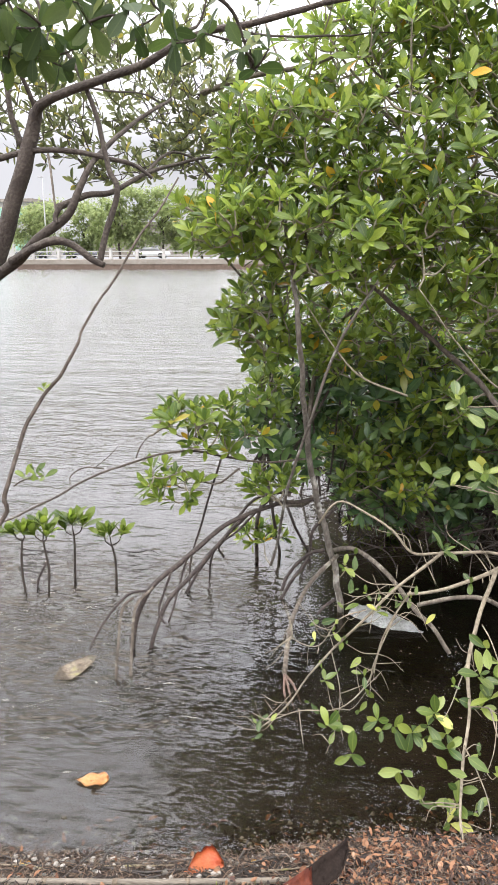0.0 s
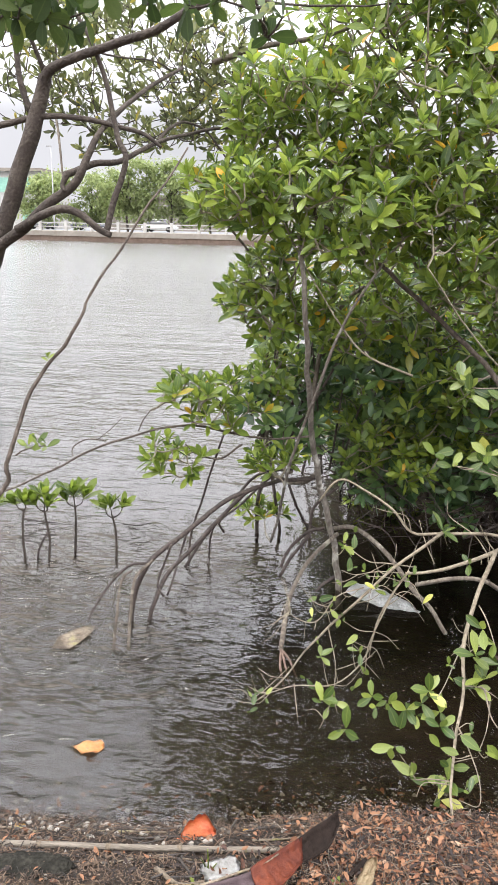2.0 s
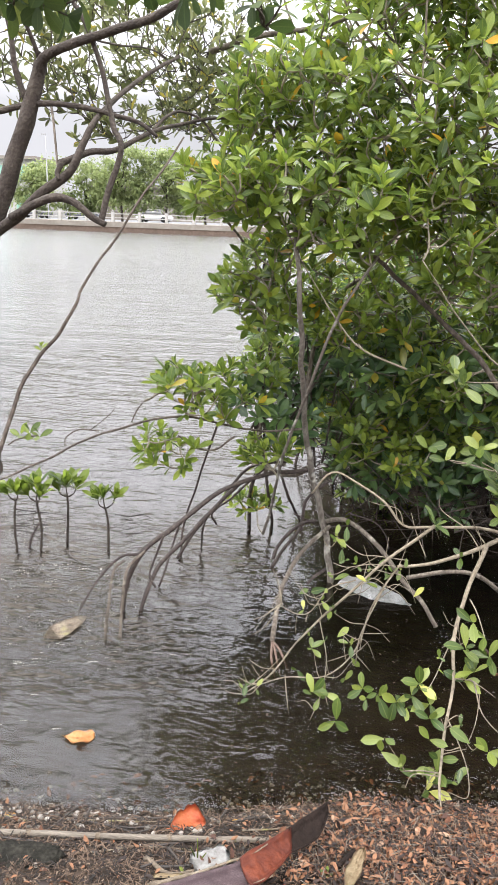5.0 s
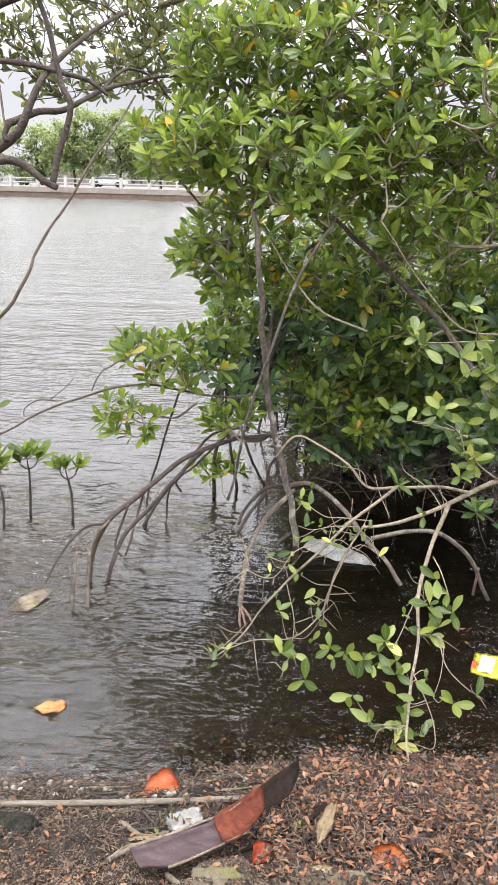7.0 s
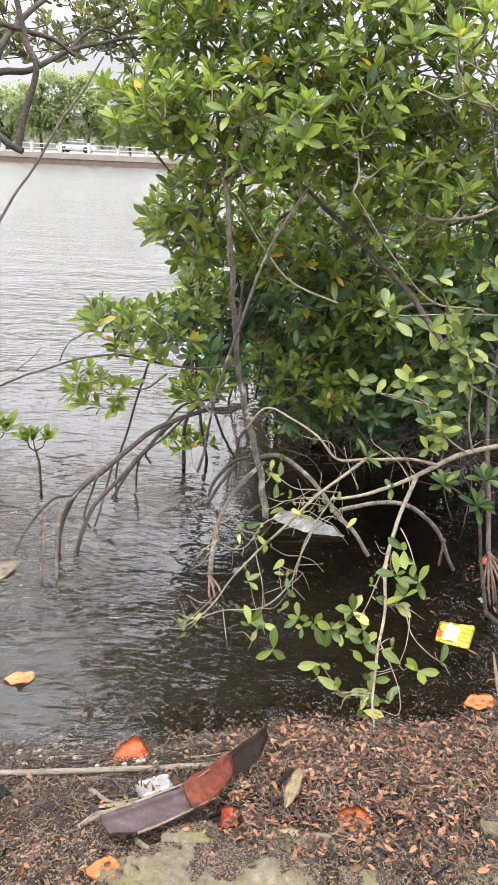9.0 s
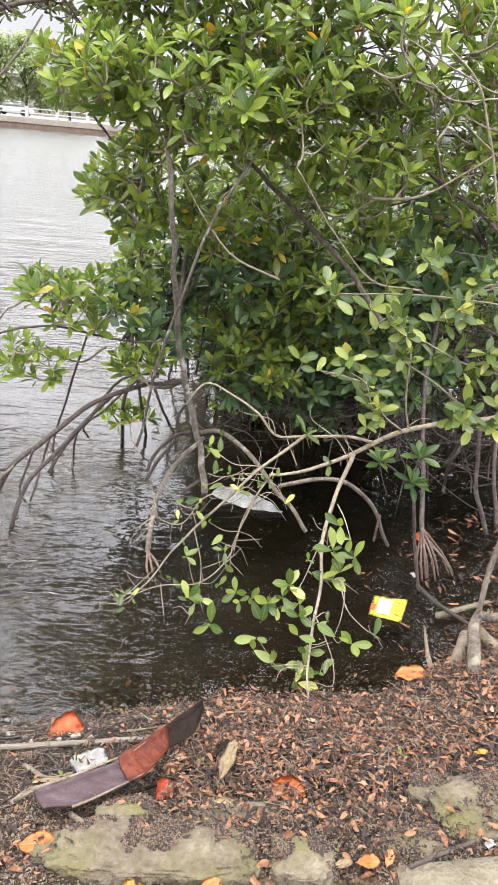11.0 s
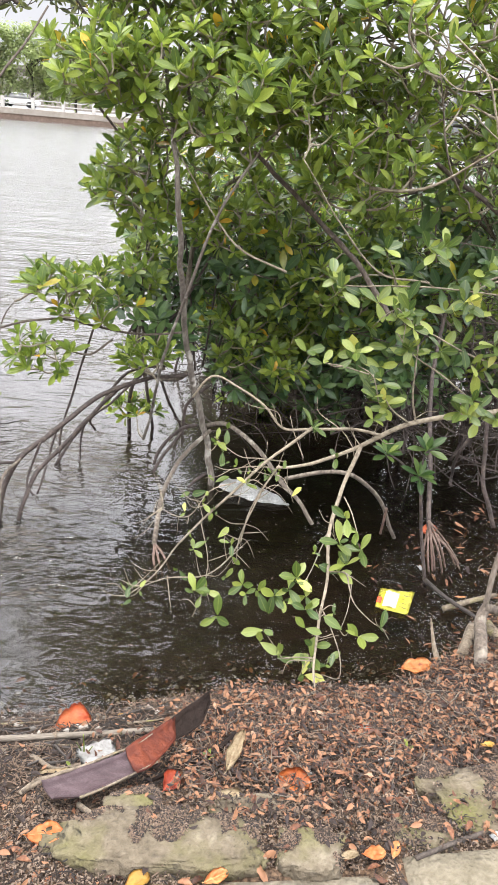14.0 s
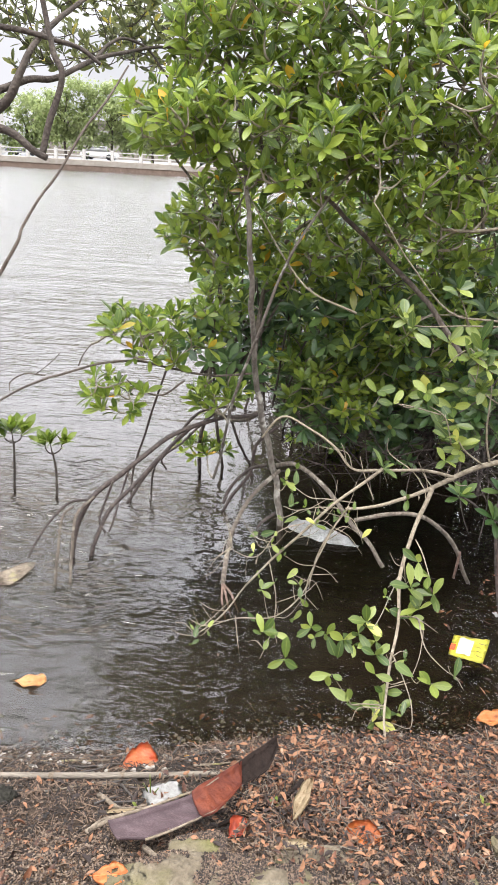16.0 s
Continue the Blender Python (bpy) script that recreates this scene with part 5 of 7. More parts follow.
limb("bough", [(0.36, 2.24, 0.53), (0.28, 2.22, 0.38), (0.25, 2.20, 0.25), (0.16, 2.20, 0.14), (0.03, 2.22, 0.10), (-0.06, 2.22, 0.06), (-0.12, 2.22, 0.08)], 0.00342, 0.00114, PALE_BARK, young, keep="fork", seg=6)
limb("bough", [(0.36, 2.24, 0.53), (0.31, 2.22, 0.44), (0.26, 2.20, 0.31), (0.25, 2.20, 0.20)], 0.00304, 0.00152, PALE_BARK, young, keep="fork", seg=6)
limb("twig", [(0.03, 2.22, 0.11), (0.04, 2.21, 0.04), (0.05, 2.20, -0.02)], 0.00228, 0.00152, PALE_BARK, young, seg=5)
limb("twig", [(0.13, 2.22, 0.32), (0.16, 2.20, 0.19), (0.15, 2.18, 0.08), (0.12, 2.16, -0.00)], 0.00228, 0.00114, PALE_BARK, young, seg=5, keep="fork")
limb("twig", [(0.23, 2.22, 0.47), (0.15, 2.20, 0.44), (0.09, 2.20, 0.35), (0.02, 2.20, 0.36), (-0.00, 2.20, 0.40)], 0.00228, 0.00114, PALE_BARK, young, seg=5, keep="fork")
limb("twig", [(0.34, 2.24, 0.52), (0.26, 2.25, 0.51), (0.20, 2.26, 0.49), (0.16, 2.26, 0.50)], 0.00228, 0.00114, PALE_BARK, young, seg=5, keep="fork")
limb("twig", [(0.38, 2.25, 0.54), (0.29, 2.25, 0.54), (0.23, 2.26, 0.54), (0.15, 2.28, 0.59)], 0.00228, 0.00114, PALE_BARK, young, seg=5, keep="fork")
limb("twig", [(0.36, 2.30, 0.63), (0.34, 2.30, 0.68), (0.28, 2.30, 0.69), (0.24, 2.30, 0.70)], 0.0019, 0.00076, PALE_BARK, young, seg=5)
limb("twig", [(0.34, 2.30, 0.65), (0.33, 2.30, 0.69), (0.32, 2.30, 0.71)], 0.0019, 0.00076, PALE_BARK, young, seg=5)
limb("twig", [(0.43, 2.24, 0.56), (0.40, 2.26, 0.62), (0.38, 2.28, 0.68)], 0.00228, 0.000912, PALE_BARK, young, seg=5)
limb("twig", [(0.58, 2.25, 0.60), (0.54, 2.27, 0.65), (0.47, 2.30, 0.69), (0.46, 2.30, 0.74)], 0.00228, 0.000912, PALE_BARK, young, seg=5)
limb("twig", [(0.60, 2.25, 0.61), (0.57, 2.25, 0.65), (0.55, 2.25, 0.69)], 0.00228, 0.00114, PALE_BARK, young, seg=5)
limb("twig", [(0.76, 2.26, 0.69), (0.73, 2.24, 0.79), (0.72, 2.22, 0.92), (0.71, 2.22, 0.97)], 0.00342, 0.00152, PALE_BARK, young, keep=Y, seg=6)
limb("twig", [(0.74, 2.26, 0.69), (0.67, 2.22, 0.75), (0.63, 2.20, 0.81)], 0.00304, 0.00152, PALE_BARK, young, keep=Y, seg=6)
limb("twig", [(0.90, 2.27, 0.79), (0.80, 2.25, 0.86), (0.70, 2.24, 0.92), (0.65, 2.22, 0.98)], 0.00304, 0.00152, PALE_BARK, young, keep=Y, seg=6)
limb("twig", [(1.00, 2.27, 0.89), (0.89, 2.25, 0.92), (0.78, 2.22, 0.97), (0.69, 2.20, 1.01), (0.64, 2.20, 1.05)], 0.00304, 0.00152, PALE_BARK, young, keep=Y, seg=6)
limb("twig", [(1.01, 2.30, 1.09), (0.84, 2.28, 1.10), (0.69, 2.28, 1.10), (0.53, 2.28, 1.09), (0.49, 2.28, 1.09)], 0.00304, 0.00152, PALE_BARK, young, keep=Y, seg=6)
limb("twig", [(0.64, 2.28, 1.10), (0.61, 2.26, 1.16), (0.59, 2.25, 1.19)], 0.00228, 0.00152, PALE_BARK, young, keep=Y, seg=5)
limb("twig", [(0.59, 2.22, 0.85), (0.52, 2.20, 0.87), (0.45, 2.20, 0.88)], 0.00228, 0.00114, PALE_BARK, young, keep=Y, seg=5)
limb("twig", [(0.63, 2.21, 0.77), (0.60, 2.20, 0.85), (0.55, 2.20, 0.88)], 0.00228, 0.00114, PALE_BARK, young, keep=Y, seg=5)
limb("twig", [(0.99, 2.28, 1.16), (0.88, 2.26, 1.12), (0.84, 2.25, 1.08)], 0.00304, 0.00152, PALE_BARK, young, keep=Y, seg=5)
limb("twig", [(0.56, 2.17, 0.47), (0.58, 2.10, 0.45), (0.60, 2.06, 0.40)], 0.00228, 0.00152, PALE_BARK, young, keep="hang", seg=5)
limb("twig", [(0.52, 2.10, 0.39), (0.48, 2.05, 0.30), (0.45, 2.00, 0.27)], 0.00228, 0.00114, PALE_BARK, young, keep="hang", seg=5)
limb("twig", [(0.57, 2.00, 0.31), (0.59, 1.95, 0.25), (0.64, 1.92, 0.21), (0.69, 1.90, 0.19)], 0.00228, 0.00114, PALE_BARK, young, keep="hang", seg=5)
limb("twig", [(0.52, 2.02, 0.30), (0.58, 2.00, 0.30), (0.58, 1.95, 0.23), (0.56, 1.92, 0.17)], 0.00228, 0.00114, PALE_BARK, young, keep="hang", seg=5)
limb("twig", [(0.50, 1.94, 0.23), (0.53, 1.90, 0.19), (0.56, 1.86, 0.12), (0.56, 1.83, 0.07), (0.51, 1.83, 0.08)], 0.00228, 0.00114, PALE_BARK, young, keep="hang", seg=5)
limb("twig", [(0.49, 1.86, 0.11), (0.44, 1.87, 0.10), (0.39, 1.88, 0.08)], 0.00228, 0.000912, PALE_BARK, young, keep="hang", seg=5)
limb("twig", [(0.49, 1.86, 0.10), (0.42, 1.85, 0.10), (0.40, 1.84, 0.06)], 0.0019, 0.00076, PALE_BARK, young, keep="hang", seg=5)
rng = random.Random(31)
for key, count, reach in (("fork", 58, 0.15), ("hang", 22, 0.08), (Y, 30, 0.09)):
    for k in range(count):
        p = Vector(rng.choice(LINES[key]))
        d = Vector((rng.uniform(-1, 1), rng.uniform(-.5, .5), rng.uniform(-.8, .6))).normalized() * rng.uniform(0.3, 1.0) * reach
        limb("twig", [tuple(p), tuple(p + d * 0.5 + Vector((0, 0, rng.uniform(-.15, .15) * reach))), tuple(p + d + Vector((0, 0, rng.uniform(-.2, .3) * reach)))], 0.0018, 0.0008, PALE_BARK, young, seg=4, sub=3)
YOUNG = []
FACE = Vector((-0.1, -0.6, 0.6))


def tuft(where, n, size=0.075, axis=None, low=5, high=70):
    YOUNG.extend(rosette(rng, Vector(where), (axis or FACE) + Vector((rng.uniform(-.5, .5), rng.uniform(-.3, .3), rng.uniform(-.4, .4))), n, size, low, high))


HANGING = [(0.55, 2.02, 0.48), (0.58, 2.02, 0.44), (0.54, 2.02, 0.40), (0.60, 2.02, 0.38), (0.57, 2.02, 0.33), (0.55, 2.02, 0.30), (0.43, 2.02, 0.27), (0.41, 2.02, 0.23), (0.46, 2.02, 0.21), (0.37, 2.02, 0.20), (0.27, 2.02, 0.23), (0.32, 2.02, 0.21)]
for p in HANGING:
    tuft(p, rng.randint(3, 5), 0.06)
LOWER = [(0.34, 1.88, 0.18), (0.33, 1.88, 0.14), (0.39, 1.88, 0.09), (0.45, 1.88, 0.26), (0.45, 1.88, 0.20), (0.48, 1.88, 0.14), (0.48, 1.88, 0.10), (0.47, 1.88, 0.03), (0.57, 1.88, 0.20), (0.61, 1.88, 0.18), (0.67, 1.88, 0.21), (0.53, 1.88, 0.08), (0.20, 1.88, 0.21), (0.14, 1.88, 0.30)]
for p in LOWER:
    tuft(p, rng.randint(2, 4), 0.062)
BRIGHT = [(0.46, 2.24, 1.13), (0.48, 2.24, 1.09), (0.59, 2.24, 1.06), (0.67, 2.24, 1.07), (0.71, 2.24, 1.02), (0.65, 2.24, 1.03), (0.78, 2.24, 1.05), (0.83, 2.24, 1.08), (0.55, 2.24, 0.91), (0.62, 2.24, 0.87), (0.62, 2.24, 0.78), (0.66, 2.24, 0.74), (0.60, 2.24, 0.81), (0.64, 2.24, 0.93), (0.70, 2.24, 0.92), (0.79, 2.24, 0.93), (0.85, 2.24, 0.95), (0.71, 2.24, 1.22), (0.91, 2.24, 0.80), (1.00, 2.24, 0.73), (0.95, 2.24, 0.73), (0.88, 2.24, 0.75), (1.00, 2.24, 0.90), (0.94, 2.24, 0.96), (0.97, 2.24, 1.02), (0.88, 2.24, 1.17), (0.45, 2.24, 0.68), (1.01, 2.24, 0.80)]
for p in BRIGHT:
    tuft(p, rng.randint(3, 5), 0.064)
UPPER = [(0.47, 2.28, 1.11), (0.49, 2.28, 1.09), (0.59, 2.25, 1.20), (0.60, 2.26, 1.18), (0.73, 2.26, 1.20), (0.76, 2.26, 1.22), (0.67, 2.20, 1.05), (0.64, 2.20, 1.03), (0.69, 2.20, 1.00), (0.84, 2.25, 1.08), (0.86, 2.25, 1.05), (0.81, 2.25, 1.04), (0.54, 2.20, 0.92), (0.53, 2.20, 0.90), (0.45, 2.20, 0.88), (0.40, 2.20, 0.91)]
for p in UPPER:
    tuft(p, rng.randint(3, 6), 0.056)
MIDDLE = [(0.61, 2.20, 0.79), (0.64, 2.20, 0.78), (0.62, 2.20, 0.72), (0.69, 2.23, 0.93), (0.70, 2.23, 0.94), (0.89, 2.20, 0.76), (0.92, 2.20, 0.78), (0.90, 2.20, 0.80), (0.99, 2.22, 0.74), (0.97, 2.25, 0.93), (0.94, 2.25, 0.89), (1.01, 2.25, 0.90), (0.89, 2.25, 0.90), (0.79, 2.23, 0.94), (0.62, 2.20, 0.84), (1.01, 2.25, 0.97), (0.94, 2.25, 1.20), (0.86, 2.25, 1.14)]
for p in MIDDLE:
    tuft(p, rng.randint(3, 5), 0.056)
FORKED = [(0.16, 2.27, 0.59), (0.18, 2.26, 0.55), (0.19, 2.28, 0.62), (0.16, 2.24, 0.46), (0.19, 2.20, 0.28), (0.23, 2.20, 0.26), (0.24, 2.20, 0.21), (0.11, 2.22, 0.22), (0.15, 2.18, 0.07), (0.13, 2.18, 0.11), (0.16, 2.18, 0.09), (0.29, 2.18, 0.09), (0.22, 2.20, 0.13), (0.06, 2.22, 0.13), (0.45, 2.26, 0.66), (0.47, 2.27, 0.68), (0.53, 2.24, 0.57), (0.40, 2.22, 0.43), (0.41, 2.10, 0.13), (0.14, 2.20, 0.44)]
for p in FORKED:
    tuft(p, rng.randint(1, 3), 0.048)
for p in rng.sample(LINES["fork"], 24) + rng.sample(LINES["hang"], 8):
    tuft(tuple(p + Vector((rng.uniform(-.04, .04), rng.uniform(-.03, .03), rng.uniform(-.03, .04)))), rng.randint(1, 3), rng.uniform(0.024, 0.044))
single_leaves("leaf", YOUNG, OVAL, LIME_LEAF, young)

sprig = thing("leaf_sprig", (-0.76, 2.13, 0.87), "small green sprig on the thin shoot", "sprig")
limb("stem", [(-0.82, 2.12, 0.84), (-0.79, 2.12, 0.86), (-0.73, 2.12, 0.88)], 0.0025, 0.0015, GREY_BARK, sprig, seg=5)
lv = []
for p in [(-0.78, 2.12, 0.88), (-0.75, 2.12, 0.89), (-0.72, 2.12, 0.88)]:
    lv += rosette(rng, Vector(p), Vector((0.3, -0.4, 0.8)), 4, 0.045, 0, 60)
for p in [(-0.73, 2.18, 1.13), (-0.73, 2.18, 1.14)]:
    lv += rosette(rng, Vector(p), Vector((0.1, -0.2, 0.9)), 2, 0.03, 30, 70)
single_leaves("leaf", lv, OVAL, SEEDLING_LEAF, sprig)


# ---- the bank: kerb, rocks, litter and what lies on it ----
from mathutils.bvhtree import BVHTree

STONES = []


def rock(at, size, turn, mat, label, seed, flat=0.5, category="rock"):
    bm = bmesh.new()
    bmesh.ops.create_icosphere(bm, subdivisions=5, radius=1.0)
    off = Vector((seed * 3.7, seed * 1.3, 0))
    rot = Matrix.Rotation(radians(turn), 3, 'Z')
    for v in bm.verts:
        c = v.co.copy()
        c = Vector([math.copysign(abs(q) ** 0.62, q) for q in c])
        c *= 1 + 0.14 * noise.noise(c * 1.6 + off) + 0.09 * noise.noise(c * 4 + off) + 0.06 * noise.noise(c * 9 + off) + 0.03 * noise.noise(c * 22 + off) - 0.05 * max(0.0, 0.12 - abs(noise.noise(c * 3.1 + off * 2))) / 0.12
        if c.z > flat:
            c.z = flat + (c.z - flat) * 0.25
        v.co = rot @ Vector((c.x * size[0], c.y * size[1], c.z * size[2])) + Vector(at)
    STONES.append((at, size, BVHTree.FromBMesh(bm)))
    return tagged(part("rock", bm, mat, None), label, category)


rock((0.14, 1.15, 0.194), (0.19, 0.072, 0.085), 2, LIMESTONE, "long flat mossy limestone block set in the bank", 1)
rock((0.07, 1.22, 0.19), (0.06, 0.05, 0.07), 20, LIMESTONE, "rounded limestone lump half buried in dry earth", 2)
rock((0.415, 1.15, 0.193), (0.066, 0.05, 0.08), -8, LIMESTONE, "yellowish mossy limestone block in the bank", 3)
rock((0.65, 1.22, 0.19), (0.07, 0.04, 0.045), 5, LIMESTONE, "small mossy stone half buried under litter", 4)
rock((0.85, 1.32, 0.187), (0.15, 0.085, 0.055), 12, LIMESTONE, "weathered limestone slab with green moss", 5)
rock((0.74, 1.36, 0.18), (0.07, 0.05, 0.04), -20, LIMESTONE, "cracked limestone lump on the bank", 6)
rock((-0.06, 1.15, 0.19), (0.04, 0.04, 0.04), 30, LIMESTONE, "small limestone lump in the earth", 7)
rock((0.30, 1.26, 0.18), (0.08, 0.035, 0.04), 12, LIMESTONE, "dusty limestone lump half buried in earth", 8)
rock((-0.48, 1.40, 0.06), (0.09, 0.05, 0.07), 6, BLACK_STONE, "dark wet stone on the mud beside the cane", 12)
rock((0.04, 1.18, 0.14), (0.035, 0.03, 0.03), 0, LIMESTONE, "small limestone lump in the earth", 9)


def kerb(pts, label):
    """A kerb stone from its four upper corners, with worn edges."""
    bm = bmesh.new()
    up = [bm.verts.new(p) for p in pts]
    dn = [bm.verts.new((p[0], p[1], p[2] - 0.22)) for p in pts]
    bm.faces.new(up)
    bm.faces.new(list(reversed(dn)))
    for i in range(4):
        bm.faces.new((up[(i + 1) % 4], up[i], dn[i], dn[(i + 1) % 4]))
    bmesh.ops.recalc_face_normals(bm, faces=bm.faces[:])
    bmesh.ops.bevel(bm, geom=bm.edges[:], offset=0.012, segments=3, affect='EDGES')
    bmesh.ops.subdivide_edges(bm, edges=[e for e in bm.edges if e.calc_length() > 0.1], cuts=6, use_grid_fill=True)
    for v in bm.verts:
        v.co += Vector((noise.noise(v.co * 14), noise.noise(v.co * 14 + Vector((5, 0, 0))), noise.noise(v.co * 12 + Vector((0, 5, 0))))) * 0.004
    ob = tagged(part("kerb_stone", bm, CONCRETE, None), label, "kerb stone", "kerb stones")
    return ob


kerb([(0.22, 1.09, 0.215), (0.22, 0.80, 0.215), (0.56, 0.83, 0.215), (0.555, 1.125, 0.215)], "worn grey concrete kerb stone with stained corners")
kerb([(0.585, 1.165, 0.22), (0.6, 0.84, 0.22), (1.15, 0.93, 0.225), (1.12, 1.245, 0.225)], "worn grey concrete kerb stone with stained corners")

rng = random.Random(77)


def bank_point(x0, x1, lo=1.02, over=0.02):
    x = rng.uniform(x0, x1)
    y = rng.uniform(lo, shore(x) + over)
    return x, y


def scatter_leaves(name, count, chooser, lengths, template, mat, label):
    out = []
    for _ in range(count):
        x, y, z = chooser()
        out.append((Vector((x, y, z)), Vector((rng.gauss(0, 1), rng.gauss(0, 1), rng.gauss(0, 0.28))), Vector((rng.gauss(0, .35), rng.gauss(0, .35), rng.choice((1, 1, 1, -1)))), rng.uniform(*lengths)))
    joined_leaves(name, out, template, mat, None, label)[
        "category"] = "leaf litter"


def drift():
    """Thick litter along the middle of the bank."""
    while True:
        x, y = bank_point(-0.1, 1.7, 1.25, 0.0)
        d = shore(x) - y
        if rng.random() < math.exp(-((d - 0.27) / 0.18) ** 2) * (1 if x > 0.3 else 0.5 if x > 0.13 else 0.06):
            return x, y, ground_z(x, y) + rng.uniform(0.002, 0.028) + 0.022 * max(0.0, noise.noise(Vector((x * 9, y * 9, 4))))


def thin():
    x, y = bank_point(-0.9, 1.7, 1.04, 0.03)
    while x > 0.2 and y < 1.14 + max(0, x - 0.55) * 0.25:
        x, y = bank_point(-0.9, 1.7, 1.04, 0.03)
    if x < 0.2 and (rng.random() < 0.82 or (y > 1.4 and rng.random() < 0.7)):
        return thin()
    return x, y, max(ground_z(x, y), 0.0) + rng.uniform(0.003, 0.02) + (0.012 if y < 1.32 else 0)


scatter_leaves("leaf_litter", 15000, drift, (0.006, 0.021), CURLED, LITTER_LEAF, "thick drift of dead brown leaves on the bank")
scatter_leaves("leaf_litter", 2000, drift, (0.014, 0.032), NARROW, LITTER_LEAF, "slim curled dead leaves lying over the drift")
scatter_leaves("leaf_litter", 260, drift, (0.02, 0.034), OVAL, DRY_LEAF, "whole tan and red-brown dead leaves on the drift")
scatter_leaves("leaf_litter", 1700, thin, (0.008, 0.03), CURLED, LITTER_LEAF, "thin scatter of dead leaves over the earth")


def bits(name, count, chooser, length, thick, mat, label):
    vs, fs = [], []
    for _ in range(count):
        p = Vector(chooser())
        d = Vector((rng.gauss(0, 1), rng.gauss(0, 1), rng.gauss(0, 0.2))).normalized() * rng.uniform(*length)
        s = d.cross(Vector((0, 0, 1))).normalized() * rng.uniform(*thick)
        u = Vector((0, 0, rng.uniform(*thick)))
        b0 = len(vs)
        bend = Vector((rng.gauss(0, .1), rng.gauss(0, .1), 0.1)) * d.length
        for q in (p - d * 0.5, p + bend, p + d * 0.5):
            vs += [q + s, q + u, q - s]
        for r in (0, 3):
            for k in range(3):
                fs.append((b0 + r + k, b0 + r + (k + 1) % 3, b0 + r + 3 + (k + 1) % 3, b0 + r + 3 + k))
        fs += [(b0, b0 + 2, b0 + 1), (b0 + 6, b0 + 7, b0 + 8)]
    me = bpy.data.meshes.new(name)
    me.from_pydata([tuple(v) for v in vs], [], fs)
    me.materials.append(mat)
    tagged(new(name, me), label, "litter", kind="stuff")


def all_bank():
    x, y, z = thin()
    return x, y, z - 0.004


def mudflat():
    while True:
        x, y = rng.uniform(0.55, 1.9), rng.uniform(1.9, 3.1)
        if shore(x) - 0.1 < y < shore(x) + 0.75 and x > 0.6 + rng.random() * 0.5:
            return x, y, max(0.002, ground_z(x, y) + 0.004)


bits("stalk_litter", 9000, drift, (0.01, 0.045), (0.0005, 0.0014), LITTER_BIT, "dry stalks and needles mixed through the litter")
bits("stalk_litter", 900, drift, (0.02, 0.08), (0.0005, 0.0012), CANE, "pale dry straws scattered over the litter")
bits("chip_litter", 14000, all_bank, (0.003, 0.01), (0.0008, 0.002), LITTER_BIT, "fine chips and crumbs over the dry earth")
def dry_top():
    while True:
        x, y = rng.uniform(-0.6, 1.5), rng.uniform(1.03, 1.5)
        if x < 0.12 and y > 1.33 and rng.random() < 0.85:
            continue
        if not (x > 0.2 and y < 1.14 + max(0, x - 0.55) * 0.25) and rng.random() < 1.5 - y + 0.55:
            return x, y, ground_z(x, y) + rng.uniform(0.001, 0.008)


scatter_leaves("leaf_litter", 900, dry_top, (0.008, 0.026), CURLED, LITTER_LEAF, "small dead leaves over the dry earth")
bits("crumb_litter", 30000, dry_top, (0.002, 0.007), (0.0006, 0.0019), LITTER_CRUMB, "pale crumbs of bark and shell over the earth")


def stone_top():
    """A place on the stones where earth and crumbs have gathered, mostly on their far halves and in hollows."""
    while True:
        at, size, tree = rng.choice(STONES[:6] + STONES[:1])
        x, y = at[0] + rng.uniform(-1, 1) * size[0], at[1] + rng.uniform(-1, 1.2) * size[1]
        if 0.9 * noise.noise(Vector((x * 11, y * 11, 2))) + 0.5 * noise.noise(Vector((x * 30, y * 30, 5))) + 0.55 * (y - at[1]) / size[1] + rng.uniform(-.08, .08) < 0.22:
            continue
        hit = tree.ray_cast(Vector((x, y, 1.0)), Vector((0, 0, -1)))[0]
        if hit and hit.z > ground_z(x, y):
            return x, y, hit.z + 0.001


def gaps():
    """Between and before the kerb stones."""
    while True:
        x, y = rng.uniform(-0.5, 1.3), rng.uniform(0.98, 1.25)
        edge = 1.095 + (x - 0.22) * 0.1 if x < 0.56 else 1.17 + (x - 0.585) * 0.15
        if not 0.21 < x < 1.14 or 0.555 < x < 0.59 or y > edge + 0.008:
            break
    return x, y, ground_z(x, y) + rng.uniform(0.001, 0.012)


bits("crumb_litter", 9000, stone_top, (0.002, 0.008), (0.0008, 0.002), LITTER_BIT, "earth and crumbs gathered on the stones")
bits("crumb_litter", 2500, stone_top, (0.002, 0.006), (0.0006, 0.0016), LITTER_CRUMB, "pale grit on the stones")
bits("crumb_litter", 9000, gaps, (0.003, 0.009), (0.0008, 0.002), LITTER_CRUMB, "grit and chips along the kerb")
bits("stalk_litter", 1200, gaps, (0.01, 0.04), (0.0006, 0.0016), LITTER_BIT, "stalks and bark chips along the kerb")
scatter_leaves("leaf_litter", 420, gaps, (0.012, 0.034), CURLED, LITTER_LEAF, "dead leaves gathered along the kerb")
scatter_leaves("leaf_litter", 70, stone_top, (0.01, 0.024), CURLED, LITTER_LEAF, "a few dead leaves on the stones")


def wet_mud():
    x = rng.uniform(-0.9, 0.35)
    y = shore(x) - abs(rng.gauss(0, 0.16)) + 0.02
    return x, y, max(ground_z(x, y), -0.002) + 0.004


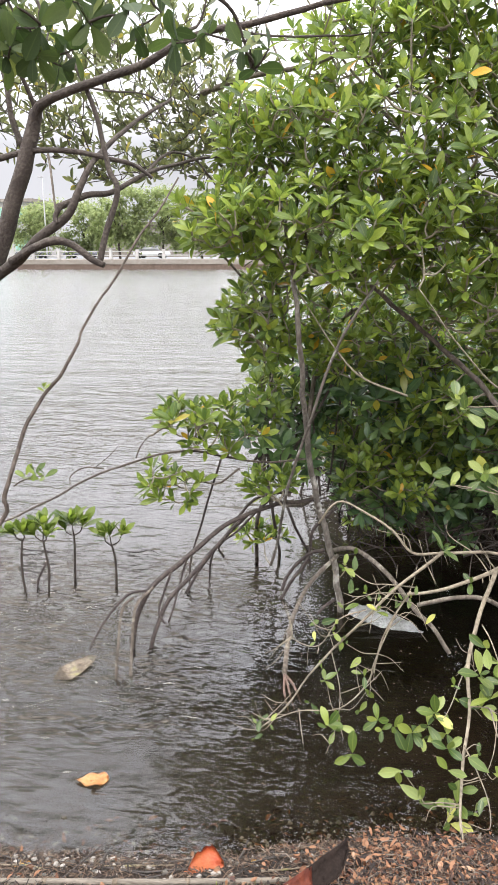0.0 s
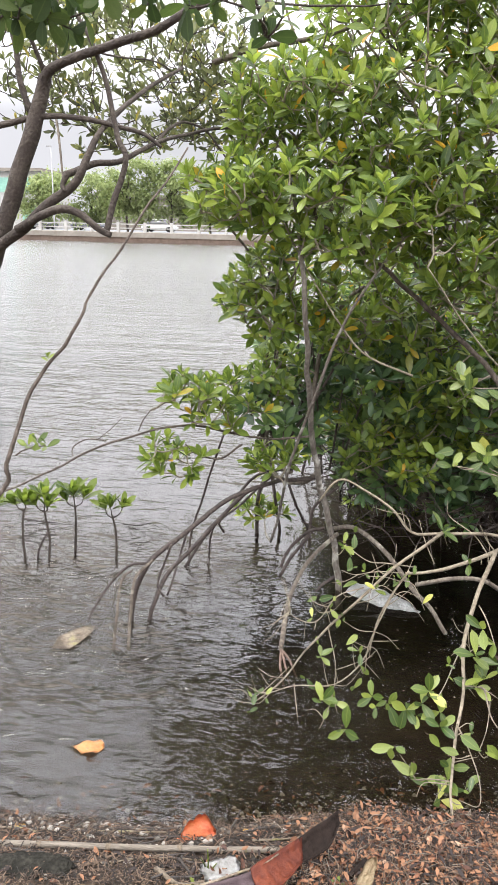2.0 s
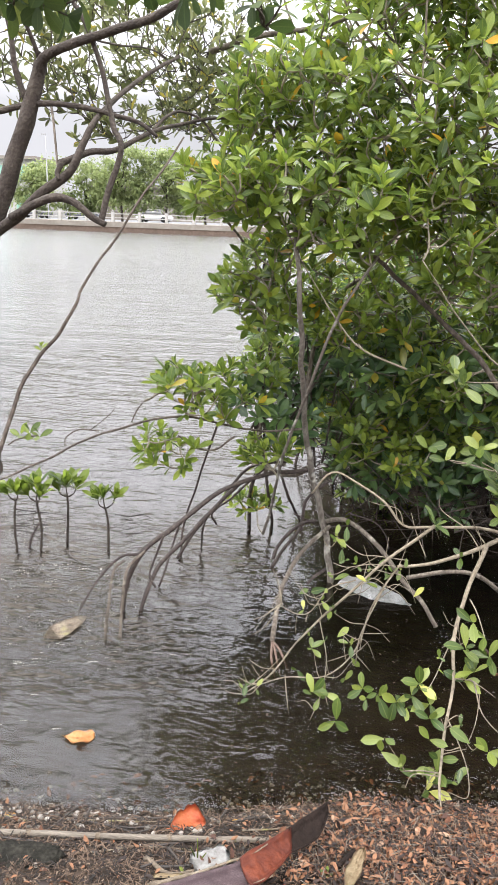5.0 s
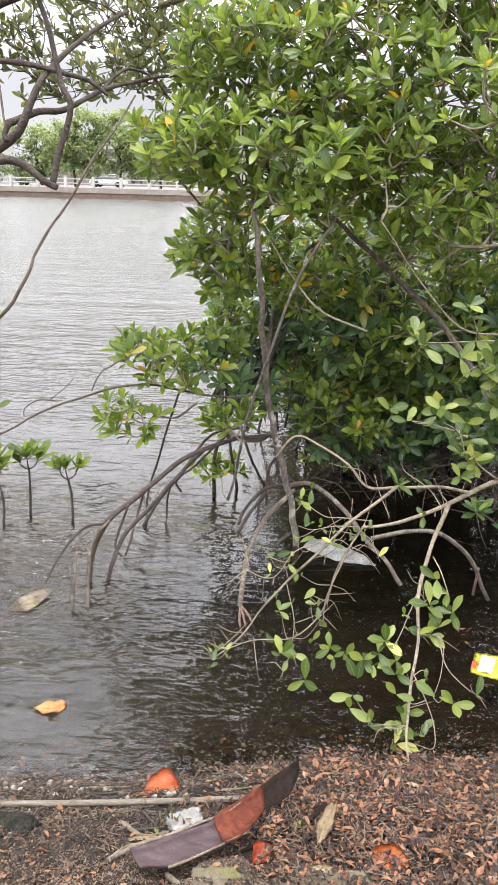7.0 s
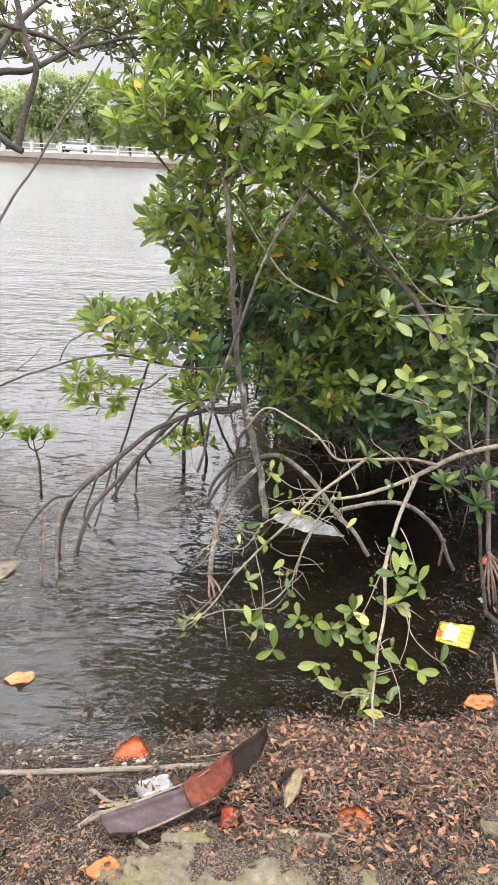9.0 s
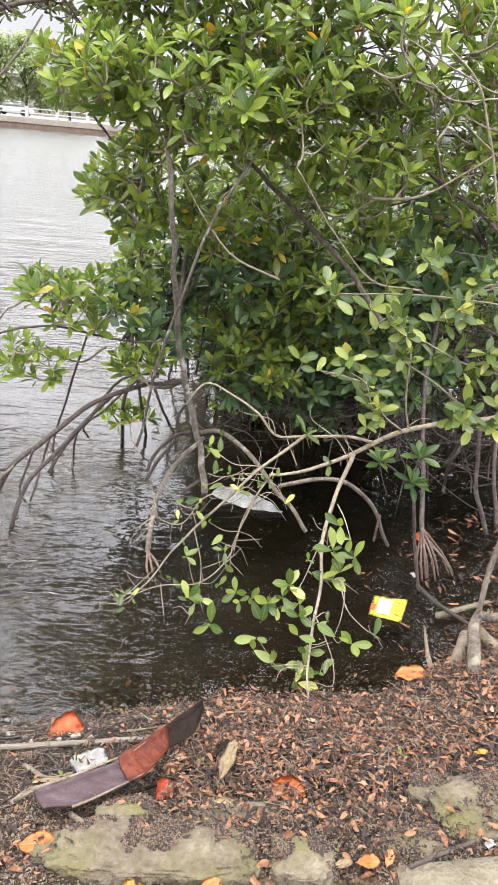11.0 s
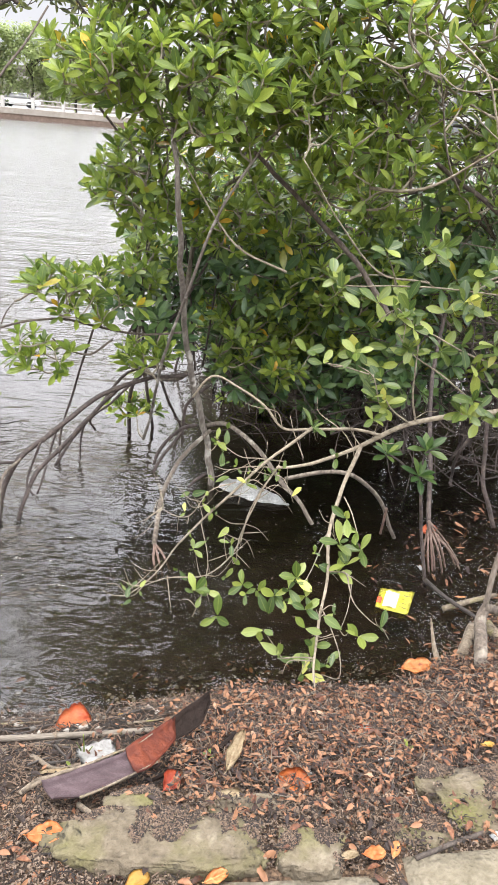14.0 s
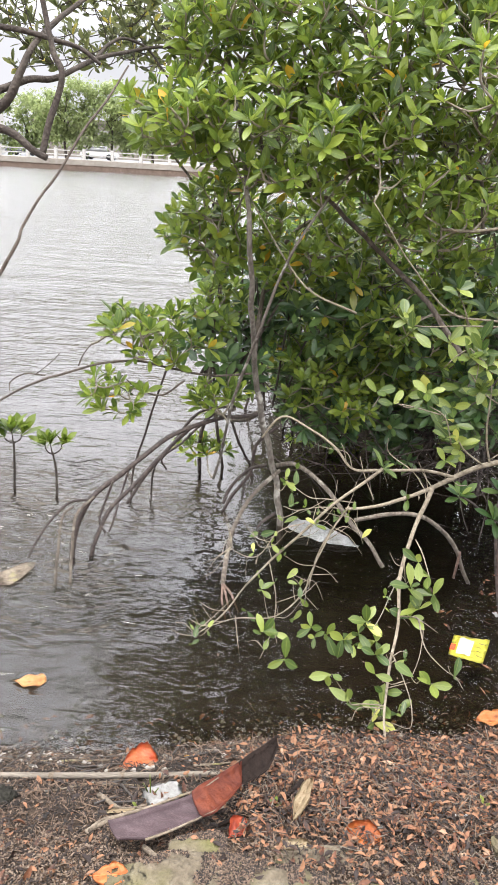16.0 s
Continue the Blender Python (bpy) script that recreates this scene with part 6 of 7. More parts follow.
bits("mud_litter", 2400, wet_mud, (0.008, 0.05), (0.0005, 0.0016), LITTER_BIT, "dark sodden stalks and bark on the wet mud")


def gravel(name, count, label):
    vs, fs = [], []
    for _ in range(count):
        x = rng.uniform(-0.9, 0.75)
        y = shore(x) + rng.gauss(0.0, 0.09)
        r = rng.uniform(0.003, 0.011)
        c = Vector((x, y, ground_z(x, y) + r * 0.25))
        b0 = len(vs)
        ring = [(math.cos(a) * r * rng.uniform(.8, 1.2), math.sin(a) * r * rng.uniform(.6, 1.1)) for a in (0, 1.05, 2.1, 3.14, 4.2, 5.2)]
        vs += [c + Vector((p, q, -r * 0.4)) for p, q in ring] + [c + Vector((p * 0.6, q * 0.6, r * rng.uniform(.25, .5))) for p, q in ring]
        fs += [(b0 + k, b0 + (k + 1) % 6, b0 + 6 + (k + 1) % 6, b0 + 6 + k) for k in range(6)] + [tuple(b0 + 6 + k for k in range(6))]
    me = bpy.data.meshes.new(name)
    me.from_pydata([tuple(v) for v in vs], [], fs)
    me.materials.append(PEBBLE)
    tagged(new(name, me), label, "gravel", kind="stuff")


gravel("gravel", 900, "small wet pebbles and shell bits along the waterline")


def sunken():
    """On the bed of the clear shallows just off the bank."""
    while True:
        x = rng.uniform(-0.95, 1.5)
        y = shore(x) + abs(rng.gauss(0, 0.13))
        if ground_z(x, y) > -0.09:
            return x, y, ground_z(x, y) + rng.uniform(0.002, 0.008)


scatter_leaves("leaf_litter", 260, sunken, (0.012, 0.035), CURLED, LITTER_LEAF, "sodden leaves lying under the clear shallows")
bits("mud_litter", 1300, sunken, (0.008, 0.04), (0.0005, 0.0015), LITTER_BIT, "sodden stalks on the bed of the shallows")


def mud_shelf():
    x, y = rng.uniform(-0.95, 0.12), rng.uniform(1.27, 1.52)
    return x, y, ground_z(x, y) + rng.uniform(0.001, 0.008)


bits("mud_litter", 2600, mud_shelf, (0.006, 0.045), (0.0005, 0.0016), LITTER_BIT, "dark stalks and bark over the muddy shelf")
bits("mud_litter", 900, mud_shelf, (0.003, 0.009), (0.0007, 0.0024), LITTER_CRUMB, "shell bits and crumbs over the muddy shelf")
scatter_leaves("leaf_litter", 220, mud_shelf, (0.01, 0.03), CURLED, LITTER_LEAF, "sodden dead leaves over the muddy shelf")
bits("mud_litter", 420, wet_mud, (0.004, 0.012), (0.0008, 0.003), LITTER_CRUMB, "shell bits and bark chips on the wet mud")


def open_shallows():
    x, y = rng.uniform(-0.2, 1.0), rng.uniform(1.85, 3.2)
    return x, max(y, shore(x) + 0.04), 0.0015


bits("flotsam", 420, open_shallows, (0.002, 0.01), (0.0006, 0.0022), LITTER_CRUMB, "pale specks of bark and foam floating on the dark water")
bits("flotsam", 420, mudflat, (0.008, 0.04), (0.0008, 0.002), LITTER_BIT, "bits of bark and straw floating in the shallows")
scatter_leaves("leaf_litter", 260, mudflat, (0.02, 0.05), NARROW, LITTER_LEAF, "dead leaves floating in the muddy shallows")


def dead_leaf(at, length, turn, mat, label, width=0.62, tilt=(0, 0), curl=0.25, holes=False, name="fallen_leaf", widest=0.55):
    """A large fallen leaf: a cupped blade with a wavy rim, a midrib and a stalk."""
    t = thing(name, at, label, "leaf", "large fallen leaves")
    m = Matrix.Translation(at) @ Euler((radians(tilt[0]), radians(tilt[1]), radians(turn))).to_matrix().to_4x4()
    bm = bmesh.new()
    rows, cols = 12, 8
    grid = []
    for i in range(rows + 1):
        u = i / rows
        w = 0.5 * width * length * max(0.02, math.sin(math.pi * u ** (math.log(0.5) / math.log(widest)))) ** 0.6
        ring = []
        for j in range(cols + 1):
            s = -1 + 2 * j / cols
            rag = 1 + 0.3 * noise.noise(Vector((u * 6, s * 2, at[0] * 9))) + 0.07 * noise.noise(Vector((u * 13, s * 2, at[1] * 9)))
            z = curl * length * (0.35 * s * s * w / length * 2 + 0.25 * (u - 0.5) ** 2) + 0.14 * length * noise.noise(Vector((u * 3.5, s * 2.2, at[1] * 7)))
            ring.append(bm.verts.new(m @ Vector(((u - 0.5) * length, s * w * rag, z + 0.004))))
        grid.append(ring)
    for i in range(rows):
        for j in range(cols):
            if holes and (i, j) in ((6, 5), (8, 3), (7, 5)):
                continue
            bm.faces.new((grid[i][j], grid[i + 1][j], grid[i + 1][j + 1], grid[i][j + 1]))
    geom = bmesh.ops.solidify(bm, geom=bm.faces[:], thickness=0.0008)
    part("blade", bm, mat, t)
    bm = bmesh.new()
    tube(bm, [m @ Vector((-0.58 * length, 0.02 * length, 0.006)), m @ Vector((-0.5 * length, 0, 0.006)), m @ Vector((0, 0, 0.007)), m @ Vector((0.45 * length, 0, 0.008))], 0.0007, 0.0003, 5, 0)
    part("midrib", bm, mat, t)


dead_leaf((-0.142, 1.615, 0.05), 0.092, 25, RED, "red fallen leaf propped up at the water's edge", 0.95, (50, 0), 0.3)
dead_leaf((-0.09, 1.16, 0.21), 0.072, 10, ORANGE, "orange fallen leaf with two holes on the earth", 0.72, (8, 0), 0.15, True)
dead_leaf((0.40, 1.36, 0.17), 0.085, -12, ORANGE, "crumpled orange-red leaf on the litter", 0.62, (20, -10), 0.7)
dead_leaf((0.13, 1.35, 0.16), 0.06, 65, RED, "crumpled red leaf under the palm sheath", 0.7, (25, 0), 0.6)
dead_leaf((0.799, 1.918, 0.05), 0.1, 18, AMBER, "large wavy orange leaf lying on wet mud", 0.56, (14, 5), 0.8)
dead_leaf((0.10, 1.06, 0.23), 0.052, 40, YELLOW, "yellow-brown fallen leaf on the earth", 0.7, (0, 0), 0.5)
dead_leaf((0.59, 1.58, 0.12), 0.05, 10, RED, "small dark red leaf on the litter", 0.5, (10, 0), 0.3)
dead_leaf((0.25, 1.29, 0.19), 0.08, 15, TAN, "curled dry tan leaf on the litter", 0.35, (0, 0), 0.8)
dead_leaf((0.24, 1.08, 0.23), 0.05, 30, ORANGE, "small curled orange leaf beside the rock", 0.5, (20, 0), 0.8)
dead_leaf((0.268, 1.425, 0.185), 0.105, 70, TAN, "upright dry tan blade leaning on the litter", 0.3, (12, -18), 0.35)
dead_leaf((0.87, 1.50, 0.18), 0.035, 10, YELLOW, "small yellow leaf on the bank", 0.5)
dead_leaf((0.57, 1.80, 0.03), 0.05, 4, YELLOW, "slim yellow-brown leaf at the waterline", 0.2)
dead_leaf((0.60, 1.74, 0.05), 0.03, 10, ORANGE, "small orange leaf at the waterline", 0.6)
dead_leaf((-0.03, 1.66, 0.03), 0.03, 80, YELLOW, "small yellow leaf on wet mud", 0.6)
dead_leaf((0.25, 1.69, 0.03), 0.035, 5, YELLOW, "small yellow leaf on wet mud", 0.5)
dead_leaf((0.09, 1.67, 0.04), 0.03, 5, TAN, "small dry leaf on wet mud", 0.4)
dead_leaf((0.54, 1.15, 0.23), 0.045, 10, ORANGE, "curled orange leaf by the kerb", 0.6, (20, 0), 0.6)
dead_leaf((0.58, 1.16, 0.23), 0.04, 70, ORANGE, "curled orange leaf by the kerb", 0.5, (20, 0), 0.6)
dead_leaf((0.49, 1.14, 0.23), 0.04, 20, TAN, "curled dry leaf by the kerb", 0.5, (0, 0), 0.6)
dead_leaf((-0.55, 1.93, 0.001), 0.09, 12, PALE_ORANGE, "pale orange leaf floating on the shallow water", 0.72, (0, 0), 0.1)
dead_leaf((-0.30, 1.64, 0.01), 0.045, -5, RED, "small red leaf at the water's edge", 0.3)
dead_leaf((-0.60, 1.57, 0.03), 0.04, 30, YELLOW, "small yellow leaf at the water's edge", 0.5)
dead_leaf((1.00, 2.72, 0.08), 0.08, 20, RED, "dull red leaf caught behind the stilt roots", 0.5, (50, 0), 0.3)
dead_leaf((1.08, 1.90, 0.13), 0.04, 20, RED, "dull red leaf on the bank", 0.6)
dead_leaf((0.91, 1.86, 0.08), 0.04, 20, ORANGE, "small brown-orange leaf on the bank", 0.5)
dead_leaf((1.05, 2.35, 0.02), 0.035, 5, ORANGE, "small orange leaf on the mud", 0.4)

# palm sheath: a long trough with a red-brown middle and a rotten tip
sheath = thing("palm_sheath", (0.06, 1.40, 0.15), "purple-brown fallen palm sheath, split and rotting at the tip", "palm sheath")


def trough(name, upper, lower, sag, mat, label, sub=6):
    """A sheath between its two long edges, sunk between them, with a worn, slightly wavy rim."""
    a, b = smooth(upper, sub), smooth(lower, sub)
    bm = bmesh.new()
    rings = []
    for i, (p, q) in enumerate(zip(a, b)):
        ring = []
        for j in range(13):
            u = j / 12
            c = p.lerp(q, u)
            wave = 0.0022 * noise.noise(c * 40) + 0.004 * noise.noise(c * 11)
            ring.append(bm.verts.new(c + Vector((0, 0, wave - sag * (1 - (2 * u - 1) ** 4)))))
        rings.append(ring)
    for r, t in zip(rings, rings[1:]):
        for j in range(12):
            bm.faces.new((r[j], t[j], t[j + 1], r[j + 1]))
    bmesh.ops.recalc_face_normals(bm, faces=bm.faces[:])
    bmesh.ops.solidify(bm, geom=bm.faces[:], thickness=0.0035)
    part(name, bm, mat, sheath, label)


trough("blade", [(-0.13, 1.278, 0.222), (-0.105, 1.292, 0.218), (-0.042, 1.335, 0.212), (0.040, 1.392, 0.206)], [(-0.095, 1.244, 0.212), (-0.038, 1.258, 0.208), (0.01, 1.294, 0.202), (0.066, 1.340, 0.196)], 0.016, BLADE, "flat purple-brown blade")
trough("middle", [(0.026, 1.384, 0.212), (0.045, 1.408, 0.214), (0.075, 1.443, 0.208), (0.122, 1.505, 0.198)], [(0.062, 1.326, 0.204), (0.086, 1.352, 0.196), (0.106, 1.391, 0.190), (0.132, 1.452, 0.180)], 0.012, BLADE_RED, "red-brown cupped middle")
trough("tip", [(0.116, 1.497, 0.200), (0.150, 1.548, 0.192), (0.178, 1.582, 0.19), (0.198, 1.606, 0.19)], [(0.130, 1.452, 0.176), (0.160, 1.490, 0.166), (0.190, 1.530, 0.164), (0.206, 1.590, 0.176)], 0.012, BLADE_DARK, "rotten black tip")
limb("rim", [(-0.045, 1.254, 0.209), (0.01, 1.294, 0.204), (0.066, 1.340, 0.198), (0.098, 1.374, 0.19)], 0.003, 0.002, WOOD, sheath, "pale split rim", seg=6)
limb("rim", [(-0.165, 1.262, 0.2), (-0.14, 1.272, 0.214), (-0.105, 1.296, 0.219), (-0.042, 1.337, 0.213), (0.040, 1.394, 0.207), (0.08, 1.44, 0.206)], 0.005, 0.0018, WOOD, sheath, "pale split rim", seg=7)
strip = thing("palm_strip", (0.18, 1.44, 0.14), "narrow dark strip of palm sheath on the litter", "palm sheath")
bm = bmesh.new()
tube(bm, smooth([(0.09, 1.36, 0.15), (0.16, 1.41, 0.15), (0.22, 1.46, 0.14), (0.27, 1.52, 0.14)], 4), 0.004, 0.009, 6, 0.3)
part("blade", bm, BLADE_DARK, strip)


def stick(pts, r0, r1, mat, label, name="stick", category="stick"):
    s = bmesh.new()
    tube(s, smooth(pts, 5), r0, r1, 7, 0.2, 0.004)
    return tagged(part(name, s, mat, None), label, category)


cane = thing("cane", (-0.34, 1.52, 0.07), "long straight weathered cane lying along the waterline", "cane")
CANE_LINE = smooth([(-1.18, 1.41, 0.07), (-0.75, 1.46, 0.07), (-0.34, 1.52, 0.07), (0.03, 1.57, 0.08), (0.13, 1.60, 0.07)], 12)
bm = bmesh.new()
tube(bm, CANE_LINE, 0.0088, 0.0066, 9, 0.08, 0.002)
part("culm", bm, CANE, cane)
for k in range(4, len(CANE_LINE) - 2, 5):
    bm = bmesh.new()
    p, d = CANE_LINE[k], (CANE_LINE[k + 1] - CANE_LINE[k]).normalized()
    r = 0.0098 - 0.0022 * k / len(CANE_LINE)
    tube(bm, [p - d * 0.006, p - d * 0.002, p + d * 0.002, p + d * 0.006], r * 0.92, r, 9, 0.1)
    part("node", bm, WOOD, cane, "darker knot ring")
stick([(0.17, 1.57, 0.10), (0.24, 1.57, 0.10), (0.30, 1.60, 0.10), (0.37, 1.63, 0.09)], 0.006, 0.004, CANE, "grey root strand lying on the bank")
stick([(-0.41, 1.61, 0.03), (-0.41, 1.67, 0.01), (-0.36, 1.65, 0.01), (-0.30, 1.61, 0.04)], 0.004, 0.002, DARK_STICK, "wet black twig at the waterline")
stick([(-0.48, 1.51, 0.06), (-0.46, 1.60, 0.03), (-0.43, 1.70, 0.01)], 0.003, 0.0015, DARK_STICK, "wet black twig at the waterline")
stick([(-0.12, 1.56, 0.06), (-0.07, 1.67, 0.03), (-0.06, 1.76, 0.01)], 0.005, 0.002, DARK_STICK, "wet black twig at the waterline")
stick([(-0.20, 1.45, 0.10), (-0.13, 1.40, 0.12), (-0.05, 1.44, 0.12)], 0.006, 0.003, WOOD, "brown twig on the wet bank")
stick([(-0.18, 1.30, 0.15), (-0.15, 1.36, 0.13), (-0.08, 1.38, 0.13)], 0.007, 0.003, WOOD, "brown twig on the wet bank")
stick([(-0.05, 1.26, 0.18), (-0.00, 1.20, 0.22), (0.03, 1.17, 0.23)], 0.006, 0.004, WOOD, "short pale stick on the ledge")
stick([(0.62, 1.15, 0.22), (0.70, 1.19, 0.22), (0.82, 1.25, 0.21), (0.90, 1.30, 0.21)], 0.0055, 0.004, DARK_BARK, "brown branch lying across the stones")
stick([(0.64, 1.18, 0.20), (0.74, 1.19, 0.20)], 0.004, 0.003, WOOD, "short brown stick beside the kerb")
stick([(0.49, 1.30, 0.16), (0.53, 1.27, 0.17), (0.55, 1.25, 0.16)], 0.007, 0.003, TAN, "split pale bark strip on the ledge")
stick([(0.94, 1.82, 0.10), (0.97, 1.71, 0.14), (0.99, 1.59, 0.18)], 0.003, 0.002, CANE, "thin pale straw on the litter")
stick([(0.80, 1.87, 0.06), (0.88, 1.81, 0.09), (0.95, 1.70, 0.14)], 0.002, 0.0015, CANE, "thin pale straw on the litter")
stick([(0.94, 2.43, 0.03), (0.99, 2.31, 0.04), (1.06, 2.19, 0.05)], 0.009, 0.006, DARK_STICK, "wet dark branch lying in the mud")
stick([(0.97, 2.28, 0.02), (1.08, 2.32, 0.03), (1.18, 2.37, 0.03)], 0.011, 0.008, WOOD, "pale curved palm stalk in the mud")
stick([(1.055, 2.094, 0.1), (1.079, 2.022, 0.1), (1.104, 1.949, 0.09)], 0.02, 0.017, WOOD, "grey driftwood branch leaning on the stump")
stick([(0.958, 1.990, 0.05), (0.994, 2.062, 0.055), (1.030, 2.134, 0.06)], 0.021, 0.018, WOOD, "short mossy log in the mud", "log", "log")
stick([(0.876, 2.100, 0.104), (0.883, 2.037, 0.05), (0.890, 1.974, 0.02)], 0.003, 0.011, WOOD, "upright splintered stick at the waterline")
stick([(0.47, 1.16, 0.20), (0.48, 1.19, 0.20), (0.49, 1.20, 0.20)], 0.012, 0.018, WOOD, "sawn grey root stub between the stones", "root_stub", "root stub")
stick([(-1.57, 3.58, 0.00), (-1.47, 3.57, 0.00), (-1.37, 3.57, 0.00)], 0.006, 0.003, DARK_STICK, "dark strip of bark floating on the lagoon")
stick([(-1.03, 3.64, 0.00), (-0.94, 3.63, 0.00), (-0.89, 3.67, 0.00), (-0.81, 3.62, 0.00)], 0.004, 0.002, DARK_STICK, "dark strip of bark floating on the lagoon")
for a, b, c in ([(-0.16, 1.50, 0.09), (-0.11, 1.45, 0.10), (-0.04, 1.46, 0.11)], [(-0.20, 1.41, 0.11), (-0.17, 1.43, 0.11), (-0.15, 1.45, 0.10)], [(0.20, 1.51, 0.12), (0.32, 1.44, 0.15), (0.37, 1.39, 0.17)], [(0.35, 1.51, 0.13), (0.36, 1.56, 0.12), (0.40, 1.62, 0.10)], [(0.80, 1.29, 0.20), (0.84, 1.30, 0.20), (0.91, 1.33, 0.20)]):
    stick([a, b, c], 0.003, 0.0018, DARK_STICK, "thin dark twig on the bank")

for k in range(34):
    x = rng.uniform(-0.85, 0.2)
    y = rng.uniform(1.4, shore(x) - 0.01)
    a = rng.uniform(-0.5, 0.5)
    q = [(x + d * math.cos(a), y + d * math.sin(a), ground_z(x + d * math.cos(a), y + d * math.sin(a)) + 0.006) for d in (-0.09, -0.03, 0.03, 0.09)]
    stick(q, 0.003, 0.0015, rng.choice((DARK_STICK, DARK_STICK, WOOD)), "thin wet twig on the dark mud")

# white sheet of foam plastic floating under the boughs
sheet = thing("plastic_sheet", (0.32, 3.04, 0.01), "crumpled dirty white plastic floating in dark water", "plastic")
bm = bmesh.new()
rows = []
for i in range(15):
    u = i / 14
    c = Vector((0.18, 3.10, 0.03)).lerp(Vector((0.47, 2.97, 0.01)), u)
    w = 0.062 * max(0.12, math.sin(math.pi * min(1, u * 0.8 + 0.22)) ** 0.7)
    rows.append([bm.verts.new(c + Vector((0.04 * s * w * 10, s * w * 1.1, 0.018 * (1 - s * s) * math.sin(math.pi * u) + 0.016 * noise.noise(Vector((u * 7, s * 3, 3)))))) for s in (-1, -.5, 0, .5, 1)])
for a, b in zip(rows, rows[1:]):
    for j in range(4):
        bm.faces.new((a[j], a[j + 1], b[j + 1], b[j]))
bmesh.ops.solidify(bm, geom=bm.faces[:], thickness=0.006)
part("sheet", bm, PLASTIC, sheet)
# pale board adrift
board = thing("drifting_board", (-0.85, 2.51, 0.00), "pale scuffed board drifting half sunk in the shallows", "board")
bm = bmesh.new()
up = [bm.verts.new(Vector(p)) for p in [(-0.885, 2.413, 0.008), (-0.819, 2.424, 0.008), (-0.795, 2.48, 0.009), (-0.778, 2.545, 0.012), (-0.782, 2.59, 0.014), (-0.82, 2.585, 0.014), (-0.865, 2.535, 0.012), (-0.892, 2.49, 0.01)]]
bm.faces.new(up)
bmesh.ops.solidify(bm, geom=bm.faces[:], thickness=0.02)
bmesh.ops.bevel(bm, geom=bm.edges[:], offset=0.004, segments=2, affect='EDGES')
part("plank", bm, WOOD, board)

# yellow snack packet
packet = thing("snack_packet", (0.80, 2.33, 0.01), "bright yellow foil snack packet with a pale panel", "packet")
cor = [Vector(p) for p in [(0.737, 2.272, 0.010), (0.843, 2.239, 0.010), (0.893, 2.371, 0.015), (0.773, 2.384, 0.015)]]


def on_packet(u, v, lift=0.0):
    p = cor[0].lerp(cor[1], u).lerp(cor[3].lerp(cor[2], u), v)
    return p + Vector((0, 0, 0.006 * math.sin(math.pi * u) * math.sin(math.pi * v) + 0.005 * noise.noise(Vector((u * 5, v * 5, 1))) + 0.004 * noise.noise(Vector((u * 13, v * 13, 4))) + lift))


def patch(name, u0, u1, v0, v1, mat, lift, thick=0.0, label=""):
    bm = bmesh.new()
    n = 10
    g = [[bm.verts.new(on_packet(u0 + (u1 - u0) * i / n, v0 + (v1 - v0) * j / n, lift)) for i in range(n + 1)] for j in range(n + 1)]
    for j in range(n):
        for i in range(n):
            bm.faces.new((g[j][i], g[j][i + 1], g[j + 1][i + 1], g[j + 1][i]))
    if thick:
        bmesh.ops.solidify(bm, geom=bm.faces[:], thickness=thick)
    part(name, bm, mat, packet, label)


patch("pouch", 0, 1, 0, 1, FOIL, 0, 0.002)
patch("panel", 0.2, 0.6, 0.12, 0.8, PRINT_WHITE, 0.0035, 0, "pale printed panel")
patch("mark", 0.0, 0.14, 0.22, 0.5, PRINT_RED, 0.0035, 0, "red printed corner mark")
for k in range(4):
    patch("print_bar", 0.7 + 0.03 * (k % 2), 0.93 - 0.05 * (k % 3), 0.18 + k * 0.17, 0.198 + k * 0.17, PRINT_DARK, 0.0035, 0, "dark line of print")


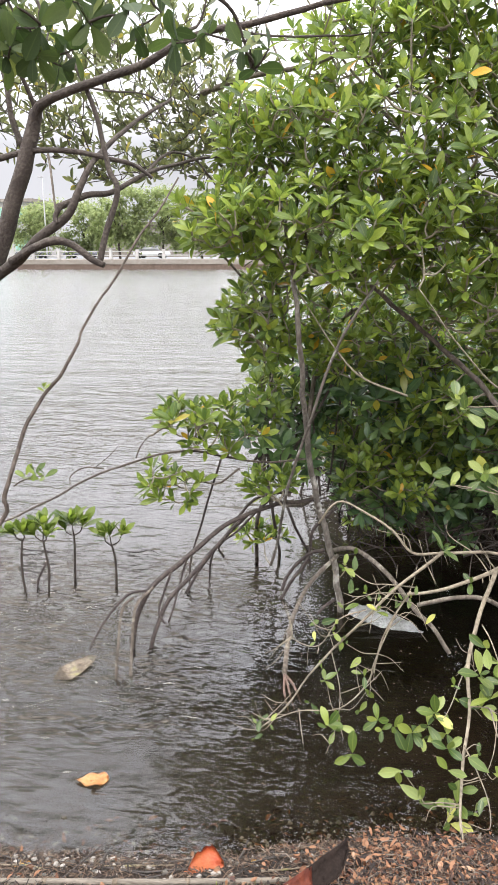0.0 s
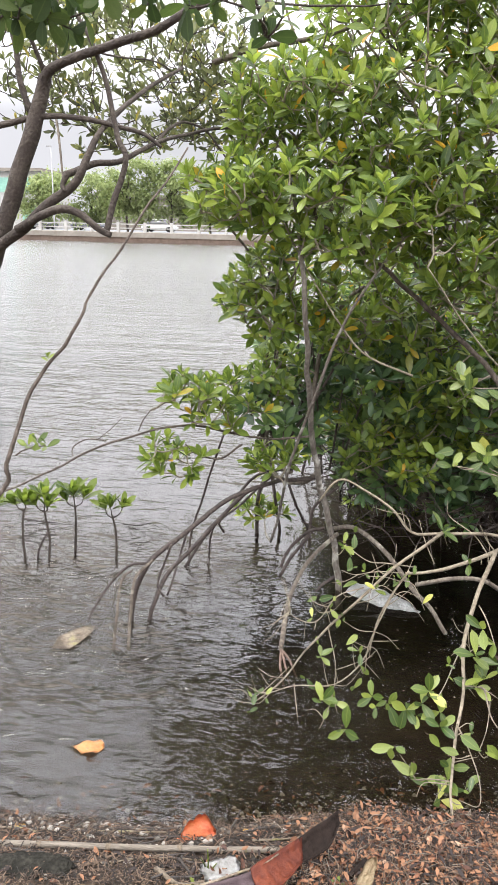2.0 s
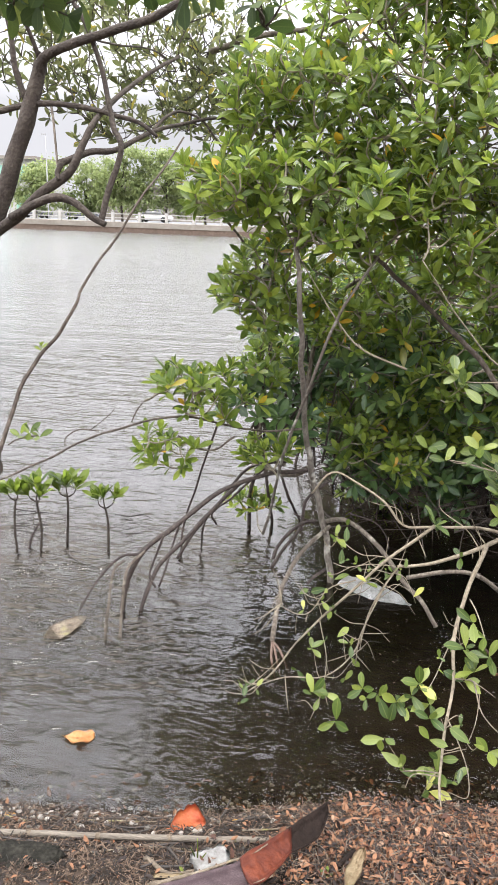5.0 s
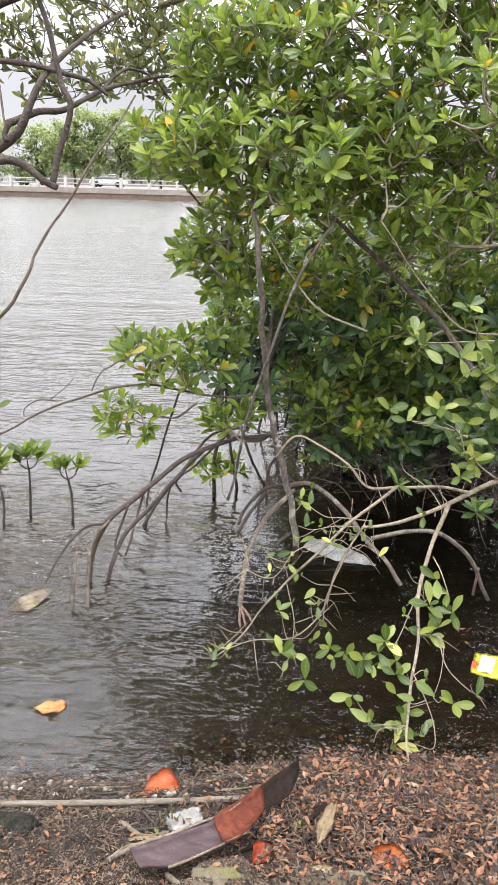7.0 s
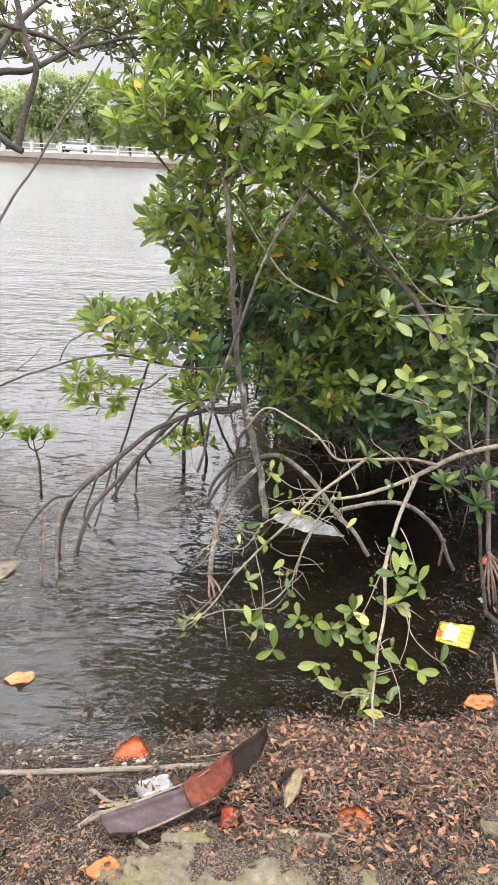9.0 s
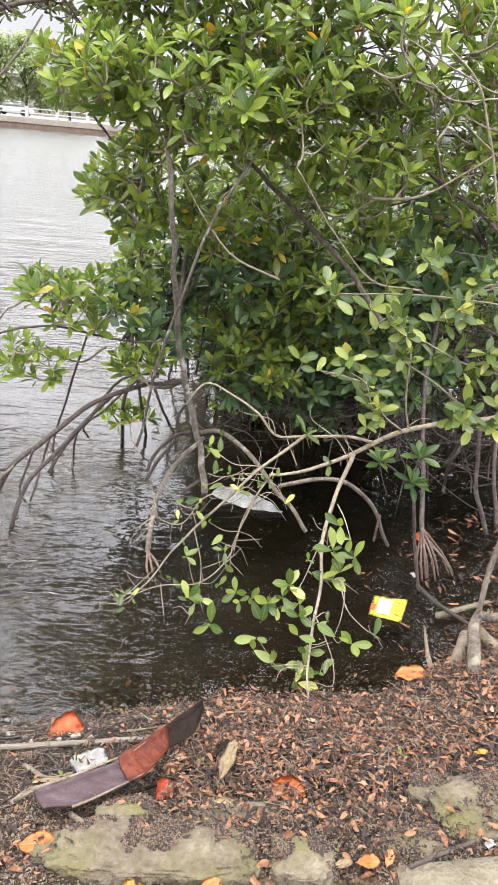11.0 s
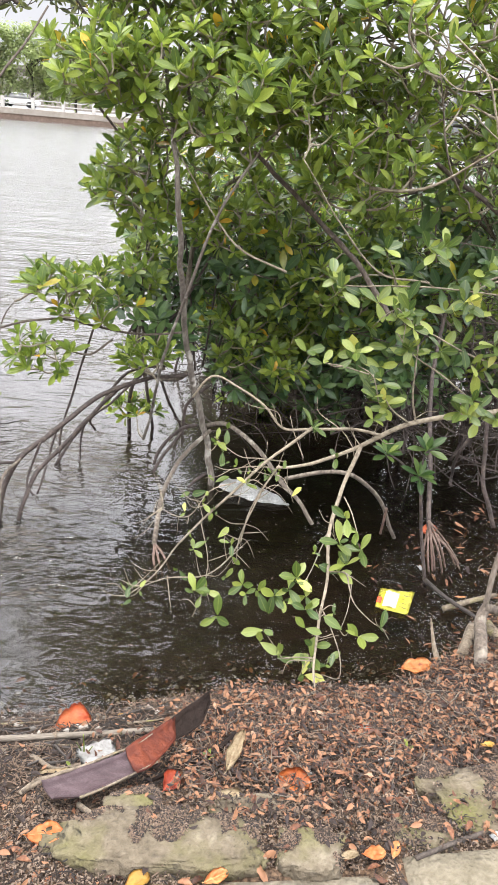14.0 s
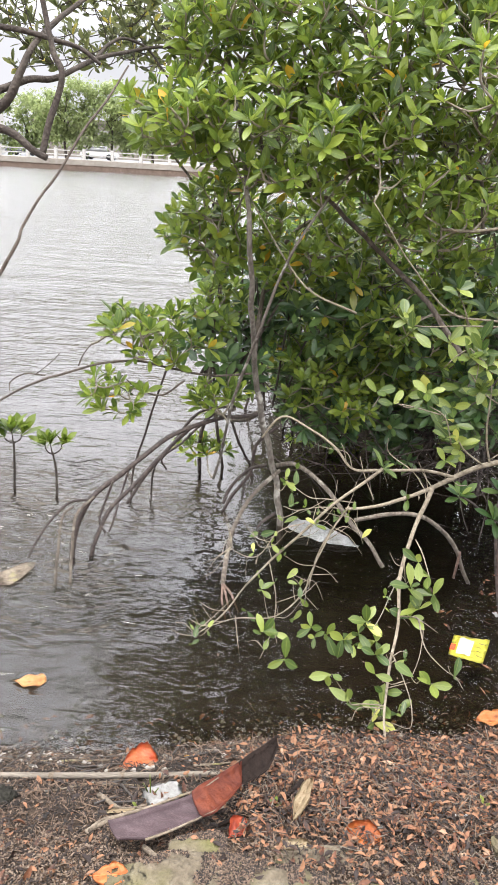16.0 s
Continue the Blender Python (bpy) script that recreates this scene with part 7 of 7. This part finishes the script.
def scrap(name, at, size, turn, mat, label, category, thick=0.003):
    bm = bmesh.new()
    n = 6
    m = Matrix.Translation(at) @ Matrix.Rotation(radians(turn), 4, 'Z')
    g = [[bm.verts.new(m @ Vector(((i / n - 0.5) * size[0] * (1 + 0.2 * noise.noise(Vector((j * .7, 0, at[0] * 50)))), (j / n - 0.5) * size[1] * (1 + 0.25 * noise.noise(Vector((i * .7, 3, at[1] * 50)))), 0.006 + 0.35 * min(size) * abs(noise.noise(Vector((i * .6, j * .6, at[0] * 31))))))) for i in range(n + 1)] for j in range(n + 1)]
    for j in range(n):
        for i in range(n):
            bm.faces.new((g[j][i], g[j][i + 1], g[j + 1][i + 1], g[j + 1][i]))
    bmesh.ops.solidify(bm, geom=bm.faces[:], thickness=thick)
    return tagged(part(name, bm, mat, None), label, category)


scrap("plastic_scrap", (-0.05, 1.45, 0.12), (0.09, 0.06), 28, DULL_PLASTIC, "crumpled greyish white plastic scrap on wet mud", "plastic")
scrap("plastic_scrap", (0.44, 1.39, 0.16), (0.03, 0.017), -50, PLASTIC, "small white shell-like scrap on the litter", "plastic", 0.006)
scrap("plastic_scrap", (0.08, 1.17, 0.22), (0.008, 0.032), 10, PLASTIC, "small white plastic stick on the rock", "plastic", 0.004)
scrap("plastic_scrap", (0.62, 1.46, 0.15), (0.045, 0.007), 10, PLASTIC, "thin white straw piece on the litter", "plastic", 0.003)
scrap("plastic_scrap", (0.80, 1.22, 0.21), (0.025, 0.016), 30, PLASTIC, "white pebble-like scrap between stones", "plastic", 0.006)
scrap("plastic_scrap", (0.95, 2.55, 0.00), (0.014, 0.03), 15, PLASTIC, "small white scrap floating by the stilt roots", "plastic", 0.003)
scrap("plastic_scrap", (1.31, 3.50, 0.00), (0.06, 0.03), 10, PLASTIC, "pale plastic scrap floating in shade", "plastic", 0.003)
scrap("plastic_scrap", (-0.13, 1.39, 0.12), (0.07, 0.012), 12, TAN, "pale dry husk on wet mud", "husk", 0.003)
grass = thing("grass_sprig", (-0.08, 1.45, 0.10), "bright green grass sprig growing from the mud", "grass")
for dx, h in ((-0.006, 0.06), (0.0, 0.085), (0.008, 0.05)):
    p = Vector((-0.08, 1.45, 0.10))
    limb("grass_blade", [tuple(p), tuple(p + Vector((dx, 0, h * 0.5))), tuple(p + Vector((dx * 2.5, -0.005, h)))], 0.003, 0.001, SEEDLING_LEAF, grass, seg=4)
for at in ((-0.10, 1.41, 0.11), (0.69, 1.52, 0.13), (0.21, 1.44, 0.14)):
    sp = thing("grass_sprig", at, "tiny green leaf sprig in the litter", "grass")
    single_leaves("leaf", rosette(rng, Vector(at) + Vector((0, 0, 0.01)), Vector((0, -0.3, 1)), 4, 0.022, 10, 60), OVAL, LIME_LEAF, sp)
